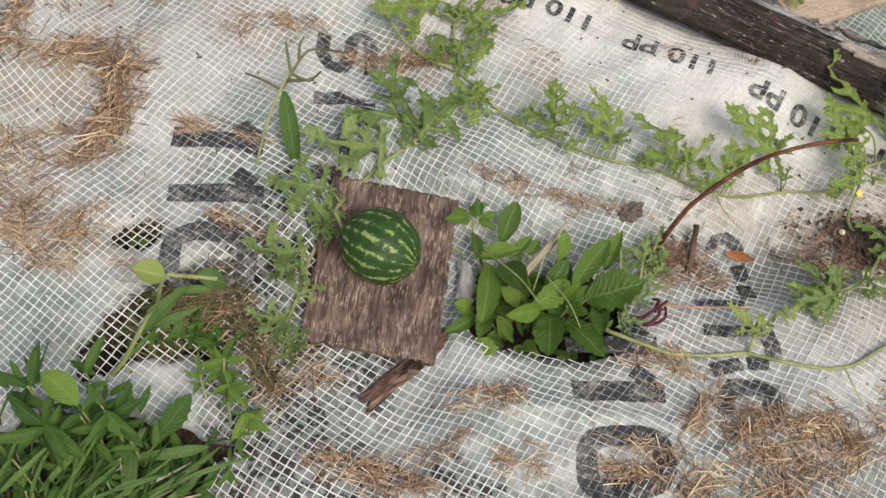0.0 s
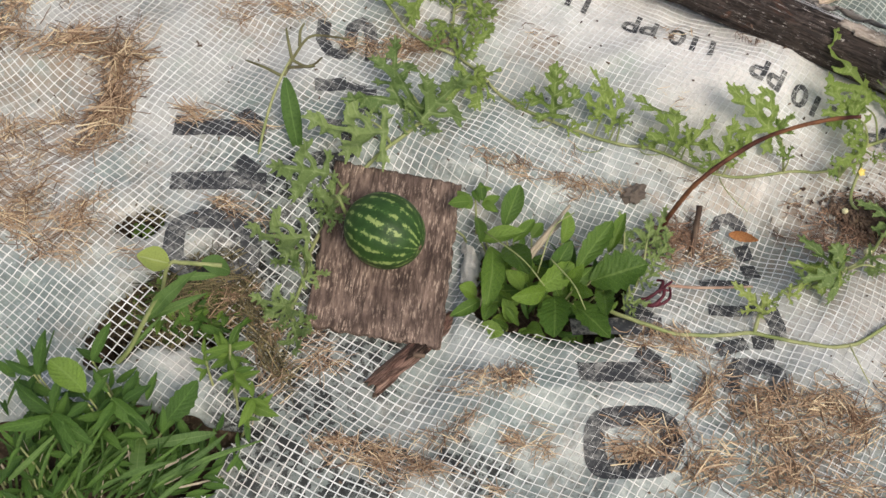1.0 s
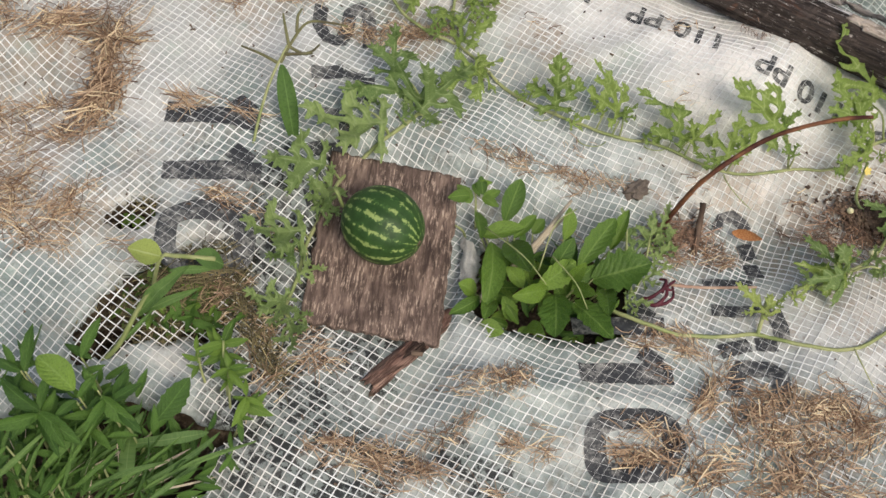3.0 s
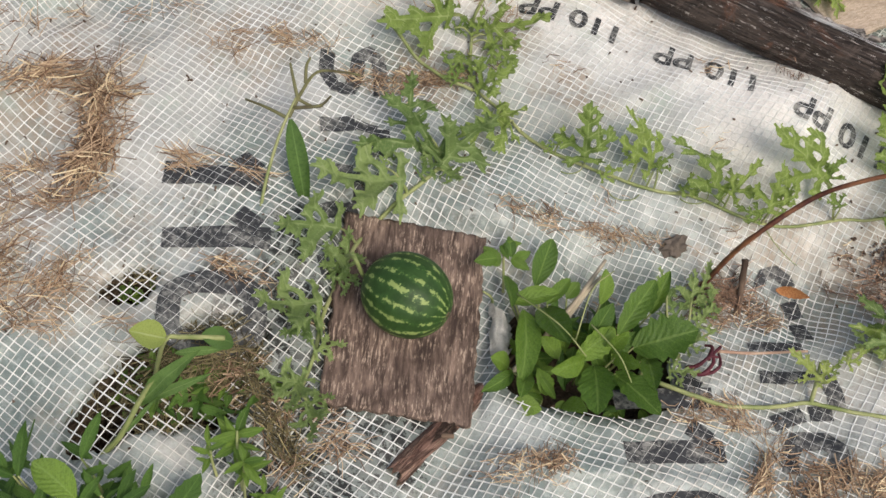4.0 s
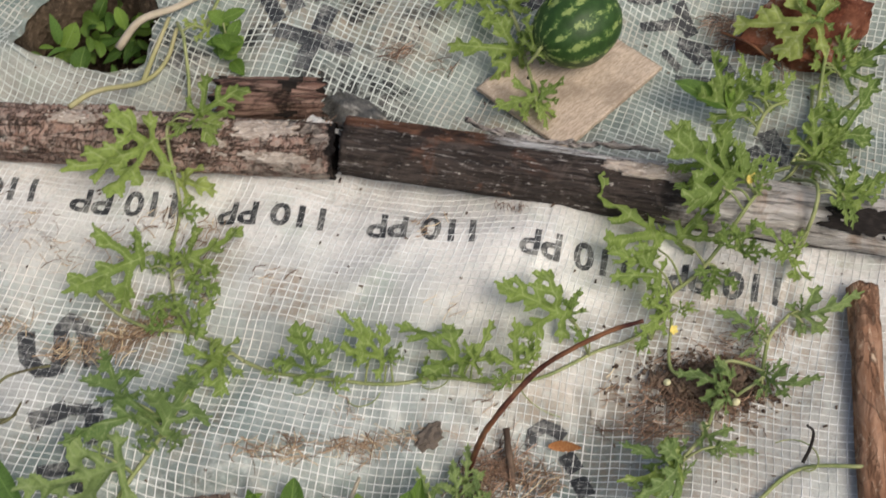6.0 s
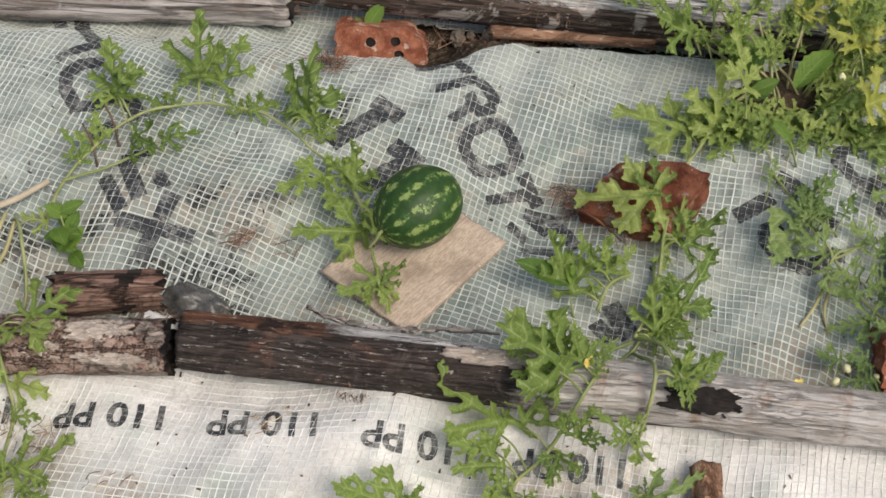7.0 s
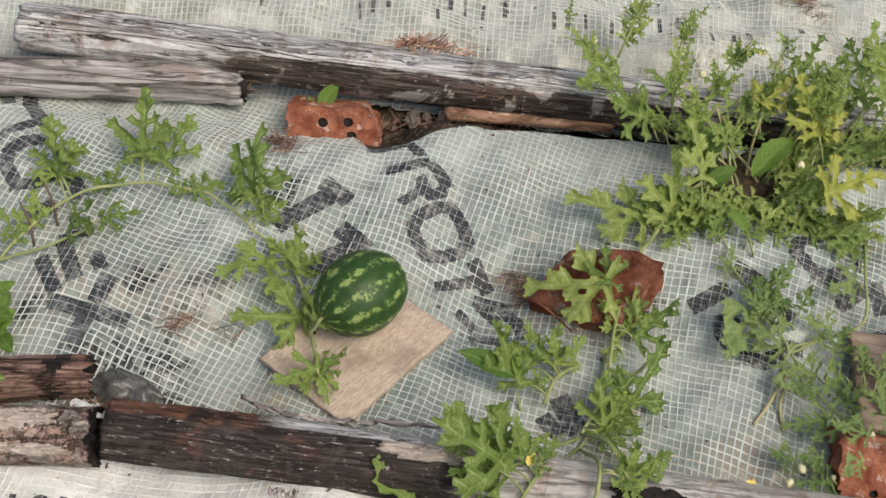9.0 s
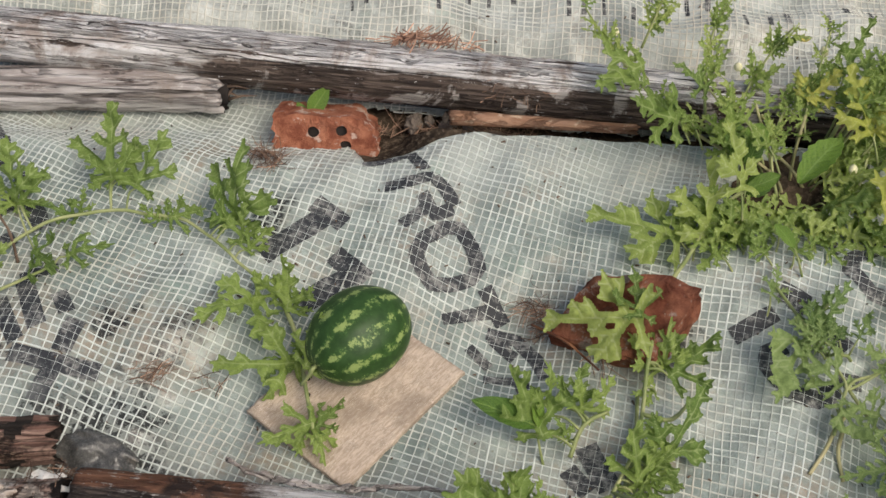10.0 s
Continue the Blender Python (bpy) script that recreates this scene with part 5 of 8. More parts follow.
# ---- leaves ----
def strip(verts, faces, uvs, at, turn, length, width, rows=(0, 0.33, 0.64, 0.87, 1.0), shape=(0.38, 0.75, 1.0, 0.7, 0.07), dip=0.12, rise=0.0, lean=0.0):
    """One lobe: a folded strip from `at` in the direction `turn` (0 is +y)."""
    d = Vector((math.sin(turn), math.cos(turn), 0))
    s = Vector((d.y, -d.x, 0))
    base = len(verts)
    for r, w in zip(rows, shape):
        c = at + d * (length * r) + Vector((0, 0, (rise * r + lean) * r * length))
        for k in (-1, 0, 1):
            verts.append(c + s * (k * w * width) + Vector((0, 0, dip * width * (abs(k) - 0.5) + 0.012 * noise.noise(c * 9 + Vector((k, 0, 0))))))
            uvs.append((k * 1.0, r))
    for i in range(len(rows) - 1):
        for k in range(2):
            a = base + i * 3 + k
            faces.append((a, a + 1, a + 4, a + 3))


def melon_leaf(seed, mat, full=1.0, fine=False, slim=0.78):
    """A deeply cut leaf of unit length: ribs with blunt lobes, joined by one thin blade; local y to its tip, z up."""
    r = random.Random(seed)
    wide = slim / 0.78 * (0.04 if fine else 0.05)
    ribs = []

    def rib(x, y, turn, length, half, lobes):
        turn = radians(turn + r.uniform(-7, 7))
        dx, dy = math.sin(turn), math.cos(turn)
        ribs.append((x, y, x + dx * length, y + dy * length, half))
        for t, a, ln in lobes:
            for side in (-1, 1):
                if r.random() > 0.1:
                    f = (t + r.uniform(-0.05, 0.05)) * length
                    lean = turn + side * radians(a + r.uniform(-9, 9))
                    k = ln * r.uniform(0.75, 1.2) * full
                    px, py = x + dx * f, y + dy * f
                    qx, qy = px + math.sin(lean) * k, py + math.cos(lean) * k
                    ribs.append((px, py, qx, qy, half * r.uniform(0.8, 1.0)))
                    if k > 0.15:
                        lean -= side * radians(r.uniform(35, 60))
                        mx, my = px + (qx - px) * 0.62, py + (qy - py) * 0.62
                        ribs.append((mx, my, mx + math.sin(lean) * k * 0.42, my + math.cos(lean) * k * 0.42, half * 0.7))
    rib(0, 0.04, 0, 0.9, wide, ((0.4, 56, 0.22), (0.62, 50, 0.2), (0.82, 44, 0.13)) if not fine else ((0.32, 56, 0.2), (0.48, 52, 0.21), (0.65, 48, 0.18), (0.83, 42, 0.11)))
    for side in (-1, 1):
        rib(0, 0.14, side * r.uniform(48, 64), r.uniform(0.46, 0.6) * full, wide * 0.95, ((0.46, 54, 0.17), (0.76, 48, 0.13)))
        rib(0, 0.07, side * r.uniform(92, 116), r.uniform(0.26, 0.38) * full, wide * 0.85, ((0.6, 52, 0.11),))
    h = 0.021
    x, y = np.meshgrid(np.arange(-0.78, 0.781, h), np.arange(-0.34, 1.2, h))

    def field(x, y):
        near, blade = np.full(x.shape, 9.0), np.zeros(x.shape)
        for ax, ay, bx, by, half in ribs:
            t = np.clip(((x - ax) * (bx - ax) + (y - ay) * (by - ay)) / ((bx - ax) ** 2 + (by - ay) ** 2), 0, 1)
            d = np.hypot(x - ax - t * (bx - ax), y - ay - t * (by - ay))
            near = np.minimum(near, d)
            blade += np.exp(-(d - half * (0.8 + 0.9 * t - 1.3 * t * t)) / 0.007)
        return -0.007 * np.log(blade + 1e-12), near
    d, near = field(x, y)
    gx, gy = field(x + 0.004, y)[0] - d, field(x, y + 0.004)[0] - d
    g = np.hypot(gx, gy) + 1e-9
    push = np.where(d > -0.3 * h, d, 0)
    keep = d < 0.72 * h
    x, y = x - push * gx / g, y - push * gy / g
    near = np.minimum(near, wide * 1.2)
    bow, cup = r.uniform(-0.28, 0.05), r.uniform(-0.15, 0.25)
    z = bow * y * y + cup * x * x + 0.75 * near + 0.08 * np.sin(7 * x + seed) * np.sin(6 * y + 2 * seed) + 0.02 * np.sin(23 * x + 17 * y + seed)
    i = np.arange(x.size).reshape(x.shape)
    ok = keep[:-1, :-1] & keep[:-1, 1:] & keep[1:, 1:] & keep[1:, :-1]
    f = np.stack([i[:-1, :-1], i[:-1, 1:], i[1:, 1:], i[1:, :-1]], -1)[ok]
    used, back = np.unique(f, return_inverse=True)
    v = np.stack([x, y, z], -1).reshape(-1, 3)[used]
    uv = np.stack([near / 0.12, y], -1).reshape(-1, 2)[used]
    return make("leaf", v, back.reshape(-1, 4).tolist(), mat, uvs=uv.tolist())


def oval_leaf(seed, mat, width=0.24, tooth=0.12, curl=0.15, peak=0.85, blunt=0.8):
    """A simple leaf of unit length with a folded blade."""
    r = random.Random(seed)
    verts, faces, uvs = [], [], []
    n = 12
    side = r.uniform(-0.2, 0.2)
    for i in range(n + 1):
        s = i / n
        w = width * max(0.02, math.sin(math.pi * min(1, (s * 0.97 + 0.02)) ** peak)) ** blunt * (1 + (tooth if i % 2 else -tooth) * (s > 0.25))
        c = Vector((side * s * s * 0.5, s, -curl * s * s + 0.1 * s))
        for k in (-1, -0.5, 0, 0.5, 1):
            verts.append(c + Vector((k * w, -0.05 * abs(k) * tooth * 4, 0.42 * abs(k) * w - 0.05 * (abs(k) == 0.5) * w + 0.045 * noise.noise(Vector((k * 1.6, s * 5, seed * 3.1))))))
            uvs.append((k, s))
    for i in range(n):
        for k in range(4):
            a = i * 5 + k
            faces.append((a, a + 1, a + 6, a + 5))
    return make("leaf", verts, faces, mat, uvs=uvs)


def blade_mesh(seed, mat, width=0.016, bend=0.5):
    """A grass blade of unit length that rises along y and falls over."""
    r = random.Random(seed)
    verts, faces, uvs = [], [], []
    n = 10
    twist = r.uniform(-0.5, 0.5)
    for i in range(n + 1):
        s = i / n
        w = width * (0.6 + 0.8 * s) * (1 - s ** 4) + 0.002
        c = Vector((0.12 * twist * s * s, s * (1 - 0.25 * bend * s), 0.55 * s - bend * 0.75 * s * s))
        for k in (-1, 0, 1):
            verts.append(c + Vector((k * w * math.cos(twist * s), 0, abs(k) * w * 0.5 + k * w * math.sin(twist * s))))
            uvs.append((k, s))
    for i in range(n):
        for k in range(2):
            a = i * 3 + k
            faces.append((a, a + 1, a + 4, a + 3))
    return make("blade", verts, faces, mat, uvs=uvs)


MELON_LEAVES = [melon_leaf(s, LEAF) for s in range(10)]
GREY_LEAVES = [melon_leaf(40 + s, LEAF_GREY, 0.95, True) for s in range(7)]
THIN_GREY = [melon_leaf(340 + s, LEAF_GREY, 0.9, True, 0.72) for s in range(5)]
YOUNG_LEAVES = [melon_leaf(50 + s, LEAF, 0.75, True) for s in range(4)]
FINE_PALE = [melon_leaf(76 + s, LEAF_PALE, 0.8, True) for s in range(4)]
PALE_LEAVES = [melon_leaf(66 + s, LEAF_PALE, slim=0.85) for s in range(3)]
YELLOW_LEAVES = [melon_leaf(60 + s, LEAF_YELLOW) for s in range(3)]
WEED_LEAVES = [oval_leaf(80 + s, WEED_LEAF, 0.21 + 0.05 * (s % 3), 0.07, 0.2) for s in range(6)]
DARK_LEAVES = [oval_leaf(90 + s, WEED_DARK, 0.13 + 0.025 * (s % 3), 0.04, 0.35) for s in range(5)]
ROUND_LEAVES = [oval_leaf(200 + s, WEED_LEAF, 0.19 + 0.045 * (s % 3), 0.015 + 0.03 * (s % 4), 0.1 + 0.16 * (s % 3), 1.15, 0.62) for s in range(9)]
DRY_BLADES = [blade_mesh(110 + s, DRY_PALE, 0.014, 0.4 + 0.3 * s) for s in range(3)]
LONG_BLADES = [oval_leaf(240 + s, BLADE_PALE if s == 1 else BLADE, 0.032, 0.0, 0.25 + 0.15 * s, 0.8, 0.6) for s in range(3)]
FLAT_BLADES = [blade_mesh(120 + s, BLADE_PALE, 0.016, 0.75) for s in range(3)]
BLADES = [blade_mesh(100 + s, BLADE, 0.013 + 0.005 * (s % 3), 0.3 + 0.25 * (s % 4)) for s in range(8)]


def leaf_pose(x, y, z, turn, size, tilt=28, roll=0.0, wide=1.0):
    """Tip towards `turn`, raised by `tilt`; the face turned a little towards -y."""
    a, e = radians(turn), radians(tilt)
    d = Vector((math.cos(a) * math.cos(e), math.sin(a) * math.cos(e), math.sin(e)))
    n = Vector((0, -0.45, 1))
    n = (n - d * n.dot(d)).normalized()
    m = Matrix((d.cross(n), d, n)).transposed().to_4x4()
    m.translation = (x, y, z)
    return m @ pose(0, 0, 0, 0, roll, 0) @ Matrix.Diagonal((size * wide, size, size, 1))


def leaf_to(a, b, wide=1.0, roll=0.0):
    """A leaf from its foot at a to its tip at b."""
    a, b = Vector(a), Vector(b)
    d, size = (b - a).normalized(), (b - a).length
    n = Vector((0, -0.35, 1))
    n = (n - d * n.dot(d)).normalized()
    m = Matrix((d.cross(n), d, n)).transposed().to_4x4()
    m.translation = a
    return m @ pose(0, 0, 0, 0, roll, 0) @ Matrix.Diagonal((size * wide, size, size, 1))


def add_leaf(parent, me, m, label=""):
    ob = part("leaf", me, parent, label, m)
    return ob


LEAVES_TRUNK = [
    (0.073, 1.456, 0.03, -159, 0.148), (0.079, 1.416, 0.03, 20, 0.096), (0.074, 1.377, 0.03, -23, 0.049), (0.066, 1.279, 0.03, 20, 0.105),
    (0.05, 1.284, 0.03, 70, 0.048), (0.071, 1.262, 0.03, -49, 0.062), (0.008, 1.314, 0.03, -157, 0.125), (0.009, 1.319, 0.03, 96, 0.036),
    (0.017, 1.293, 0.03, -3, 0.04), (0.045, 1.181, 0.03, 26, 0.077), (0.019, 1.193, 0.03, 124, 0.049), (0.094, 1.13, 0.03, -151, 0.089),
    (0.071, 1.13, 0.03, 4, 0.054), (0.037, 1.246, 0.03, -128, 0.058), (0.119, 1.474, 0.1, -70, 0.093), (0.129, 1.487, 0.1, -2, 0.091),
    (0.176, 1.686, 0.03, 165, 0.046),
]
LEAVES_LEFT = [
    (0.001, 1.076, 0.03, -177, 0.132), (-0.052, 1.106, 0.03, 91, 0.077), (-0.008, 1.052, 0.03, 18, 0.109), (-0.017, 1.067, 0.03, -133, 0.038),
    (0.0, 1.037, 0.03, -55, 0.038), (-0.06, 1.012, 0.03, -174, 0.134), (-0.089, 1.035, 0.03, 53, 0.023), (-0.038, 1.028, 0.03, 12, 0.04),
    (-0.151, 0.939, 0.03, -164, 0.112), (-0.139, 0.871, 0.03, 77, 0.065), (-0.146, 0.876, 0.03, 127, 0.048), (-0.15, 0.868, 0.03, -39, 0.054),
    (-0.171, 0.824, 0.03, -168, 0.114), (-0.176, 0.807, 0.03, -137, 0.065), (-0.174, 0.761, 0.03, 5, 0.043), (-0.186, 0.715, 0.03, 174, 0.06),
    (-0.176, 0.69, 0.03, 4, 0.042), (-0.179, 0.691, 0.03, -82, 0.059), (-0.191, 0.724, 0.03, -111, 0.059),
]
LEAVES_RIGHT = [
    (0.156, 1.087, 0.03, -171, 0.025), (0.164, 1.094, 0.03, 63, 0.029), (0.202, 1.07, 0.03, 112, 0.088), (0.224, 1.046, 0.03, 10, 0.033),
    (0.301, 1.057, 0.03, 114, 0.093), (0.307, 1.06, 0.03, 39, 0.031), (0.279, 1.069, 0.03, 143, 0.032), (0.34, 1.028, 0.03, 15, 0.045),
    (0.41, 1.03, 0.03, 144, 0.106), (0.413, 1.027, 0.03, 46, 0.062), (0.467, 1.0, 0.03, 84, 0.074), (0.457, 0.994, 0.03, 176, 0.044),
    (0.561, 1.06, 0.03, 160, 0.116), (0.564, 1.061, 0.03, 47, 0.042), (0.484, 1.008, 0.03, 51, 0.04), (0.578, 1.016, 0.03, 134, 0.035),
]
LEAVES_CROSS = [
    (0.719, 1.128, 0.03, 125, 0.126), (0.703, 1.104, 0.03, 169, 0.079), (0.708, 1.082, 0.03, -176, 0.08), (0.748, 1.129, 0.03, 21, 0.092),
    (0.827, 1.157, 0.1, 150, 0.133), (0.836, 1.178, 0.1, 101, 0.062), (0.846, 1.161, 0.1, 80, 0.06), (0.873, 1.168, 0.1, 6, 0.04),
    (0.791, 1.073, 0.1, 104, 0.04), (0.797, 1.063, 0.1, 41, 0.05), (0.806, 1.06, 0.1, -43, 0.038), (0.79, 1.078, 0.03, -118, 0.061),
]
LEAVES_CROSS_MORE = [
    (0.862, 1.035, 0.1, 122, 0.062), (0.897, 1.054, 0.03, -113, 0.056), (0.873, 1.041, 0.1, 43, 0.032), (0.707, 1.052, 0.03, -160, 0.058),
    (0.7, 1.036, 0.03, -145, 0.063), (0.716, 1.032, 0.03, -53, 0.028), (0.654, 1.007, 0.03, -128, 0.049), (1.001, 1.212, 0.03, 7, 0.061),
    (0.998, 1.203, 0.03, -84, 0.061), (0.963, 1.102, 0.1, -2, 0.063), (0.965, 1.099, 0.1, -100, 0.049), (0.797, 1.17, 0.1, -167, 0.061),
    (0.858, 1.143, 0.1, 24, 0.033),
]
LEAVES_HOLE = [
    (0.81, 0.971, 0.025, 156, 0.079), (0.812, 0.956, 0.025, 86, 0.043), (0.811, 0.953, 0.025, -154, 0.049), (0.865, 0.978, 0.025, -8, 0.105),
    (0.88, 0.981, 0.025, 86, 0.027), (0.874, 0.965, 0.025, -114, 0.03), (0.739, 0.899, 0.025, 155, 0.085), (0.738, 0.901, 0.025, 110, 0.065),
    (0.729, 0.895, 0.025, -131, 0.057), (0.789, 0.902, 0.025, -41, 0.085), (0.791, 0.907, 0.025, 12, 0.037), (0.785, 0.896, 0.025, -130, 0.041),
    (0.68, 0.855, 0.025, -44, 0.08), (0.636, 0.829, 0.025, 169, 0.092), (0.636, 0.811, 0.025, 20, 0.026), (0.587, 0.799, 0.025, 160, 0.048),
]
LEAVES_LOW = [
    (0.51, 0.744, 0.03, 155, 0.074), (0.512, 0.754, 0.03, 48, 0.041), (0.544, 0.77, 0.03, 42, 0.042), (0.636, 0.816, 0.03, -179, 0.106),
    (0.644, 0.827, 0.03, -142, 0.105), (0.687, 0.83, 0.03, -59, 0.034),
]
LEAVES_FAR = [
    (0.328, 1.899, 0.03, 86, 0.095), (0.33, 1.898, 0.03, 27, 0.064), (0.327, 1.899, 0.03, 173, 0.05), (0.406, 1.85, 0.03, 157, 0.049),
    (0.408, 1.852, 0.03, 33, 0.041), (0.466, 1.897, 0.03, 75, 0.108), (0.468, 1.899, 0.03, 148, 0.051), (0.471, 1.895, 0.03, 30, 0.055),
    (0.493, 1.873, 0.03, 37, 0.092), (0.515, 1.805, 0.03, 156, 0.039),
]
LEAVES_FAR_MORE = [
    (0.521, 1.803, 0.03, 52, 0.033), (0.531, 1.805, 0.03, -18, 0.051), (0.616, 1.758, 0.03, 59, 0.117), (0.611, 1.763, 0.03, 105, 0.067),
    (0.615, 1.726, 0.03, 60, 0.06), (0.618, 1.715, 0.03, 8, 0.049), (0.276, 1.806, 0.03, 82, 0.058), (0.245, 1.782, 0.03, 96, 0.059),
    (0.337, 1.811, 0.03, -65, 0.083), (0.377, 1.787, 0.03, -14, 0.066),
]
LEAVES_MELON = [
    (0.651, 1.6, 0.03, 66, 0.089), (0.653, 1.599, 0.03, 14, 0.047), (0.641, 1.625, 0.03, 149, 0.06), (0.624, 1.63, 0.03, -156, 0.124),
    (0.643, 1.515, 0.03, 174, 0.123), (0.626, 1.531, 0.03, -127, 0.056), (0.65, 1.502, 0.03, -18, 0.043), (0.648, 1.513, 0.03, 54, 0.056),
    (0.632, 1.426, 0.03, -164, 0.086), (0.628, 1.429, 0.03, -83, 0.073), (0.634, 1.415, 0.03, 13, 0.059),
]
LEAVES_BRICK = [
    (1.088, 1.344, 0.03, 117, 0.059), (1.096, 1.342, 0.03, 54, 0.066), (1.101, 1.33, 0.03, 7, 0.082), (1.074, 1.317, 0.03, -179, 0.037),
    (0.991, 1.205, 0.03, 76, 0.083), (1.02, 1.215, 0.03, 67, 0.069),
]
LEAVES_BRICK_MORE = [
    (1.033, 1.227, 0.03, 17, 0.1), (1.012, 1.217, 0.03, -40, 0.046), (0.987, 1.197, 0.03, -75, 0.052), (0.98, 1.109, 0.1, -3, 0.059),
    (0.975, 1.102, 0.1, 99, 0.028), (0.973, 1.096, 0.1, -94, 0.043), (0.909, 1.309, 0.03, 102, 0.105), (0.927, 1.333, 0.03, 64, 0.071),
    (0.955, 1.334, 0.03, 52, 0.057), (0.964, 1.321, 0.03, 18, 0.062), (0.937, 1.29, 0.03, 114, 0.035),
]
LEAVES_LOG = [
    (0.819, 1.193, 0.07, 151, 0.109), (0.825, 1.209, 0.07, 120, 0.066), (0.832, 1.207, 0.07, 74, 0.042), (0.851, 1.192, 0.07, 62, 0.05),
    (0.863, 1.179, 0.07, 13, 0.03), (0.813, 1.178, 0.07, -174, 0.064),
]
BROAD = [
    (0.124, 0.877, 0.000, 0.145, 0.939, 0.022, 0.94), (0.087, 0.847, 0.006, 0.147, 0.851, 0.034, 0.86), (0.104, 0.833, 0.012, 0.102, 0.726, 0.046, 0.65),
    (0.133, 0.843, 0.000, 0.145, 0.762, 0.058, 0.83), (0.211, 0.850, 0.006, 0.224, 0.895, 0.022, 0.98), (0.231, 0.804, 0.012, 0.281, 0.880, 0.034, 0.72),
    (0.283, 0.842, 0.000, 0.301, 0.884, 0.046, 0.69), (0.253, 0.788, 0.006, 0.327, 0.796, 0.058, 1.27), (0.170, 0.767, 0.012, 0.225, 0.808, 0.022, 1.06),
    (0.198, 0.761, 0.000, 0.194, 0.683, 0.034, 1.09), (0.224, 0.749, 0.006, 0.269, 0.681, 0.046, 0.81), (0.181, 0.764, 0.012, 0.130, 0.730, 0.058, 0.75),
]
BROAD_MORE = [
    (0.086, 0.704, 0.000, 0.116, 0.697, 0.022, 1.43), (0.080, 0.754, 0.006, 0.053, 0.760, 0.034, 1.38), (0.104, 0.742, 0.012, 0.085, 0.702, 0.046, 0.86),
    (0.154, 0.706, 0.000, 0.170, 0.676, 0.058, 0.71), (0.165, 0.857, 0.006, 0.180, 0.873, 0.022, 1.54), (0.085, 0.744, 0.012, 0.048, 0.707, 0.034, 0.73),
    (0.272, 0.776, 0.000, 0.265, 0.714, 0.046, 0.74), (0.215, 0.784, 0.006, 0.232, 0.783, 0.058, 0.76), (0.136, 0.844, 0.012, 0.167, 0.879, 0.022, 0.80),
    (0.082, 0.890, 0.000, 0.085, 0.832, 0.034, 0.62), (0.193, 0.795, 0.006, 0.213, 0.832, 0.046, 0.94), (0.224, 0.769, 0.012, 0.243, 0.740, 0.058, 0.83),
    (0.150, 0.771, 0.000, 0.127, 0.794, 0.022, 1.24),
]


def vine(label, paths, leaves, meshes, radius=0.0032, scale=1.0, tilt=28, group="melon vines", extra=(), wide=1.0):
    """A creeping stem with its side stems, leaf stalks and leaves."""
    top = thing("watermelon_vine", label, "vine", group)
    spine = []
    for p in paths:
        line = smooth_path(ground_path(p), 7)
        for i, q in enumerate(line):
            q.z += 0.004 * noise.noise(q * 35)
        v, f = tube(line, (radius, radius * 0.8), 7, wobble=0.15)
        part("stem", make("stem", v, f, STEM), top, "pale green creeping stem")
        spine += line
    r = random.Random(len(leaves) * 7 + len(spine))
    for i, (x, y, z, turn, size) in enumerate(leaves):
        z = max(z, lift(x, y) + 0.012)
        at = Vector((x, y, z))
        near = min(spine, key=lambda q: (q - at).length)
        if 0.004 < (near - at).length < 0.16:
            rise = Vector((0, 0, 0.3 * (near - at).length))
            v, f = tube(smooth_path([near, near.lerp(at, 0.5) + rise, at], 4), (radius * 0.62, radius * 0.45), 5)
            holder = part("leaf_stalk", make("leaf_stalk", v, f, STEM), top)
        else:
            holder = top
        me = meshes[(i * 7 + len(leaves)) % len(meshes)]
        add_leaf(holder, me, leaf_pose(x, y, z, turn + r.uniform(-6, 6), size * scale * 1.13, tilt + 20 * max(0.0, math.sin(radians(turn))) + r.uniform(-15, 15), r.uniform(-35, 35), wide * r.uniform(0.85, 1.12)))
    for p in extra:
        v, f = tube(smooth_path([Vector(q) for q in p], 6), (radius * 0.4, radius * 0.25), 5)
        part("tendril", make("tendril", v, f, STEM), top)
    return top


def tendril(x, y, turn, size, coils=1.5):
    z = lift(x, y) + 0.01
    pts = []
    for k in range(14):
        s = k / 13
        a = radians(turn) + s * coils * 1.2
        pts.append((x + size * s * math.cos(a), y + size * s * math.sin(a), z + 0.012 * math.sin(3 * s) - 0.008 * s))
    return pts


def flower(parent, x, y, z, size, bud):
    if bud:
        v, f = tube(smooth_path([(0, 0, 0), (0, 0, 0.35), (0.05, 0, 0.8), (0.02, 0, 1.0)], 4), 0.5, 8)
        v = [Vector((p.x * (1 - 0.5 * p.z ** 3) * (0.55 + 0.6 * min(1, p.z * 2)), p.y * (1 - 0.5 * p.z ** 3) * (0.55 + 0.6 * min(1, p.z * 2)), p.z * 1.1)) for p in v]
        part("flower_bud", make("flower_bud", v, f, BUD), parent, "cream closed flower bud", pose(x, y, z, random.uniform(-50, 30), random.uniform(-40, 40), 0) @ Matrix.Scale(size, 4))
        return
    verts, faces, uvs = [], [], []
    for k in range(5):
        strip(verts, faces, uvs, Vector((0, 0, 0)), 1.2566 * k, 0.75, 0.3, rise=0.4, dip=0.2)
    part("flower", make("flower", verts, faces, PETAL), parent, "small yellow flower", pose(x, y, z, random.uniform(-30, 40), random.uniform(-30, 30), 20) @ Matrix.Scale(size, 4))


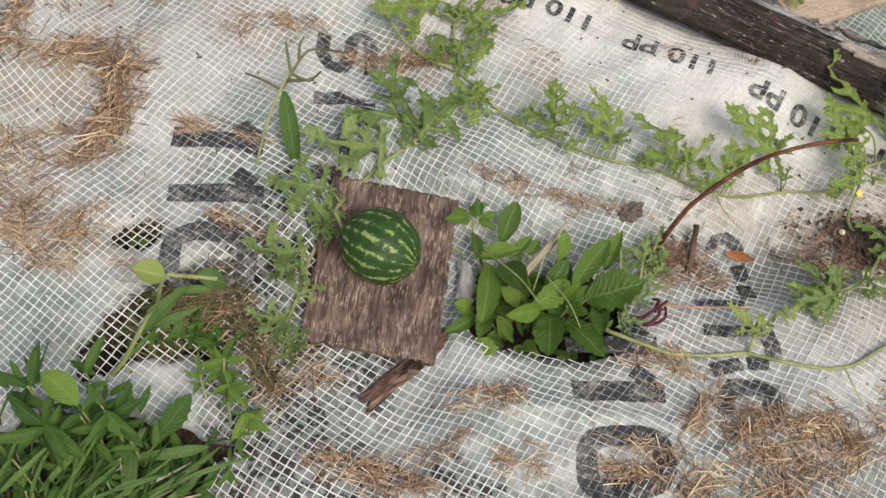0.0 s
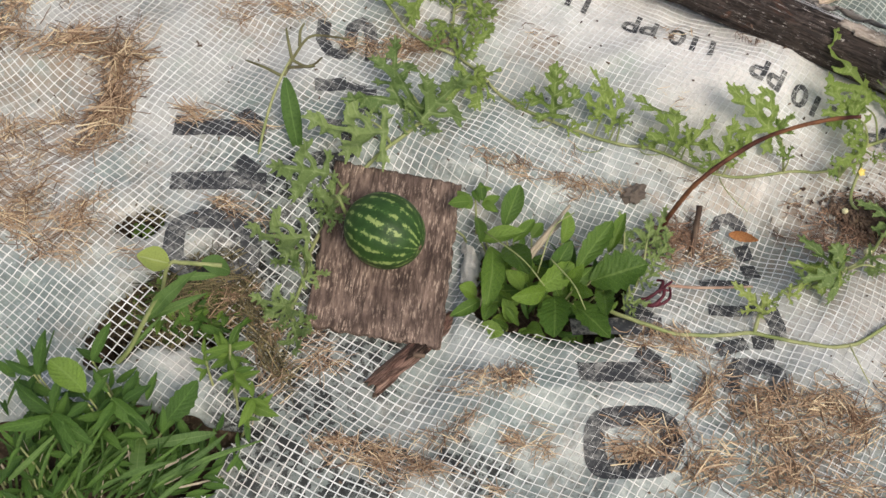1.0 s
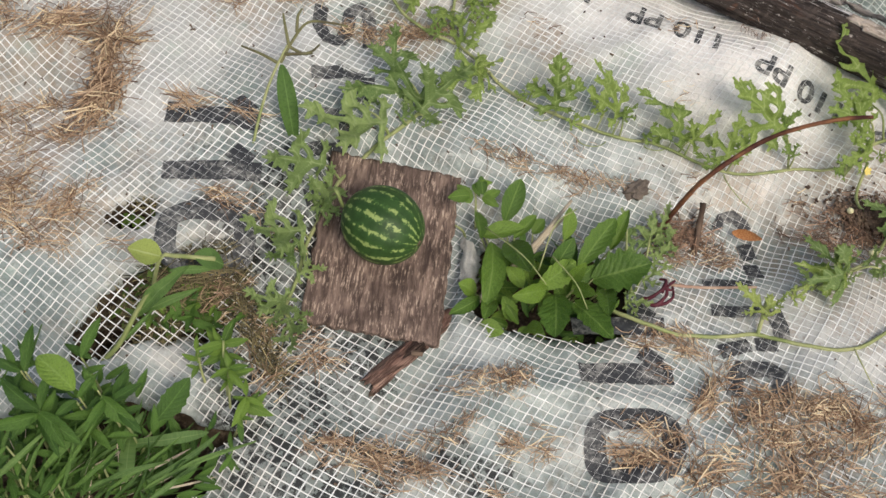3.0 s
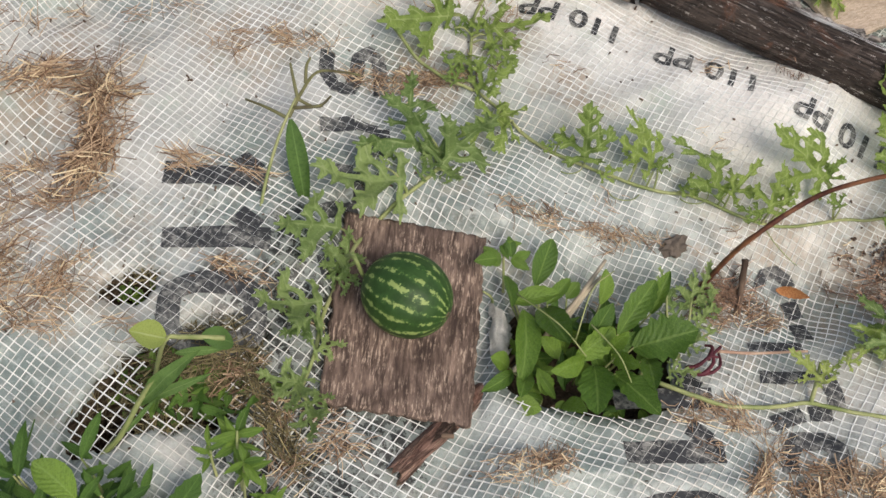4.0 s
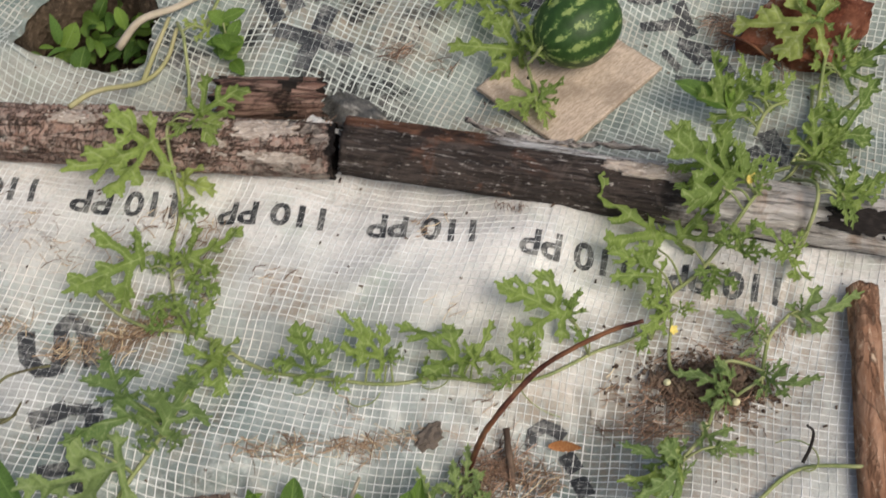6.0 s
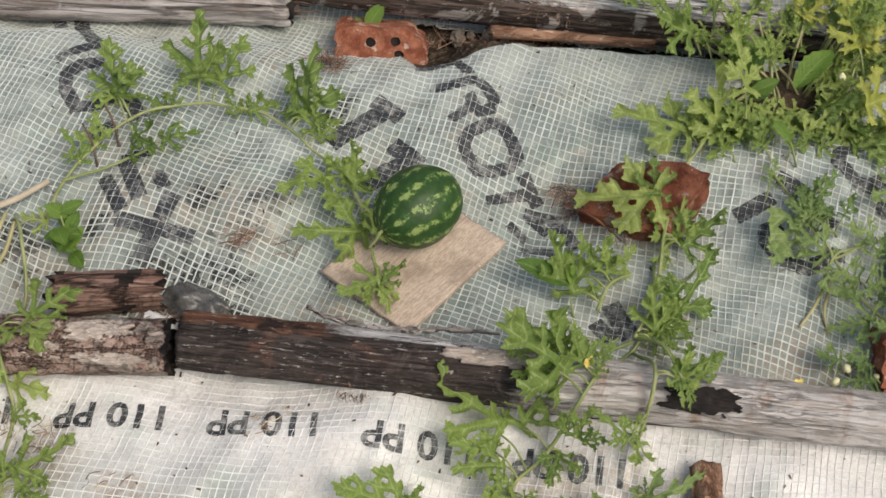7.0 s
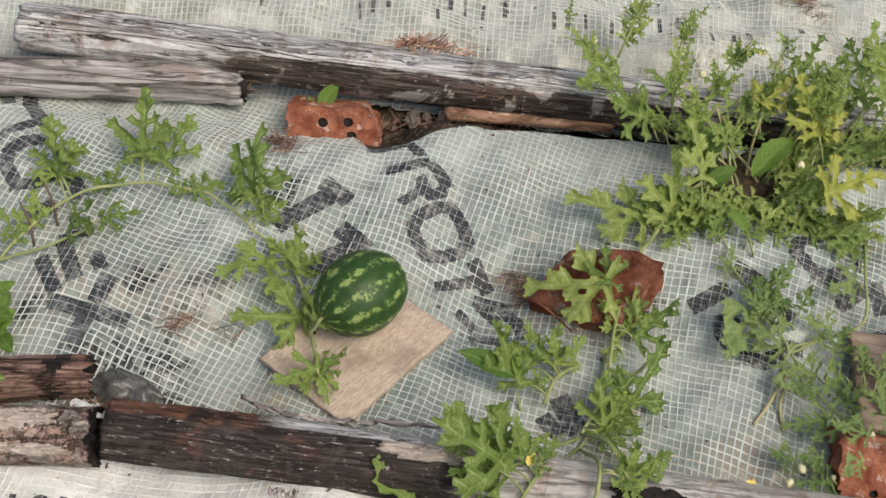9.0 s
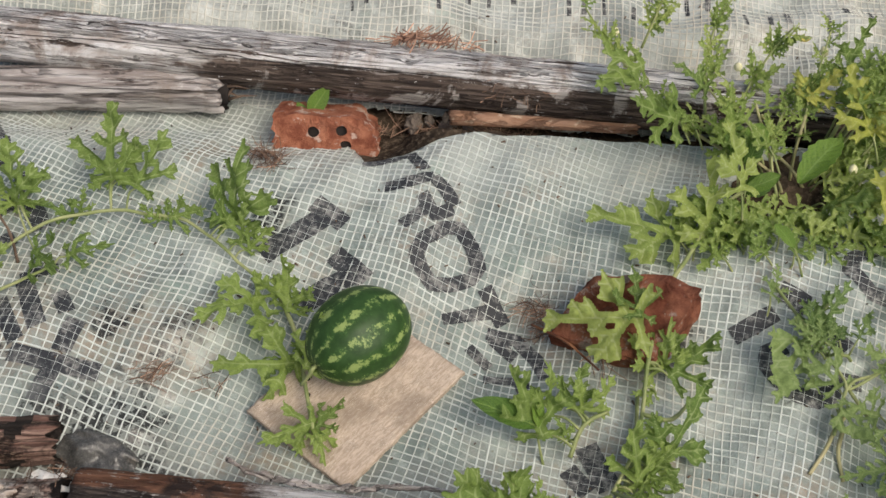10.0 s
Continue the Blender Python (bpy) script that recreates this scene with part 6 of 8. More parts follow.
TRUNK = [[(0.13, 1.72), (0.135, 1.66, 0.02), (0.118, 1.56, 0.01), (0.085, 1.47), (0.075, 1.393), (0.052, 1.331), (0.044, 1.277), (0.041, 1.214), (0.05, 1.186), (0.08, 1.166), (0.115, 1.126)],
         [(-0.09, 1.305, 0.02), (-0.068, 1.285, 0.015), (-0.043, 1.246, 0.01), (-0.009, 1.209, 0.01), (0.045, 1.184)]]
vine_trunk = vine("pale green melon vine crossing the barky log onto the near sheet", TRUNK, LEAVES_TRUNK, MELON_LEAVES + PALE_LEAVES, 0.003, 0.9)
vine_left = vine("melon vine with cut leaves carrying the small melon", [[(0.09, 1.15), (0.046, 1.12), (-0.005, 1.051), (-0.06, 0.995), (-0.1, 0.955), (-0.125, 0.915, 0.01), (-0.148, 0.86), (-0.165, 0.808), (-0.172, 0.761), (-0.19, 0.706)]], LEAVES_LEFT, GREY_LEAVES, 0.0034, 1.0, wide=1.05)
vine_right = vine("long melon vine trailing over the near sheet", [[(0.115, 1.126), (0.149, 1.099), (0.206, 1.075), (0.292, 1.037), (0.368, 1.026), (0.436, 1.005), (0.508, 0.995), (0.587, 1.01), (0.65, 1.018), (0.72, 1.04)]], LEAVES_RIGHT, MELON_LEAVES, 0.0028, 1.0, wide=0.9,
                  extra=[tendril(0.17, 1.06, -70, 0.04), tendril(0.24, 1.03, -90, 0.05), tendril(0.34, 1.02, -80, 0.05), tendril(0.47, 0.99, -95, 0.07, 0.6)])
vine_cross = vine("leafy melon vine climbing over the silvered log", [[(0.67, 1.01), (0.715, 1.06), (0.775, 1.083, 0.01), (0.86, 1.14), (0.915, 1.18), (0.965, 1.2), (1.01, 1.245), (1.055, 1.33)],
                                                                        [(0.9, 1.055), (0.925, 1.09, 0.01), (0.945, 1.13, 0.01), (0.956, 1.19)]], LEAVES_CROSS + LEAVES_CROSS_MORE, MELON_LEAVES, 0.0032, 1.0)
vine_hole = vine("melon vine rooted in the soil hole of the near sheet", [[(0.735, 0.925), (0.755, 0.941, 0.01), (0.792, 0.909, 0.015), (0.747, 0.892, 0.01)], [(0.792, 0.912, 0.01), (0.821, 0.957, 0.01), (0.861, 0.982, 0.01)],
                                                                            [(0.73, 0.91), (0.689, 0.858, 0.01), (0.637, 0.828), (0.586, 0.799)], [(0.72, 0.93), (0.678, 0.954, 0.01), (0.705, 1.026, 0.01)]], LEAVES_HOLE, GREY_LEAVES[:3] + FINE_PALE, 0.003, 0.9, wide=0.8)
vine_low = vine("bare yellow-green melon vine along the near sheet", [[(0.262, 0.76), (0.295, 0.737), (0.33, 0.722), (0.37, 0.712), (0.438, 0.714), (0.499, 0.725), (0.557, 0.711), (0.633, 0.702), (0.71, 0.745, 0.005), (0.786, 0.774), (0.86, 0.75, 0.02), (0.95, 0.72), (1.1, 0.66)],
                                                                        [(0.499, 0.725), (0.505, 0.75, 0.012), (0.512, 0.775, 0.02)], [(0.55, 0.79, 0.01), (0.6, 0.81, 0.01), (0.65, 0.83, 0.01)]], LEAVES_LOW, FINE_PALE + GREY_LEAVES[:2], 0.0033, 0.9,
                extra=[tendril(0.633, 0.7, -95, 0.06, 0.4), tendril(0.79, 0.77, -60, 0.05, 2.5)])
v, f = tube(smooth_path([(0.786, 0.776, 0.04), (0.8, 0.79, 0.05), (0.812, 0.808, 0.052), (0.806, 0.818, 0.055)], 4), (0.0024, 0.0018), 6)
part("dead_tip", make("dead_tip", v, f, SOOT_AND_SHADE), vine_low, "blackened broken side shoot")
vine_far = vine("melon vine arching over the middle bed", [[(0.17, 1.71), (0.218, 1.765, 0.01), (0.296, 1.825, 0.015), (0.36, 1.843, 0.02), (0.442, 1.843, 0.02), (0.51, 1.812, 0.02), (0.552, 1.79, 0.015), (0.591, 1.72, 0.015), (0.607, 1.69, 0.015), (0.643, 1.63, 0.015)],
                                                             [(0.21, 1.76, 0.01), (0.285, 1.765, 0.01), (0.36, 1.775, 0.01)]], LEAVES_FAR + LEAVES_FAR_MORE, MELON_LEAVES, 0.0029, 1.0, 34)
vine_melon = vine("melon vine that bears the oval melon", [[(0.643, 1.63, 0.015), (0.648, 1.57, 0.015), (0.644, 1.52, 0.025), (0.636, 1.46, 0.03), (0.628, 1.398, 0.02)]], LEAVES_MELON, MELON_LEAVES, 0.0034, 0.88)
vine_brick = vine("melon vine running over the dark red brick lump", [[(1.33, 1.56, 0.02), (1.265, 1.535, 0.02), (1.2, 1.485, 0.02), (1.15, 1.445, 0.05), (1.11, 1.4, 0.045), (1.071, 1.345, 0.03), (1.04, 1.29, 0.02), (1.012, 1.25, 0.02), (0.96, 1.205, 0.02)],
                                                                         [(1.04, 1.29, 0.02), (1.07, 1.27, 0.02), (1.1, 1.28, 0.03)], [(0.93, 1.27, 0.02), (0.96, 1.3, 0.03), (1.0, 1.31, 0.02)]], LEAVES_BRICK + LEAVES_BRICK_MORE, MELON_LEAVES, 0.0034, 1.05)
vine_log = vine("melon leaves hanging over the charred log", [[(0.96, 1.205, 0.01), (0.9, 1.2, 0.01), (0.86, 1.205, 0.01)]], LEAVES_LOG, MELON_LEAVES, 0.003, 0.9)
add_leaf(vine_brick, PALE_LEAVES[0], leaf_to((1.085, 1.4, 0.085), (0.962, 1.462, 0.085), 1.1, -8), "large cut leaf over the brick")
add_leaf(vine_brick, MELON_LEAVES[6], leaf_to((1.08, 1.4, 0.085), (1.102, 1.482, 0.1), 0.95, 10))
add_leaf(vine_melon, MELON_LEAVES[1], leaf_to((0.646, 1.487, 0.065), (0.69, 1.52, 0.132), 0.95, -20))

# a crumpled pale flap of sheeting between the weathered board and the weed
verts, faces = [], []
FLAP = [Vector(p) for p in ((0.061, 0.851), (0.090, 0.815), (0.059, 0.720), (0.083, 0.762))]
for i in range(23):
    for j in range(12):
        u, w = i / 22, j / 11
        p = FLAP[0].lerp(FLAP[1], w).lerp(FLAP[2].lerp(FLAP[3], w), u)
        edge = 0.006 * noise.noise(Vector((u * 7, w * 7, 4))) * (j in (0, 11) or i in (0, 22))
        verts.append((p.x + edge, p.y + edge, 0.002 + 0.013 * math.sin(3.0 * w) + 0.011 * abs(noise.noise(Vector((u * 5, w * 3, 2)))) + 0.005 * noise.noise(Vector((u * 14, w * 9, 7)))))
for i in range(22):
    for j in range(11):
        a = i * 12 + j
        faces.append((a, a + 1, a + 13, a + 12))
part("torn_flap", make("torn_flap", verts, faces, FLAP_FILM), near_sheet, "crumpled pale flap of the sheet")


def stems_of(top, lines, mat=STEM, r=(0.0022, 0.0015), name="stem", label=""):
    for pts in lines:
        v, f = tube(smooth_path([Vector(p) for p in pts], 5), r, 6)
        part(name, make(name, v, f, mat), top, label)


# ---- clump of vines at the far end of the middle bed ----
def clump(label, centre, n, reach, meshes, seed, size=(0.06, 0.11), height_max=0.1, flat=1.0, lean=(0.0, 0.0), group="melon vines"):
    """Runners that wander out from one root, with leaves along each on short stalks."""
    r = random.Random(seed)
    top = thing("watermelon_vine", label, "vine", group)
    for i in range(n):
        a = 6.2832 * (i + r.uniform(0.1, 0.9)) / n
        length = reach * r.uniform(0.6, 1.1)
        x, y = centre
        pts, turn = [], a
        for k in range(6):
            f = k / 5
            pts.append(Vector((x, y, lift(x, y) + 0.008 + height_max * r.uniform(0.5, 1) * math.sin(2.6 * f) * (0.3 if k == 0 else 1))))
            turn += r.gauss(0, 0.4)
            x += length / 5 * math.cos(turn) + lean[0] / 5
            y += length / 5 * math.sin(turn) * flat + lean[1] / 5
        line = smooth_path(pts, 5)
        v, f = tube(line, (0.0028, 0.0018), 6)
        part("stem", make("stem", v, f, STEM), top, "pale green stem")
        for k in range(4, len(line), 4):
            p = line[k]
            side = 1 if (k // 4) % 2 else -1
            face = 70 + r.uniform(-60, 60) if r.random() < 0.6 else math.degrees(turn) + side * 60
            d = Vector((math.cos(radians(face)), math.sin(radians(face)), 0.7))
            at = p + d * r.uniform(0.012, 0.03)
            v, f = tube([p, p.lerp(at, 0.5) + Vector((0, 0, 0.004)), at], (0.0016, 0.0012), 5)
            holder = part("leaf_stalk", make("leaf_stalk", v, f, STEM), top)
            add_leaf(holder, meshes[r.randrange(len(meshes))], leaf_pose(at.x, at.y, at.z, face + r.uniform(-15, 15), r.uniform(*size), r.uniform(10, 55), r.uniform(-30, 30)))
    return top


big_clump = thing("watermelon_vine", "clump of light green melon leaves on long stalks round its root", "vine", "melon vines")
clump("light green melon shoots at the end of the far log", (1.6, 1.6), 3, 0.15, MELON_LEAVES, 16, (0.055, 0.09), 0.05, 1.0, (0.1, 0.1))
fine_clump = clump("fine grey-green melon shoots sprawling over the sheet", (1.34, 1.27), 1, 0.06, THIN_GREY, 7, (0.04, 0.06), 0.03)
edge_clump = clump("fine grey-green melon shoots around the orange brick", (1.4, 1.09), 1, 0.06, THIN_GREY, 8, (0.04, 0.06), 0.03)
CLUMP_LOW = [(1.201, 1.517, 0.05, 143, 0.111), (1.201, 1.517, 0.05, 61, 0.053), (1.224, 1.511, 0.05, 49, 0.112), (1.279, 1.494, 0.05, 123, 0.07), (1.294, 1.489, 0.05, 36, 0.061), (1.246, 1.474, 0.05, 145, 0.046), (1.339, 1.475, 0.05, 28, 0.033), (1.376, 1.457, 0.05, 5, 0.048), (1.441, 1.492, 0.05, 20, 0.044), (1.434, 1.446, 0.05, -41, 0.056), (1.443, 1.409, 0.05, -18, 0.076), (1.305, 1.455, 0.05, 132, 0.036), (1.344, 1.44, 0.05, 7, 0.036), (1.389, 1.426, 0.05, -17, 0.036), (1.26, 1.527, 0.05, 128, 0.023), (1.354, 1.505, 0.05, 145, 0.041), (1.484, 1.397, 0.05, -26, 0.059)]
CLUMP_HIGH = [(1.36, 1.693, 0.09, 128, 0.031), (1.358, 1.678, 0.09, 62, 0.039), (1.411, 1.662, 0.09, 80, 0.039), (1.274, 1.688, 0.09, 134, 0.058), (1.274, 1.688, 0.09, -177, 0.119), (1.292, 1.675, 0.09, 116, 0.027), (1.467, 1.653, 0.09, 33, 0.05), (1.463, 1.646, 0.09, 70, 0.039), (1.442, 1.652, 0.09, 170, 0.022), (1.554, 1.688, 0.09, 33, 0.081), (1.616, 1.686, 0.09, 34, 0.047), (1.56, 1.687, 0.09, 165, 0.052), (1.718, 1.696, 0.09, 28, 0.036), (1.557, 1.529, 0.09, -72, 0.082), (1.557, 1.529, 0.09, 43, 0.06), (1.641, 1.608, 0.09, -10, 0.041), (1.652, 1.628, 0.09, -176, 0.061), (1.264, 1.799, 0.09, -156, 0.121), (1.346, 1.727, 0.09, 141, 0.057)]
CLUMP_PALE = [(1.525, 1.559, 0.1, 91, 0.092), (1.531, 1.564, 0.1, 3, 0.047), (1.469, 1.65, 0.1, 20, 0.055), (1.298, 1.536, 0.1, 70, 0.082), (1.372, 1.591, 0.1, 118, 0.044)]
CLUMP_OVAL = [(1.321, 1.554, 0.07, -21, 0.042), (1.335, 1.607, 0.07, 71, 0.049), (1.35, 1.602, 0.07, 48, 0.047), (1.338, 1.44, 0.07, 102, 0.034)]
FINE_LEAVES = [(1.296, 1.324, 0.04, -141, 0.123), (1.308, 1.335, 0.04, 27, 0.062), (1.302, 1.322, 0.04, 14, 0.079), (1.305, 1.242, 0.04, 146, 0.099), (1.302, 1.236, 0.04, 117, 0.077), (1.284, 1.213, 0.04, -91, 0.077), (1.333, 1.184, 0.04, 148, 0.053), (1.363, 1.238, 0.04, 46, 0.064), (1.396, 1.249, 0.04, 151, 0.051), (1.478, 1.32, 0.04, -163, 0.078), (1.503, 1.351, 0.04, 78, 0.05), (1.473, 1.299, 0.04, -24, 0.035), (1.322, 1.12, 0.04, 179, 0.069), (1.345, 1.126, 0.04, 15, 0.044), (1.337, 1.09, 0.04, 178, 0.069), (1.296, 1.224, 0.04, 47, 0.05), (1.372, 1.172, 0.04, -166, 0.067), (1.285, 1.395, 0.04, 41, 0.041), (1.375, 1.213, 0.04, 31, 0.05)]
FINE_EDGE = [(1.237, 1.075, 0.03, 156, 0.047), (1.276, 1.032, 0.03, -178, 0.069), (1.271, 1.046, 0.03, 137, 0.03), (1.353, 1.057, 0.03, 31, 0.034), (1.363, 1.14, 0.03, 127, 0.034)]
r = random.Random(71)
for rows, top, meshes, lean in ((CLUMP_LOW, big_clump, PALE_LEAVES + MELON_LEAVES[:4], 26), (CLUMP_HIGH, big_clump, YOUNG_LEAVES, 34), (CLUMP_PALE, big_clump, YELLOW_LEAVES + PALE_LEAVES, 40), (CLUMP_OVAL, big_clump, ROUND_LEAVES, 30),
                                (FINE_LEAVES, fine_clump, THIN_GREY, 26), (FINE_EDGE, edge_clump, THIN_GREY, 26)):
    for i, (x, y, z, turn, size) in enumerate(rows):
        if top is fine_clump and i % 4 == 3:
            continue
        v, f = tube(smooth_path([Vector((x - 0.02 * math.cos(radians(turn)), y - 0.02 * math.sin(radians(turn)) - 0.012, z - 0.03)), Vector((x - 0.008 * math.cos(radians(turn)), y - 0.012, z - 0.008)), Vector((x, y, z))], 4), (0.0018, 0.0013), 5)
        holder = part("leaf_stalk", make("leaf_stalk", v, f, STEM), top)
        add_leaf(holder, meshes[i % len(meshes)], leaf_pose(x, y, z, turn, size * 1.25, lean + r.uniform(-12, 12), r.uniform(-25, 25), 1.25 if size < 0.06 else 1.0))
# young shoots: small leaves packed towards the tip
CLUMP_SHOOTS = [[(1.354, 1.639, 0.04), (1.325, 1.68, 0.058), (1.276, 1.7, 0.076), (1.246, 1.8, 0.094), (1.228, 1.851, 0.112), (1.217, 1.908, 0.13)], [(1.344, 1.714, 0.04), (1.367, 1.772, 0.07), (1.404, 1.828, 0.1), (1.45, 1.86, 0.13)], [(1.412, 1.725, 0.04), (1.438, 1.743, 0.07), (1.479, 1.765, 0.1), (1.5, 1.767, 0.13)], [(1.312, 1.876, 0.04), (1.339, 1.896, 0.085), (1.366, 1.915, 0.13)], [(1.372, 1.535, 0.04), (1.393, 1.603, 0.062), (1.444, 1.664, 0.085), (1.469, 1.666, 0.107), (1.507, 1.682, 0.13)], [(1.455, 1.627, 0.04), (1.46, 1.637, 0.085), (1.553, 1.744, 0.13)], [(1.462, 1.48, 0.04), (1.542, 1.575, 0.085), (1.577, 1.642, 0.13)], [(1.599, 1.538, 0.04), (1.62, 1.529, 0.085), (1.613, 1.505, 0.13)]]
for pts in CLUMP_SHOOTS:
    line = smooth_path([Vector(q) for q in pts], 6)
    v, f = tube(line, (0.0026, 0.0014), 6)
    holder = part("shoot", make("shoot", v, f, STEM), big_clump, "pale green upright shoot")
    n = len(line)
    for k in range(n // 4, n):
        d = line[k] - line[k - 1]
        a = math.degrees(math.atan2(d.y, d.x))
        for side in (-1, 1):
            if r.random() < 0.5:
                add_leaf(holder, (YOUNG_LEAVES + FINE_PALE)[(3 * k + side) % 8], leaf_pose(*line[k], a + side * r.uniform(20, 65), (0.06 - 0.03 * k / n) * r.uniform(0.7, 1.2), r.uniform(15, 60), r.uniform(-30, 30), 1.1))
FINE_STEMS = [[(1.296, 1.406, 0.02), (1.305, 1.333, 0.022), (1.311, 1.249, 0.025), (1.31, 1.23, 0.028), (1.36, 1.238, 0.03)], [(1.541, 1.402, 0.02), (1.492, 1.321, 0.022), (1.451, 1.249, 0.024), (1.362, 1.24, 0.026), (1.311, 1.233, 0.028), (1.259, 1.179, 0.03)], [(1.314, 1.234, 0.02), (1.323, 1.191, 0.022), (1.332, 1.139, 0.025), (1.349, 1.092, 0.028), (1.373, 1.058, 0.03)], [(1.313, 1.332, 0.02), (1.357, 1.357, 0.03)]]
for pts in FINE_STEMS:
    v, f = tube(smooth_path([Vector((x, y, lift(x, y) + z)) for x, y, z in pts], 6), (0.0026, 0.0022), 6)
    part("stem", make("stem", v, f, STEM), fine_clump, "pale green stem")
add_leaf(big_clump, YELLOW_LEAVES[0], leaf_pose(1.479, 1.456, 0.09, 0, 0.115, 8, 0, 1.15), "yellowing leaf")
stems_of(big_clump, [[(1.392, 1.566, 0.000), (1.396, 1.609, 0.050), (1.393, 1.673, 0.100)], [(1.404, 1.553, 0.000), (1.397, 1.579, 0.030), (1.368, 1.596, 0.060)], [(1.425, 1.580, 0.010), (1.439, 1.607, 0.050), (1.462, 1.637, 0.090)], [(1.348, 1.619, 0.050), (1.319, 1.652, 0.060), (1.297, 1.674, 0.070)], [(1.579, 1.522, 0.050), (1.600, 1.530, 0.070), (1.611, 1.528, 0.090)], [(1.443, 1.555, 0.000), (1.421, 1.575, 0.040), (1.402, 1.597, 0.060)], [(1.397, 1.656, 0.090), (1.411, 1.647, 0.070), (1.420, 1.635, 0.050)]], STEM_PALE, (0.0028, 0.0022), "stalk", "long pale stalk")
for k, (a, b, w) in enumerate((((1.401, 1.538, 0.070), (1.468, 1.571, 0.120), 0.85), ((1.344, 1.605, 0.060), (1.343, 1.635, 0.100), 1.10), ((1.347, 1.597, 0.060), (1.372, 1.612, 0.100), 1.10), ((1.326, 1.563, 0.050), (1.363, 1.550, 0.080), 1.20), ((1.479, 1.569, 0.060), (1.487, 1.584, 0.100), 1.00))):
    add_leaf(big_clump, ROUND_LEAVES[k + 2], leaf_to(a, b, w, 14 * k - 20), "smooth broad leaf" if k in (0, 3) else "")
# leaves that crowd round the root: middle, height, spread each way, how many
for cx, cy, z, a, b, n in ((1.477, 1.532, 0.050, 0.044, 0.052, 24), (1.304, 1.516, 0.050, 0.038, 0.031, 14), (1.365, 1.637, 0.090, 0.018, 0.046, 9), (1.634, 1.538, 0.070, 0.035, 0.027, 10), (1.412, 1.491, 0.040, 0.058, 0.025, 15), (1.535, 1.612, 0.110, 0.025, 0.055, 12), (1.506, 1.449, 0.050, 0.044, 0.025, 10)):
    for k in range(n):
        u, w = r.uniform(-1, 1), r.uniform(-1, 1)
        x, y, h = cx + 0.9 * a * u + 0.44 * b * w, cy - 0.44 * a * u + 0.9 * b * w, z * r.uniform(0.5, 1.15)
        turn = math.degrees(math.atan2(y - 1.56, x - 1.42)) + r.uniform(-60, 60)
        foot = Vector((x, y, h))
        v, f = tube(smooth_path([foot.lerp(Vector((1.42, 1.56, 0.0)), 0.35) - Vector((0, 0, 0.012)), foot.lerp(Vector((1.42, 1.56, 0.03)), 0.15), foot], 4), (0.002, 0.0014), 5)
        holder = part("leaf_stalk", make("leaf_stalk", v, f, STEM), big_clump)
        add_leaf(holder, (YOUNG_LEAVES[:2] + FINE_PALE[:2] + MELON_LEAVES[:2] + PALE_LEAVES[:2])[r.randrange(8)], leaf_pose(x, y, h, turn, r.uniform(0.045, 0.085), r.uniform(10, 50), r.uniform(-35, 35), 1.1))
# stalks that come down to the sheet from the fine shoots
for pts in ([(1.3, 1.205, 0.03), (1.272, 1.19, 0.02), (1.247, 1.17, 0.012), (1.212, 1.148, 0.003)], [(1.28, 1.185, 0.02), (1.262, 1.162, 0.01), (1.252, 1.127, 0.003)]):
    v, f = tube(smooth_path([Vector((x, y, lift(x, y) + z)) for x, y, z in pts], 6), (0.003, 0.0026), 6)
    part("stalk", make("stalk", v, f, STEM_PALE), fine_clump, "pale bare stalk")
for top, rows in ((vine_hole, ((0.692, 0.866, 0.014, 1), (0.74, 0.886, 0.012, 1), (0.699, 1.007, 0.012, 0), (0.665, 0.941, 0.011, 1))), (vine_cross, ((0.859, 1.16, 0.013, 0), (0.852, 1.158, 0.012, 0))),
                  (edge_clump, ((1.356, 1.076, 0.014, 1), (1.28, 1.037, 0.012, 1), (1.185, 1.045, 0.009, 1)))):
    for x, y, s, bud in rows:
        flower(top, x, y, lift(x, y) + (0.012 if bud else 0.02), s * (0.9 if bud else 0.8), bud)

for x, y, z, bud in ((1.53, 1.768, 0.09, 0), (1.548, 1.729, 0.09, 1), (1.399, 1.742, 0.1, 1), (1.674, 1.556, 0.08, 0), (1.537, 1.517, 0.09, 0), (1.476, 1.519, 0.08, 1), (1.621, 1.435, 0.05, 1), (1.554, 1.34, 0.05, 1), (1.244, 1.858, 0.11, 1)):
    flower(big_clump, x, y, z, 0.013, bud)
for x, y, z, bud in ((1.147, 1.051, 0.06, 0), (1.198, 1.037, 0.05, 1), (1.232, 1.049, 0.05, 1), (1.346, 1.069, 0.06, 1)):
    flower(edge_clump, x, y, z, 0.012, bud)
for x, y, t, s in ((1.33, 1.06, 150, 0.07), (1.36, 1.08, 60, 0.07), (1.38, 1.05, 110, 0.065), (1.35, 1.03, 20, 0.06), (1.3, 1.03, 200, 0.06), (1.25, 1.05, 170, 0.05)):
    add_leaf(edge_clump, THIN_GREY[int(t) % 5], leaf_pose(x, y, 0.085, t, s, 18))


# ---- weeds ----
def plant(name, label, category="weed", group="weeds"):
    return thing(name, label, category, group)


broad = plant("broadleaf_weed", "bright green broad-leaved weed growing out of a cut in the sheet")
lines = []
BROAD_SMOOTH = [oval_leaf(300 + k, WEED_LEAF, 0.25, 0.02, 0.08 + 0.1 * (k % 3), 1.05, 0.66) for k in range(5)]
BROAD_TOOTHED = [oval_leaf(310 + k, WEED_LEAF, 0.25, 0.07 + 0.02 * k, 0.12, 1.1, 0.62) for k in range(4)]
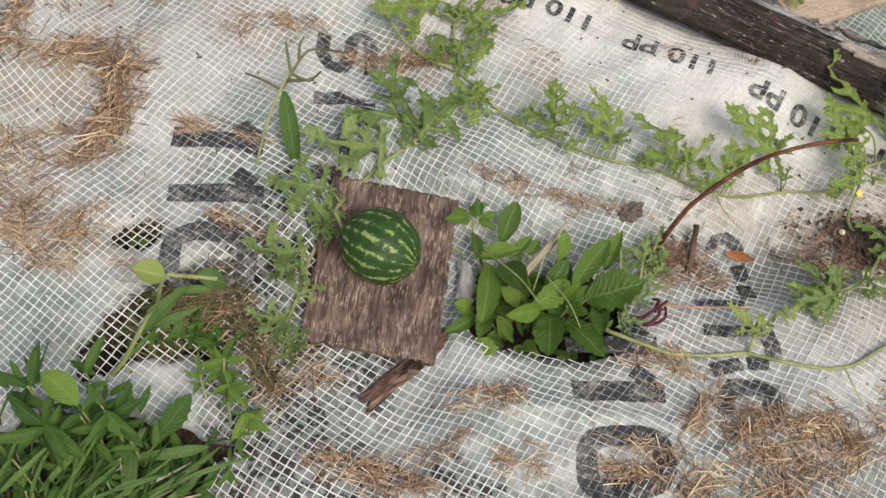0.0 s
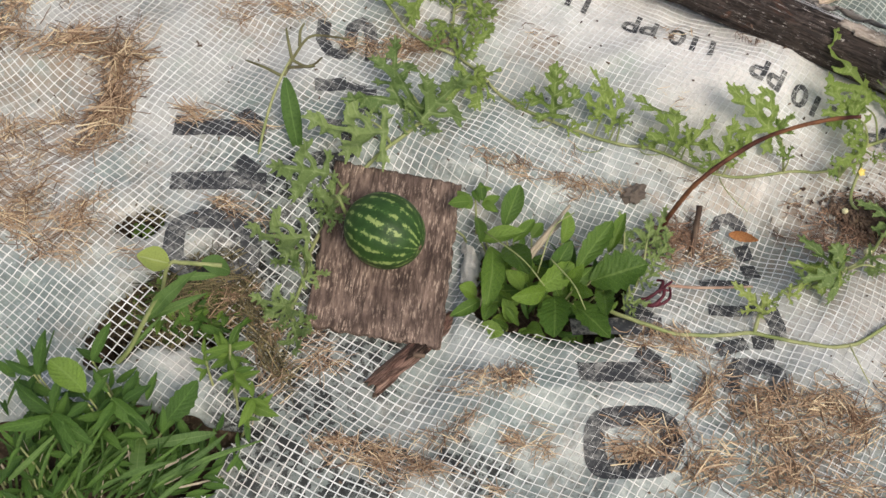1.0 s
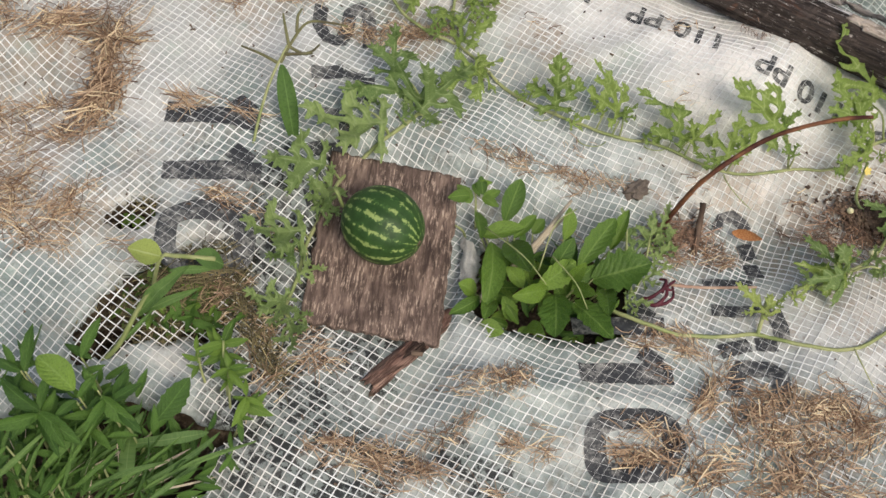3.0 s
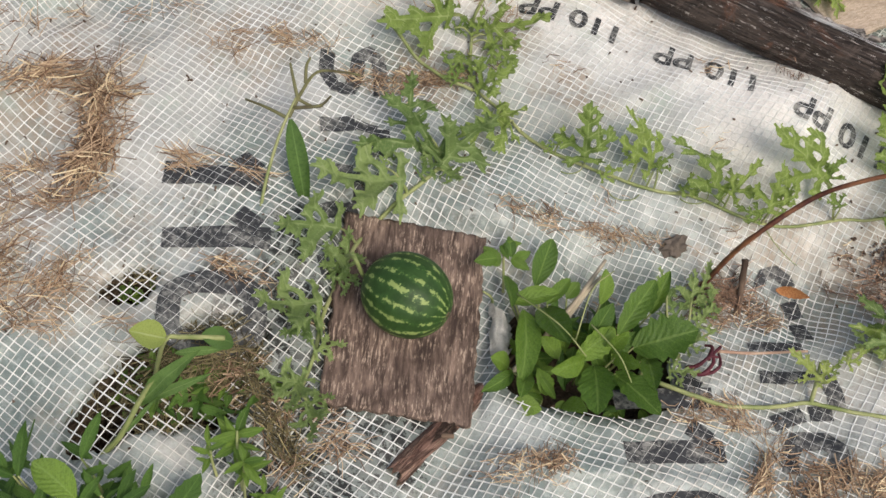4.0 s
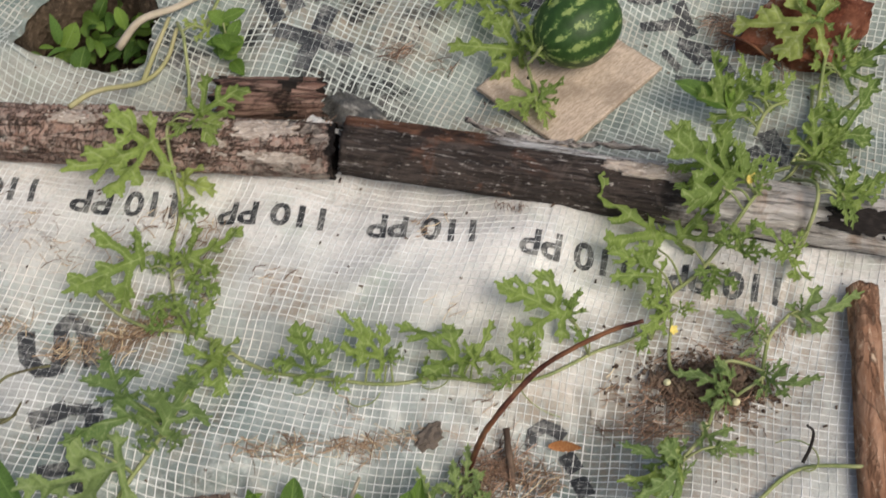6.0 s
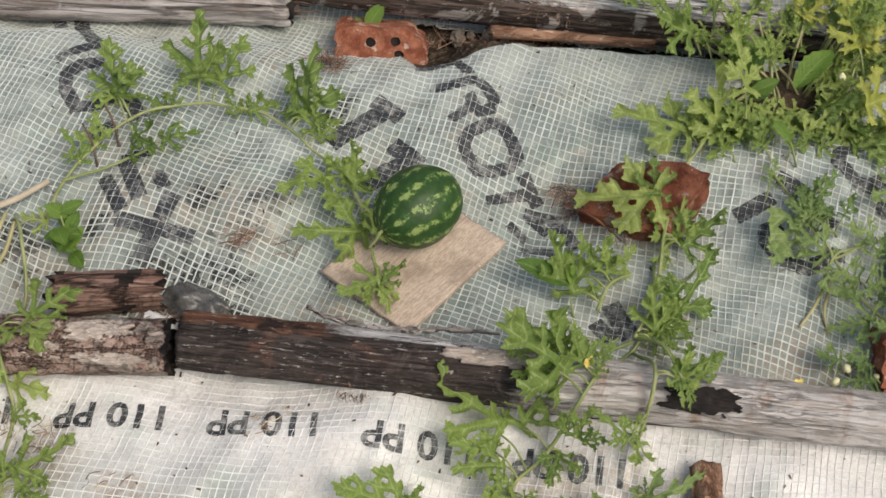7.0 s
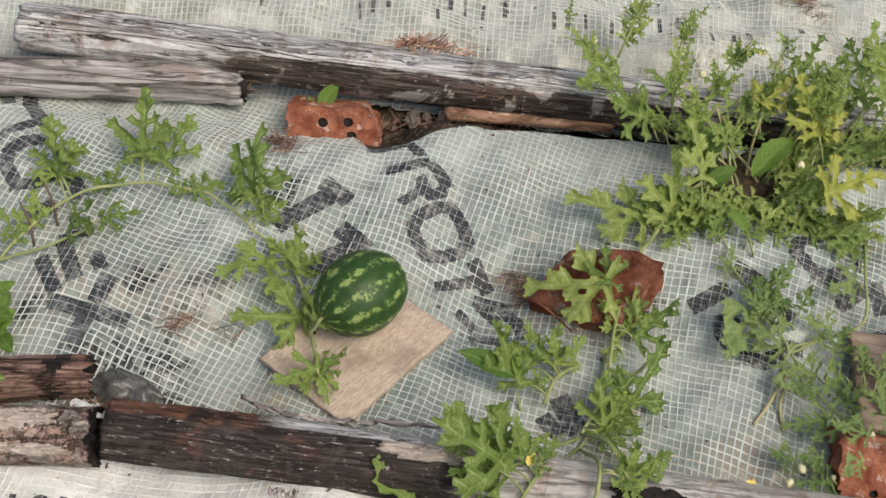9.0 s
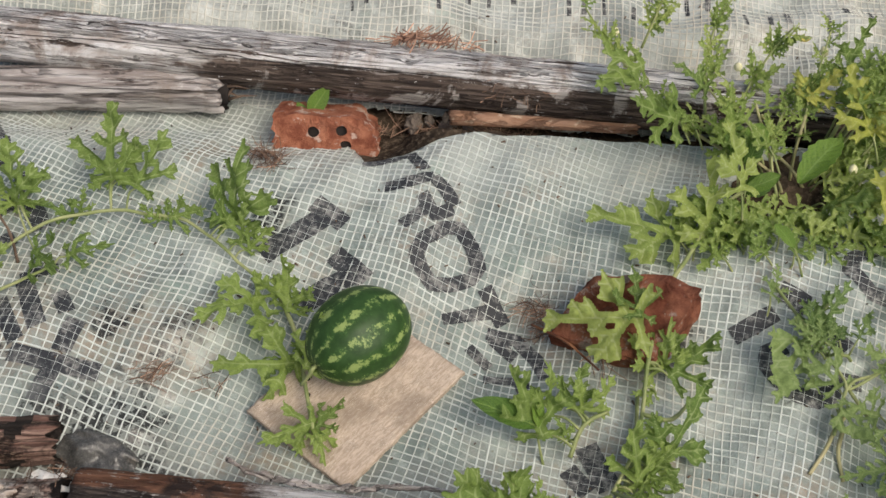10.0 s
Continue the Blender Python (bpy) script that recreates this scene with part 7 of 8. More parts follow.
for i, (x, y, z, tx, ty, tz, wide) in enumerate(BROAD + BROAD_MORE):
    me = BROAD_TOOTHED[i % 4] if i in (5, 7, 8, 9, 10, 18, 23) else BROAD_SMOOTH[i % 5]
    add_leaf(broad, me, leaf_to((x, y, z + 0.012), (tx, ty, tz + 0.012), wide, 22 * math.sin(i * 5)), "yellowing leaf with a hole" if i == 15 else "")
    lines.append([(0.65 * x + 0.063, 0.65 * y + 0.26, -0.045), (0.85 * x + 0.027, 0.85 * y + 0.113, z - 0.012), (x, y, z + 0.012)])
r = random.Random(4)
for i in range(70):
    a, d = r.uniform(0, 6.28), math.sqrt(r.random())
    x, y = 0.18 + 0.112 * d * math.cos(a), 0.775 + 0.062 * d * math.sin(a)
    z = -0.024 + 0.022 * r.random()
    add_leaf(broad, (DARK_LEAVES + ROUND_LEAVES)[r.randrange(14)], leaf_pose(x, y, z, 80 + r.uniform(-120, 120), r.uniform(0.024, 0.055), r.uniform(0, 65), r.uniform(-60, 60)))
    if i % 9 == 0:
        lines.append([(x - 0.01, y - 0.02, -0.045), (x - 0.004, y - 0.008, z - 0.012), (x, y, z)])
stems_of(broad, lines, STEM, (0.0018, 0.0012))
stems_of(broad, [[(0.09, 0.845, 0.05), (0.14, 0.79, 0.075), (0.175, 0.755, 0.06)], [(0.185, 0.8, 0.06), (0.215, 0.755, 0.07), (0.235, 0.725, 0.05)], [(0.17, 0.79, 0.03), (0.19, 0.85, 0.06), (0.225, 0.885, 0.05)]], STEM, (0.0012, 0.0009), "grass_stalk", "thin yellow-green grass stalks")
stems_of(broad, [[(0.13, 0.8, -0.01), (0.175, 0.85, 0.012), (0.228, 0.925, 0.004)], [(0.14, 0.8, -0.01), (0.185, 0.858, 0.01), (0.22, 0.9, 0.002)], [(0.08, 0.745, 0.0), (0.11, 0.775, 0.006)]], DRY_PALE, (0.005, 0.0025), "dead_stalk", "bleached dead stalks")
for i in range(16):
    x, y = 0.11 + 0.0115 * i + r.gauss(0, 0.006), 0.712 + r.gauss(0, 0.008)
    add_leaf(broad, (DARK_LEAVES + ROUND_LEAVES)[(5 * i) % 14], leaf_pose(x, y, r.uniform(-0.03, -0.008), -90 + r.uniform(-60, 60), r.uniform(0.026, 0.045), r.uniform(0, 30), r.uniform(-40, 40), 1.1))
# a small mint-like shoot by the board
sprig = plant("small_weed", "small bright green shoot beside the weathered board")
for i in range(8):
    add_leaf(sprig, WEED_LEAVES[i % 6], leaf_pose(0.078 + 0.012 * math.sin(i * 2), 0.915 + 0.012 * math.cos(i * 2) - 0.008 * (i // 4), 0.03 - 0.004 * (i // 4), i * 97, 0.026 + 0.004 * (i % 3), 15))
stems_of(sprig, [[(0.085, 0.88, -0.02), (0.082, 0.9, 0.005), (0.078, 0.915, 0.03)], [(0.07, 0.862, -0.02), (0.062, 0.858, 0.01), (0.05, 0.862, 0.018)]])
# feathery young shoots beside the broad-leaved weed
feather = plant("small_weed", "feathery grey-green shoots beside the broad-leaved weed")
for i, (x, y, t, s) in enumerate(((0.345, 0.86, 80, 0.06), (0.325, 0.84, 110, 0.055), (0.36, 0.88, 70, 0.06), (0.35, 0.83, 40, 0.05), (0.33, 0.8, 20, 0.05), (0.31, 0.87, 95, 0.055), (0.3, 0.76, -20, 0.045), (0.37, 0.85, 85, 0.045))):
    add_leaf(feather, GREY_LEAVES[i % 5], leaf_pose(x, y, lift(x, y) + 0.01, t, s, 35))
stems_of(feather, [[(0.32, 0.78, -0.02), (0.335, 0.82, 0.0), (0.345, 0.87, 0.01)], [(0.32, 0.78, -0.02), (0.31, 0.84, 0.0), (0.31, 0.88, 0.01)]])

WEED_TIPS = [(-0.494, 0.562, 0.120, 89, 0.059), (-0.499, 0.562, 0.120, 162, 0.040), (-0.468, 0.512, 0.120, 153, 0.061), (-0.468, 0.507, 0.120, -143, 0.065), (-0.468, 0.509, 0.120, -36, 0.065), (-0.468, 0.512, 0.120, 80, 0.054), (-0.473, 0.512, 0.120, -113, 0.032), (-0.397, 0.534, 0.120, -43, 0.058), (-0.393, 0.529, 0.120, -103, 0.047), (-0.384, 0.529, 0.120, 36, 0.040), (-0.403, 0.542, 0.120, 129, 0.035), (-0.424, 0.532, 0.120, 53, 0.036), (-0.427, 0.527, 0.120, -128, 0.031), (-0.429, 0.584, 0.120, 76, 0.054), (-0.458, 0.503, 0.120, -55, 0.047), (-0.499, 0.465, 0.120, -120, 0.027), (-0.508, 0.566, 0.120, 114, 0.031), (-0.374, 0.516, 0.120, -39, 0.037)]
leafy = plant("leafy_weed", "dark green leafy weed in the torn corner of the sheet")
lines = []
r = random.Random(9)
for i, (x, y, z, t, s) in enumerate(WEED_TIPS):
    add_leaf(leafy, DARK_LEAVES[i % 5], leaf_pose(x, y, z, t, s * 1.05, 14 + r.uniform(-10, 14), r.uniform(-25, 25)))
    for k in range(2):
        add_leaf(leafy, DARK_LEAVES[(i + k) % 5], leaf_pose(x + r.gauss(0, 0.008), y + r.gauss(0, 0.008), z - 0.012 * (k + 1), t + 180 * k + 90 + r.uniform(-40, 40), s * r.uniform(0.55, 0.85), r.uniform(-5, 30), r.uniform(-30, 30)))
    lines.append([(x + 0.02, y - 0.02, -0.01), (x + 0.01, y - 0.008, z * 0.6), (x, y, z)])
for i in range(170):
    x, y = (-0.455 if i % 3 else -0.53) + r.gauss(0, 0.055), (0.525 if i % 3 else 0.47) + r.gauss(0, 0.045)
    z = r.uniform(-0.005, 0.085)
    x, y = -0.092 + (x + 0.092) * (1 - 0.6 * z), y - 0.35 * z
    add_leaf(leafy, DARK_LEAVES[r.randrange(5)], leaf_pose(x, y, z, r.uniform(0, 360), r.uniform(0.022, 0.045), r.uniform(-15, 45), r.uniform(-40, 40), 0.9))
    if i % 3 == 0:
        lines.append([(x + 0.01, y - 0.02, -0.01), (x, y - 0.005, z * 0.7), (x, y, z)])
for i in range(90):
    x, y, z = -0.345 + r.gauss(0, 0.05), 0.487 + r.gauss(0, 0.03), r.uniform(-0.01, 0.035)
    add_leaf(leafy, DARK_LEAVES[r.randrange(5)], leaf_pose(x, y, z, r.uniform(-20, 140), r.uniform(0.022, 0.042), r.uniform(-10, 40), r.uniform(-40, 40), 0.9))
stems_of(leafy, lines, STEM, (0.0018, 0.0012))
add_leaf(leafy, ROUND_LEAVES[4], leaf_pose(-0.425, 0.53, 0.15, 140, 0.06, 20, 22, 1.3), "broad yellow-green leaf")
upright = plant("leafy_weed", "small leafy weed poking through the net")
BRIGHT_LEAVES = [oval_leaf(230 + s, WEED_LEAF, 0.15 + 0.02 * (s % 3), 0.03, 0.3) for s in range(4)]
TALL_TIPS = [(-0.262, 0.639, 0.06, 73, 0.037), (-0.262, 0.639, 0.06, -150, 0.034), (-0.262, 0.638, 0.06, 3, 0.032), (-0.262, 0.636, 0.06, 133, 0.027), (-0.252, 0.603, 0.06, -140, 0.026), (-0.252, 0.603, 0.06, 11, 0.025), (-0.252, 0.603, 0.06, 101, 0.022), (-0.251, 0.601, 0.06, -52, 0.036), (-0.225, 0.564, 0.06, -25, 0.025), (-0.225, 0.564, 0.06, -101, 0.042), (-0.225, 0.567, 0.06, 98, 0.021), (-0.225, 0.564, 0.06, -172, 0.017), (-0.293, 0.622, 0.06, 106, 0.025), (-0.293, 0.617, 0.06, 26, 0.021), (-0.235, 0.544, 0.06, -72, 0.023)]
for i, (x, y, z, t, s) in enumerate(TALL_TIPS):
    for k in range(3):
        add_leaf(upright, BRIGHT_LEAVES[(i + k) % 4], leaf_pose(x, y - 0.004 * k, z - 0.012 * k, t + 70 * k, s * (1.05 - 0.1 * k), 15, r.uniform(-25, 25)))
stems_of(upright, [[(-0.24, 0.53, 0.0), (-0.226, 0.555, 0.035), (-0.225, 0.566, 0.06)], [(-0.245, 0.55, 0.0), (-0.25, 0.58, 0.035), (-0.252, 0.605, 0.06)], [(-0.252, 0.58, 0.02), (-0.26, 0.615, 0.045), (-0.262, 0.64, 0.065)], [(-0.28, 0.59, 0.0), (-0.29, 0.61, 0.035), (-0.293, 0.622, 0.06)]], STEM, (0.0022, 0.0016))
big = plant("leafy_weed", "large crinkled dull green leaf lying on the net")
add_leaf(big, oval_leaf(131, WEED_DARK, 0.22, 0.09, 0.05, 0.95, 0.75), leaf_pose(-0.339, 0.53, 0.045, 57, 0.072, 4, 12))
stems_of(big, [[(-0.36, 0.48, 0.0), (-0.35, 0.505, 0.03), (-0.339, 0.524, 0.045)]])

grass = plant("grass_tuft", "tuft of long green grass blades in the corner", "grass")
for x, y, z, t, s in [(-0.442, 0.432, 0.03, 75, 0.13), (-0.484, 0.43, 0.03, 64, 0.12), (-0.516, 0.443, 0.03, 98, 0.117), (-0.4, 0.442, 0.03, 68, 0.12), (-0.499, 0.429, 0.03, 44, 0.14), (-0.457, 0.439, 0.03, 116, 0.086), (-0.423, 0.438, 0.03, 41, 0.12), (-0.37, 0.45, 0.03, 30, 0.11), (-0.35, 0.47, 0.03, 35, 0.1), (-0.36, 0.43, 0.03, 50, 0.12), (-0.533, 0.457, 0.03, 86, 0.14)]:
    for k in range(9):
        part("blade", BLADES[(k * 3 + int(s * 1000)) % 8], grass, m=leaf_pose(x + r.gauss(0, 0.02), y + r.gauss(0, 0.017), 0.0, t + r.gauss(0, 22), s * r.uniform(0.55, 1.05), r.uniform(5, 35), r.uniform(-60, 60), r.uniform(0.8, 1.5)))
    for k in range(1):
        part("blade", DRY_BLADES[k % 3], grass, "dry straw-coloured blade", leaf_pose(x + r.gauss(0, 0.025), y + r.gauss(0, 0.02), 0.0, t + r.gauss(0, 45), s * r.uniform(0.5, 1.1), r.uniform(0, 35), r.uniform(-50, 50), 0.6))
for x, y, t, s in ((-0.4, 0.45, 52, 0.15), (-0.37, 0.445, 48, 0.13), (-0.42, 0.465, 60, 0.14), (-0.35, 0.45, 38, 0.12), (-0.39, 0.48, 45, 0.1), (-0.45, 0.46, 55, 0.15)):
    for k in range(8):
        part("blade", BLADES[(k * 5 + int(s * 1000)) % 8], grass, m=leaf_pose(x + r.gauss(0, 0.022), y + r.gauss(0, 0.012), -0.005, t + r.gauss(0, 16), s * r.uniform(0.6, 1.05), r.uniform(0, 26), r.uniform(-60, 60), r.uniform(0.6, 1.15)))
    part("blade", DRY_BLADES[int(s * 100) % 3], grass, "dry straw-coloured blade", leaf_pose(x, y, 0.0, t - 15, s * 0.9, 8, 20, 0.9))
for x, y, t, s, w in ((-0.37, 0.502, 12, 0.125, 3.6), (-0.369, 0.516, -87, 0.08, 7.5), (-0.341, 0.455, 33, 0.134, 1.6), (-0.338, 0.428, 42, 0.107, 2.0), (-0.408, 0.486, 35, 0.094, 4.0), (-0.323, 0.456, 60, 0.04, 4.0)):
    part("blade", FLAT_BLADES[int(w * 10) % 3], grass, "broad folded blade", leaf_pose(x, y, 0.034, t, s, 2, 0, w))
for k, (a, b, w) in enumerate((((-0.471, 0.439, 0.070), (-0.384, 0.545, 0.125), 1.0), ((-0.520, 0.437, 0.070), (-0.464, 0.476, 0.125), 1.4), ((-0.480, 0.429, 0.070), (-0.467, 0.483, 0.125), 1.1), ((-0.422, 0.432, 0.070), (-0.374, 0.465, 0.125), 1.3), ((-0.505, 0.499, 0.070), (-0.498, 0.623, 0.125), 0.5), ((-0.517, 0.470, 0.070), (-0.497, 0.519, 0.125), 1.0), ((-0.450, 0.426, 0.070), (-0.400, 0.505, 0.125), 0.9), ((-0.406, 0.429, 0.070), (-0.327, 0.462, 0.125), 1.2), ((-0.384, 0.430, 0.070), (-0.306, 0.468, 0.125), 0.8), ((-0.539, 0.537, 0.070), (-0.518, 0.561, 0.125), 0.9), ((-0.339, 0.432, 0.070), (-0.224, 0.497, 0.125), 0.7), ((-0.437, 0.427, 0.070), (-0.414, 0.481, 0.125), 1.0))):
    part("blade", LONG_BLADES[k % 3], grass, m=leaf_to(a, b, w, 25 * math.sin(k * 2.4)))

# dry and green growth tangled under the net
tangle = plant("leafy_weed", "yellow-green seedlings tangled in dry grass under the net")
lines = []
for i in range(170):
    x, y = -0.325 + r.gauss(0, 0.045), 0.735 + r.gauss(0, 0.03)
    z = r.uniform(-0.012, 0.018)
    add_leaf(tangle, (BRIGHT_LEAVES + DARK_LEAVES)[r.randrange(9)], leaf_pose(x, y, z, r.uniform(0, 360), r.uniform(0.016, 0.038), r.uniform(-10, 45), r.uniform(-40, 40), 1.2))
    if i % 4 == 0:
        lines.append([(x + 0.015, y - 0.01, -0.02), (x + 0.008, y, z * 0.5 - 0.006), (x, y, z)])
for i in range(14):
    add_leaf(tangle, BRIGHT_LEAVES[i % 4], leaf_pose(-0.405 + r.gauss(0, 0.013), 0.838 + r.gauss(0, 0.008), r.uniform(-0.02, 0.0), r.uniform(0, 360), r.uniform(0.014, 0.024), r.uniform(0, 40), r.uniform(-40, 40), 1.2))
stems_of(tangle, lines, STEM_PALE, (0.0013, 0.001))

shoot = plant("grass_shoot", "young broad-bladed grass shoot bent over the hole in the sheet", "grass")
stems_of(shoot, [[(-0.43, 0.615, -0.04), (-0.427, 0.622, 0.0), (-0.402, 0.641, 0.03), (-0.38, 0.672, 0.065), (-0.359, 0.693, 0.1)]], STEM, (0.0042, 0.0034))
stems_of(shoot, [[(-0.37, 0.72, 0.02), (-0.354, 0.74, 0.095), (-0.335, 0.748, 0.09), (-0.31, 0.755, 0.075), (-0.285, 0.759, 0.066)]], STEM, (0.003, 0.0036))
WIDE = [oval_leaf(140 + k, BLADE_PALE, 0.085, 0.0, 0.12, 0.8, 0.9) for k in range(3)]
for k, (a, b, w) in enumerate((((-0.38, 0.67, 0.06), (-0.313, 0.712, 0.15), 1.1), ((-0.378, 0.672, 0.065), (-0.293, 0.695, 0.11), 0.75), ((-0.343, 0.735, 0.07), (-0.282, 0.748, 0.062), 1.1), ((-0.402, 0.641, 0.03), (-0.36, 0.69, 0.05), 0.6))):
    add_leaf(shoot, WIDE[k % 3], leaf_to(a, b, w, 12 * k - 10))
add_leaf(shoot, oval_leaf(152, BLADE_PALE, 0.2, 0.0, 0.5, 1.0, 0.6), leaf_to((-0.312, 0.756, 0.078), (-0.268, 0.762, 0.062), 1.5), "folded pale green blade tip")
add_leaf(shoot, oval_leaf(151, LEAF_PALE, 0.4, 0.02, 0.05), leaf_to((-0.352, 0.741, 0.1), (-0.395, 0.742, 0.112), 1.0, 10), "rounded yellow-green leaf")

wilted = plant("wilted_weed", "tall wilted weed with one drooping green leaf")
stems_of(wilted, [[(-0.252, 0.962, 0.04), (-0.246, 0.995, 0.06), (-0.236, 1.03, 0.085), (-0.225, 1.065, 0.095), (-0.212, 1.1, 0.1)]], STEM, (0.0024, 0.002))
stems_of(wilted, [[(-0.22, 1.072, 0.095), (-0.205, 1.11, 0.1), (-0.185, 1.145, 0.1), (-0.15, 1.155, 0.09), (-0.125, 1.155, 0.085)], [(-0.21, 1.1, 0.1), (-0.218, 1.13, 0.11), (-0.222, 1.15, 0.11)], [(-0.2, 1.125, 0.1), (-0.2, 1.145, 0.112), (-0.195, 1.16, 0.112)],
                  [(-0.222, 1.07, 0.095), (-0.25, 1.085, 0.095), (-0.28, 1.1, 0.09)], [(-0.215, 1.085, 0.098), (-0.18, 1.09, 0.1), (-0.165, 1.11, 0.095)], [(-0.212, 1.1, 0.1), (-0.19, 1.095, 0.09), (-0.175, 1.1, 0.085)]], stem_material("withered_shoot", (0.08, 0.07, 0.035), (0.17, 0.17, 0.075)), (0.0028, 0.0016), "withered_shoot", "brown withered shoots")
add_leaf(wilted, oval_leaf(161, BLADE, 0.11, 0.0, 0.45), leaf_pose(-0.218, 1.068, 0.096, -76, 0.125, -20), "drooping green leaf")

corner = plant("leafy_weed", "small green weeds growing in the gap of the middle sheet")
r = random.Random(21)
for i in range(75):
    x, y = 0.015 + r.gauss(0, 0.045), 1.765 + r.gauss(0, 0.05)
    add_leaf(corner, (DARK_LEAVES + ROUND_LEAVES)[r.randrange(14)], leaf_pose(x, y, -0.11 + r.uniform(0, 0.09), r.uniform(0, 360), r.uniform(0.022, 0.05), r.uniform(0, 60), r.uniform(-40, 40), 1.2))
stems_of(corner, [[(0.03, 1.715, 0.0), (0.075, 1.735, 0.03), (0.135, 1.742, 0.035), (0.19, 1.765, 0.03)]], DRY_PALE, (0.007, 0.005))
stems_of(corner, [[(-0.045, 1.55, 0.095), (-0.005, 1.575, 0.085), (0.06, 1.612, 0.035), (0.1, 1.645, 0.03), (0.128, 1.7, 0.035)], [(0.06, 1.612, 0.035), (0.085, 1.66, 0.035), (0.12, 1.72, 0.04)]], STEM_PALE, (0.0045, 0.0034), "runner", "pale bare runner")
mint = plant("leafy_weed", "bright green shoot beside the corner gap of the sheet")
for k in range(12):
    add_leaf(mint, WEED_LEAVES[k % 6], leaf_pose(0.2 + 0.01 * math.sin(k * 2.2), 1.67 + 0.012 * math.cos(k) - 0.003 * k, lift(0.2, 1.67) + 0.05 - 0.004 * k, 137 * k, 0.04, 15, 0, 1.2))
stems_of(mint, [[(0.2, 1.64, 0.0), (0.2, 1.655, 0.03), (0.2, 1.67, 0.06)]])
pair = plant("small_weed", "two-leaved green seedling behind the orange brick")
add_leaf(pair, oval_leaf(181, WEED_LEAF, 0.27, 0.0, 0.1), leaf_pose(0.782, 1.965, -0.02, 35, 0.055, 25))
add_leaf(pair, oval_leaf(182, WEED_LEAF, 0.27, 0.0, 0.1), leaf_pose(0.775, 1.968, -0.025, 100, 0.028, 20))
stems_of(pair, [[(0.772, 1.962, -0.06), (0.776, 1.967, -0.035), (0.783, 1.973, -0.02)]])
SEEDLING = oval_leaf(92, WEED_LEAF, 0.17, 0.0, 0.12)
single = plant("small_weed", "pointed smooth-leaved seedling among the melon leaves")
for a, b, w in (((0.901, 1.318, 0.045), (0.83, 1.367, 0.08), 1.15), ((0.903, 1.316, 0.045), (0.915, 1.36, 0.07), 1.0)):
    add_leaf(single, SEEDLING, leaf_to(a, b, w, 15))
stems_of(single, [[(0.9, 1.28, 0.0), (0.9, 1.3, 0.025), (0.901, 1.318, 0.046)]])

# ---- stalks, dead leaf, clod ----
v, f = tube(smooth_path([(0.374, 0.905, -0.02), (0.388, 0.911, 0.06), (0.404, 0.913, 0.125), (0.461, 0.938, 0.18), (0.508, 0.94, 0.225), (0.552, 0.939, 0.252), (0.586, 0.933, 0.271)], 8), (0.0042, 0.0026), 8, wobble=0.3)
arch = thing("bent_twig", "arching rust-brown dead stem over the melon vine", "dead stem", data=make("bent_twig", v, f, STEM_BROWN))
v, f = tube(smooth_path([(0.419, 0.85, -0.035), (0.426, 0.882, -0.022), (0.431, 0.91, -0.012), (0.436, 0.94, -0.002)], 5), (0.0055, 0.0045), 8, wobble=0.5)
thing("stub_stem", "short dark dead stem standing out of the straw", "dead stem", data=make("stub_stem", v, f, TWIG))
thing("dead_leaf", "curled orange dead leaf on the sheet", "leaf", data=oval_leaf(171, DEAD_LEAF, 0.2, 0.06, -0.5), m=leaf_pose(0.488, 0.908, -0.03, -4, 0.042, 4, 15))
bm = bmesh.new()
bmesh.ops.create_icosphere(bm, subdivisions=3, radius=1)
for q in bm.verts:
    q.co *= 1 + 0.5 * noise.fractal(q.co * 2.2, 0.8, 2, 3)
me = bpy.data.meshes.new("clod")
bm.to_mesh(me)
bm.free()
me.materials.append(CLOD)
clod = thing("soil_clod", "grey-brown crumbled clod on the sheet", "clod", data=me, m=pose(0.333, 0.956, float(height(0.333, 0.956)) + 0.006, 0, 0, 30) @ Matrix.Diagonal((0.019, 0.014, 0.011, 1)))
v, f = tube(smooth_path([(0.37, 0.79, 0.012), (0.42, 0.788, 0.014), (0.5, 0.795, 0.012)], 6), (0.0026, 0.002), 6)
thing("pink_stalk", "long thin pinkish dry stalk on the sheet", "dead stem", data=make("pink_stalk", v, f, PINK))
v, f = [], []
for line in ([(0.33, 0.758, 0.01), (0.345, 0.754, 0.018), (0.358, 0.766, 0.022), (0.362, 0.782, 0.02), (0.376, 0.796, 0.014)], [(0.325, 0.764, 0.008), (0.34, 0.766, 0.02), (0.354, 0.776, 0.026), (0.368, 0.778, 0.018)],
             [(0.348, 0.756, 0.012), (0.36, 0.757, 0.02), (0.37, 0.768, 0.02), (0.372, 0.786, 0.012)], [(0.352, 0.772, 0.024), (0.36, 0.79, 0.024), (0.353, 0.796, 0.016)]):
    tube(smooth_path(line, 6), (0.0034, 0.0018), 7, v, f, 0.5)
thing("crimson_stalk", "limp crimson weed stalk beside the broad-leaved weed", "dead stem", data=make("crimson_stalk", v, f, MAGENTA))
v, f = tube(smooth_path([(0.960, 1.472, 0.020), (0.989, 1.425, 0.035), (1.016, 1.372, 0.030)], 6), (0.0022, 0.0016), 6, wobble=0.4)
thing("dead_twig", "thin rust-brown twig leaning on the brick lump", "twig", data=make("dead_twig", v, f, STEM_BROWN))
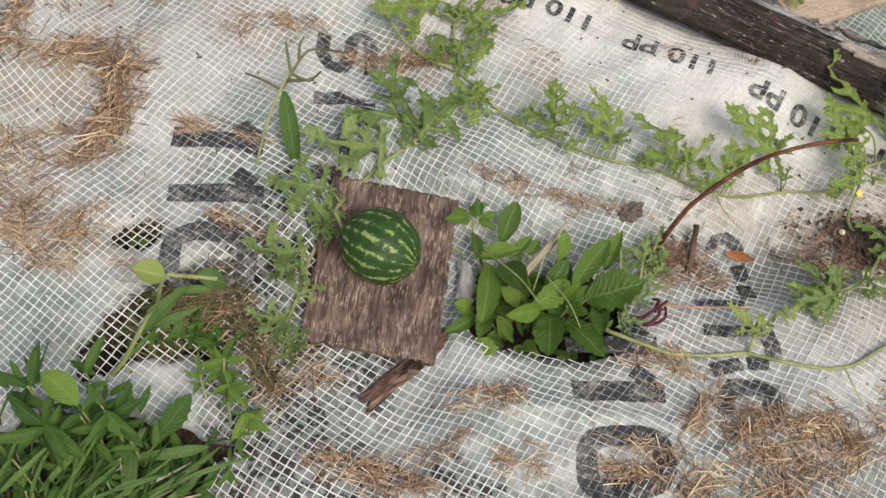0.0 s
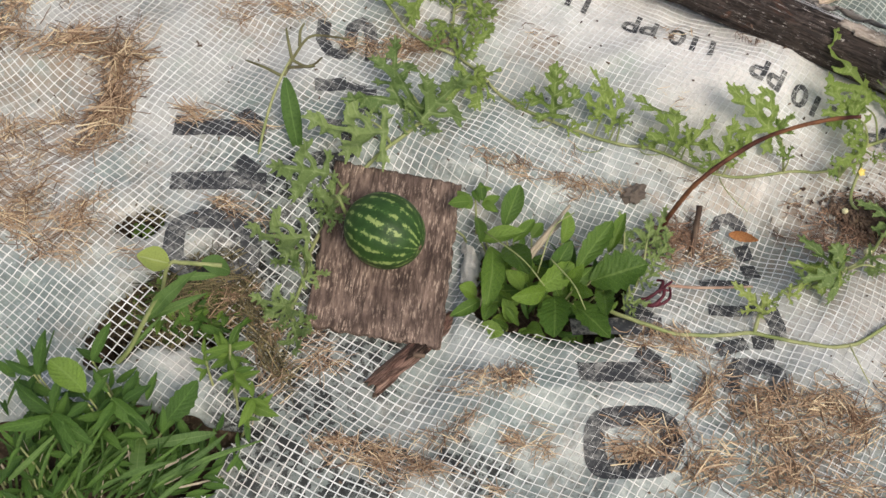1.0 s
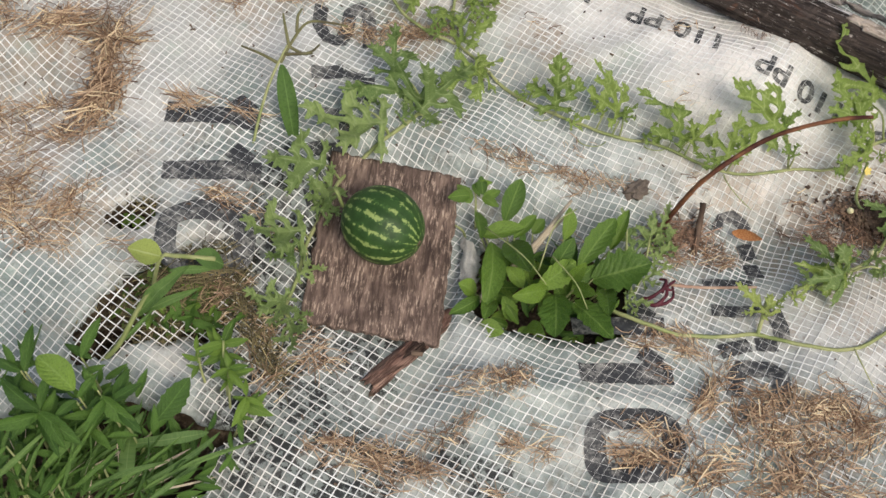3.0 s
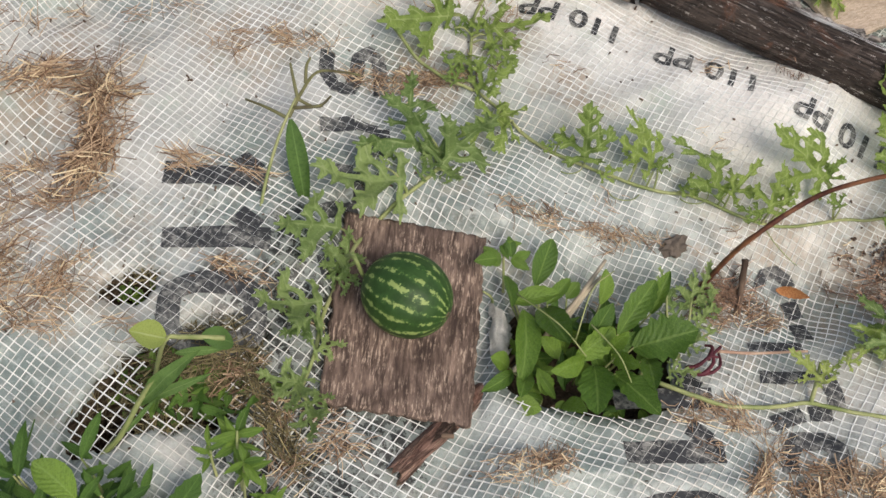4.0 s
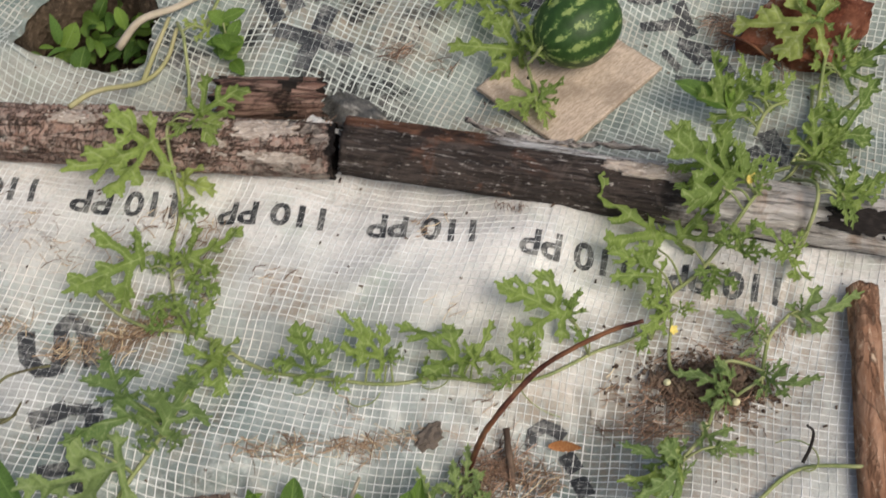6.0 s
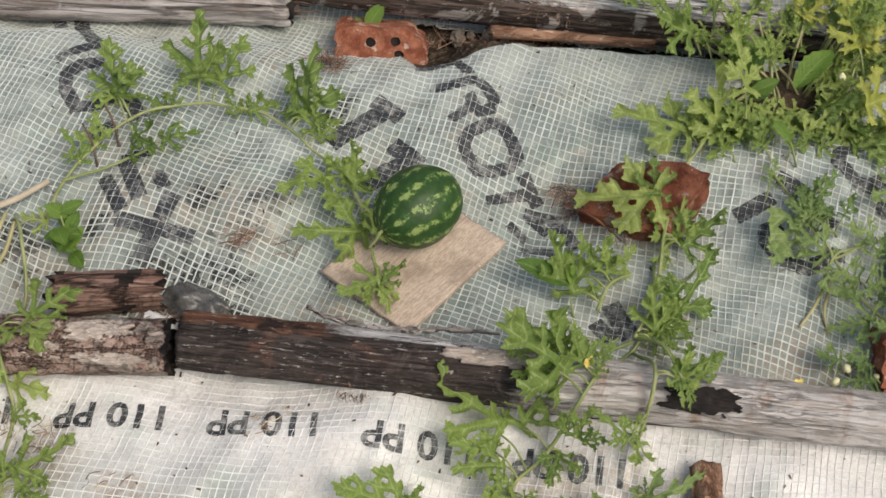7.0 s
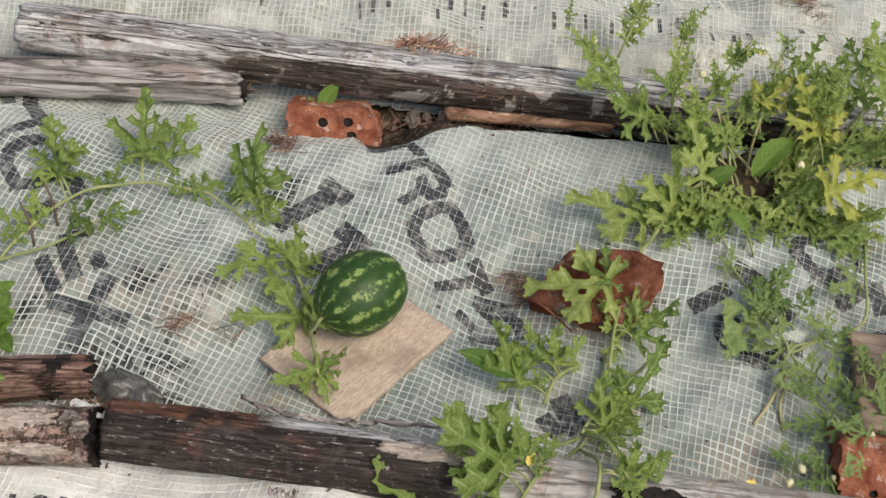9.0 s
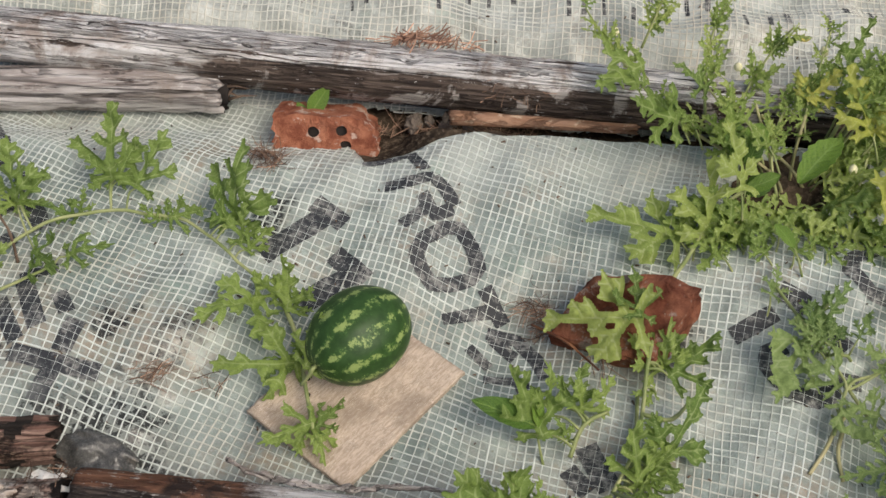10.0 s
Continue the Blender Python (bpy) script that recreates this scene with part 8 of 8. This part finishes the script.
for x, y, t in ((0.309, 1.84, 80), (0.268, 1.815, 95)):
    z = lift(x, y)
    v, f = tube(smooth_path([(x, y - 0.03, z), (x + 0.002, y, z + 0.03), (x - 0.004, y + 0.02, z + 0.055)], 4), (0.0024, 0.0018), 6, wobble=0.4)
    thing("dead_twig", "short dark twig stuck in the middle sheet", "twig", "twigs in the middle sheet", data=make("dead_twig", v, f, TWIG))


# ---- straw ----
def straw(name, label, spots, mat, seed, thick=0.012, sunk=0.0, coarse=1.0):
    """spots: (x, y, spread along, spread across, turn, count, length)."""
    r = random.Random(seed)
    verts, faces = [], []
    for cx, cy, a, b, turn, count, length in spots:
        count = int(count * 1.35)
        c, s = math.cos(radians(turn)), math.sin(radians(turn))
        for i in range(count):
            if i % 14 == 0:
                tu, tw, tuft_turn = r.gauss(0, a * 0.55), r.gauss(0, b * 0.55), r.gauss(0, 0.8)
            u, w = tu + r.gauss(0, min(a, 0.05) * 0.28), tw + r.gauss(0, min(b, 0.04) * 0.32)
            x, y = cx + u * c - w * s, cy + u * s + w * c
            dense = math.exp(-(u / a) ** 2 - (w / b) ** 2)
            z = lift(x, y) + 0.002 - sunk + thick * dense * r.random()
            ang = radians(turn) + tuft_turn + r.gauss(0, 0.55)
            ln = length * r.uniform(0.3, 1.3)
            curl = r.gauss(0, 0.5)
            rise = r.gauss(0, 0.15)
            p = Vector((x, y, z))
            pts = []
            for k in range(4):
                t = k / 3 - 0.5
                pts.append(p + Vector((math.cos(ang + curl * t), math.sin(ang + curl * t), rise)) * (ln * t) + Vector((0, 0, 0.004 * r.random())))
            rad = r.uniform(0.0003, 0.0009) * coarse
            tube(pts, (rad, rad * 0.7), 3, verts, faces)
    thing(name, label, "straw", kind="stuff", data=make(name, verts, faces, mat, False))


straw("straw", "dry brown straw heaped on the near sheet",
      [(-0.485, 1.035, 0.06, 0.022, 75, 210, 0.07), (-0.475, 1.12, 0.05, 0.024, 70, 100, 0.07), (-0.55, 1.165, 0.1, 0.02, 12, 150, 0.05), (-0.65, 1.18, 0.06, 0.035, 20, 110, 0.045), (-0.66, 1.24, 0.06, 0.03, 40, 70, 0.045)], STRAW, 1, 0.03, 0.0, 1.3)
straw("straw", "flattened brown straw strewn over the printed corner",
      [(0.47, 0.59, 0.05, 0.03, 30, 90, 0.045), (0.555, 0.55, 0.08, 0.045, -5, 160, 0.048), (0.67, 0.6, 0.08, 0.03, 10, 130, 0.048), (0.56, 0.625, 0.07, 0.018, 5, 150, 0.04), (0.415, 0.625, 0.035, 0.018, 50, 80, 0.035), (0.4, 0.5, 0.06, 0.03, 20, 80, 0.04),
       (0.5, 0.49, 0.09, 0.035, 0, 120, 0.046), (0.64, 0.48, 0.09, 0.04, 0, 70, 0.05), (0.285, 0.53, 0.045, 0.016, -5, 90, 0.035), (0.74, 0.66, 0.06, 0.05, 20, 110, 0.04)], STRAW, 6, 0.008, 0.0, 1.25)
straw("straw", "wisps of dry straw over the dusty side of the near sheet",
      [(-0.52, 0.81, 0.08, 0.03, -10, 150, 0.045), (-0.56, 0.86, 0.12, 0.03, -8, 140, 0.04), (-0.3, 1.0, 0.08, 0.015, 0, 10, 0.06), (-0.37, 1.03, 0.05, 0.012, 5, 40, 0.05), (-0.62, 0.92, 0.1, 0.03, -15, 130, 0.04),
       (-0.58, 0.975, 0.1, 0.03, -10, 120, 0.035), (-0.6, 1.02, 0.12, 0.02, -5, 80, 0.04), (-0.4, 1.3, 0.2, 0.06, -10, 90, 0.03)], STRAW, 2, 0.006)
straw("straw", "thin scattered straw before the weathered board",
      [(-0.02, 0.495, 0.1, 0.022, -8, 190, 0.032), (-0.09, 0.515, 0.06, 0.015, 10, 70, 0.03), (0.33, 0.55, 0.05, 0.02, -10, 70, 0.035), (0.05, 0.555, 0.05, 0.015, 20, 50, 0.03), (0.11, 0.625, 0.035, 0.02, 10, 60, 0.03),
       (0.15, 0.53, 0.03, 0.02, -5, 60, 0.03), (-0.17, 0.67, 0.05, 0.025, 25, 50, 0.04), (-0.16, 0.625, 0.06, 0.025, 30, 40, 0.045), (0.14, 0.62, 0.08, 0.03, 0, 60, 0.03), (0.37, 0.7, 0.05, 0.02, -10, 120, 0.035),
       (-0.24, 0.68, 0.03, 0.06, 30, 45, 0.045), (-0.27, 0.74, 0.06, 0.05, 30, 25, 0.05)], STRAW, 22, 0.006)
straw("straw", "thin scattered straw behind the weathered board",
      [(0.22, 0.975, 0.1, 0.02, -8, 150, 0.032), (0.43, 0.88, 0.05, 0.04, 0, 80, 0.04), (-0.1, 1.21, 0.06, 0.02, -10, 80, 0.03), (-0.02, 1.214, 0.05, 0.016, -10, 120, 0.03), (-0.24, 1.25, 0.08, 0.02, 10, 80, 0.035),
       (0.3, 0.9, 0.3, 0.3, 0, 110, 0.02), (-0.2, 1.35, 0.3, 0.1, -20, 80, 0.025), (0.1, 1.35, 0.3, 0.06, -25, 90, 0.02), (-0.24, 0.85, 0.05, 0.02, -30, 60, 0.04)], STRAW, 42, 0.006)
straw("old_straw", "dark matted old straw around the soil hole",
      [(0.7, 0.915, 0.09, 0.035, -20, 300, 0.03), (0.63, 0.9, 0.06, 0.03, -20, 130, 0.03), (0.78, 0.955, 0.05, 0.03, -20, 120, 0.025), (0.41, 0.89, 0.05, 0.035, 20, 200, 0.04)], STRAW_DARK, 3, 0.012)
straw("old_straw", "dry grass matted under the net beside the weeds",
      [(-0.315, 0.738, 0.085, 0.05, 25, 520, 0.055), (-0.2, 0.64, 0.06, 0.03, 30, 60, 0.04), (-0.24, 0.7, 0.03, 0.03, 60, 70, 0.05), (-0.4, 0.865, 0.03, 0.02, 20, 60, 0.03)], STRAW_DEEP, 5, 0.01, 0.014)
straw("old_straw", "brown dead grass tangled over the net beside the weathered board",
      [(-0.245, 0.71, 0.05, 0.025, -60, 75, 0.055), (-0.215, 0.645, 0.045, 0.022, -50, 60, 0.05), (-0.29, 0.765, 0.05, 0.02, 10, 60, 0.05)], STRAW_DEEP, 9, 0.012, 0.0, 1.1)
straw("straw", "dry straw and twigs in the gap before the far log",
      [(0.69, 1.9, 0.04, 0.02, -40, 60, 0.05), (1.05, 1.87, 0.13, 0.02, -24, 160, 0.05), (1.72, 1.93, 0.04, 0.02, -20, 70, 0.03),
       (0.47, 1.56, 0.08, 0.02, -25, 40, 0.03), (0.98, 1.5, 0.03, 0.03, -45, 60, 0.035), (1.03, 1.4, 0.05, 0.01, -55, 14, 0.1), (0.31, 1.47, 0.03, 0.02, 60, 50, 0.035), (0.55, 1.245, 0.15, 0.008, -26, 20, 0.012)], STRAW_DARK, 4, 0.008)


straw("dead_tuft", "heap of reddish brown dead grass behind the far log",
      [(1.005, 2.011, 0.05, 0.016, -20, 200, 0.045), (0.954, 2.046, 0.02, 0.012, 40, 40, 0.035), (1.055, 1.996, 0.025, 0.01, -40, 60, 0.05)], STRAW_RED, 8, 0.03, 0.0, 1.7)


# ---- loose soil round the root ----
r = random.Random(41)
verts, faces = [], []
for _ in range(900):
    u, w = r.gauss(0, 0.042), r.gauss(0, 0.02)
    x, y = 0.715 + 0.927 * u + 0.375 * w, 0.925 - 0.375 * u + 0.927 * w
    s = r.uniform(0.001, 0.0032) * (1 if r.random() < 0.92 else 1.8)
    p = Vector((x, y, float(height(x, y)) + 0.002 + 0.02 * math.exp(-(u / 0.06) ** 2 - (w / 0.03) ** 2)))
    a = r.uniform(0, 6.28)
    d = Vector((math.cos(a), math.sin(a), r.uniform(-0.3, 0.3))) * s * r.uniform(0.6, 1.2)
    tube([p - d, p - d * 0.3, p + d * 0.4, p + d], (s * 0.85, s * 0.6), 6, verts, faces, 0.6)
thing("loose_soil", "crumbled dark brown soil spilt round the vine root", "soil", kind="stuff", data=make("loose_soil", verts, faces, TWIG, False))


# ---- crumbs of soil and bark on the sheets ----
r = random.Random(31)
verts, faces = [], []
for _ in range(900):
    x, y = r.uniform(-0.75, 1.6), r.uniform(0.45, 2.1)
    q = across(x, y)
    if 1.97 < q < 2.16 and r.random() < 0.2:
        continue
    p = Vector((x, y, float(height(x, y)) + 0.002))
    s = r.uniform(0.0008, 0.0028)
    a = r.uniform(0, 6.28)
    d = Vector((math.cos(a), math.sin(a), 0)) * s * r.uniform(0.4, 1.5)
    tube([p - d, p + Vector((0, 0, s * 0.3)), p + d], (s * 0.7, s * 0.4), 5, verts, faces)
thing("crumbs", "dark crumbs of soil and bark scattered over the sheets", "crumbs", kind="stuff", data=make("crumbs", verts, faces, TWIG, False))
for x, y, s in ((0.94, 1.915, 0.016), (0.985, 1.89, 0.012), (1.02, 1.88, 0.009), (1.0, 1.905, 0.014), (0.965, 1.912, 0.009), (1.06, 1.885, 0.008)):
    ob = copy_thing(clod, pose(x, y, -0.046, 10, 20, 70 * x * 9) @ Matrix.Diagonal((1, 1, 1, 1)))
    tagged(ob, "small pale pebble-like clod in the gap by the far log")
    ob.scale = (s, s * 0.8, s * 0.7)
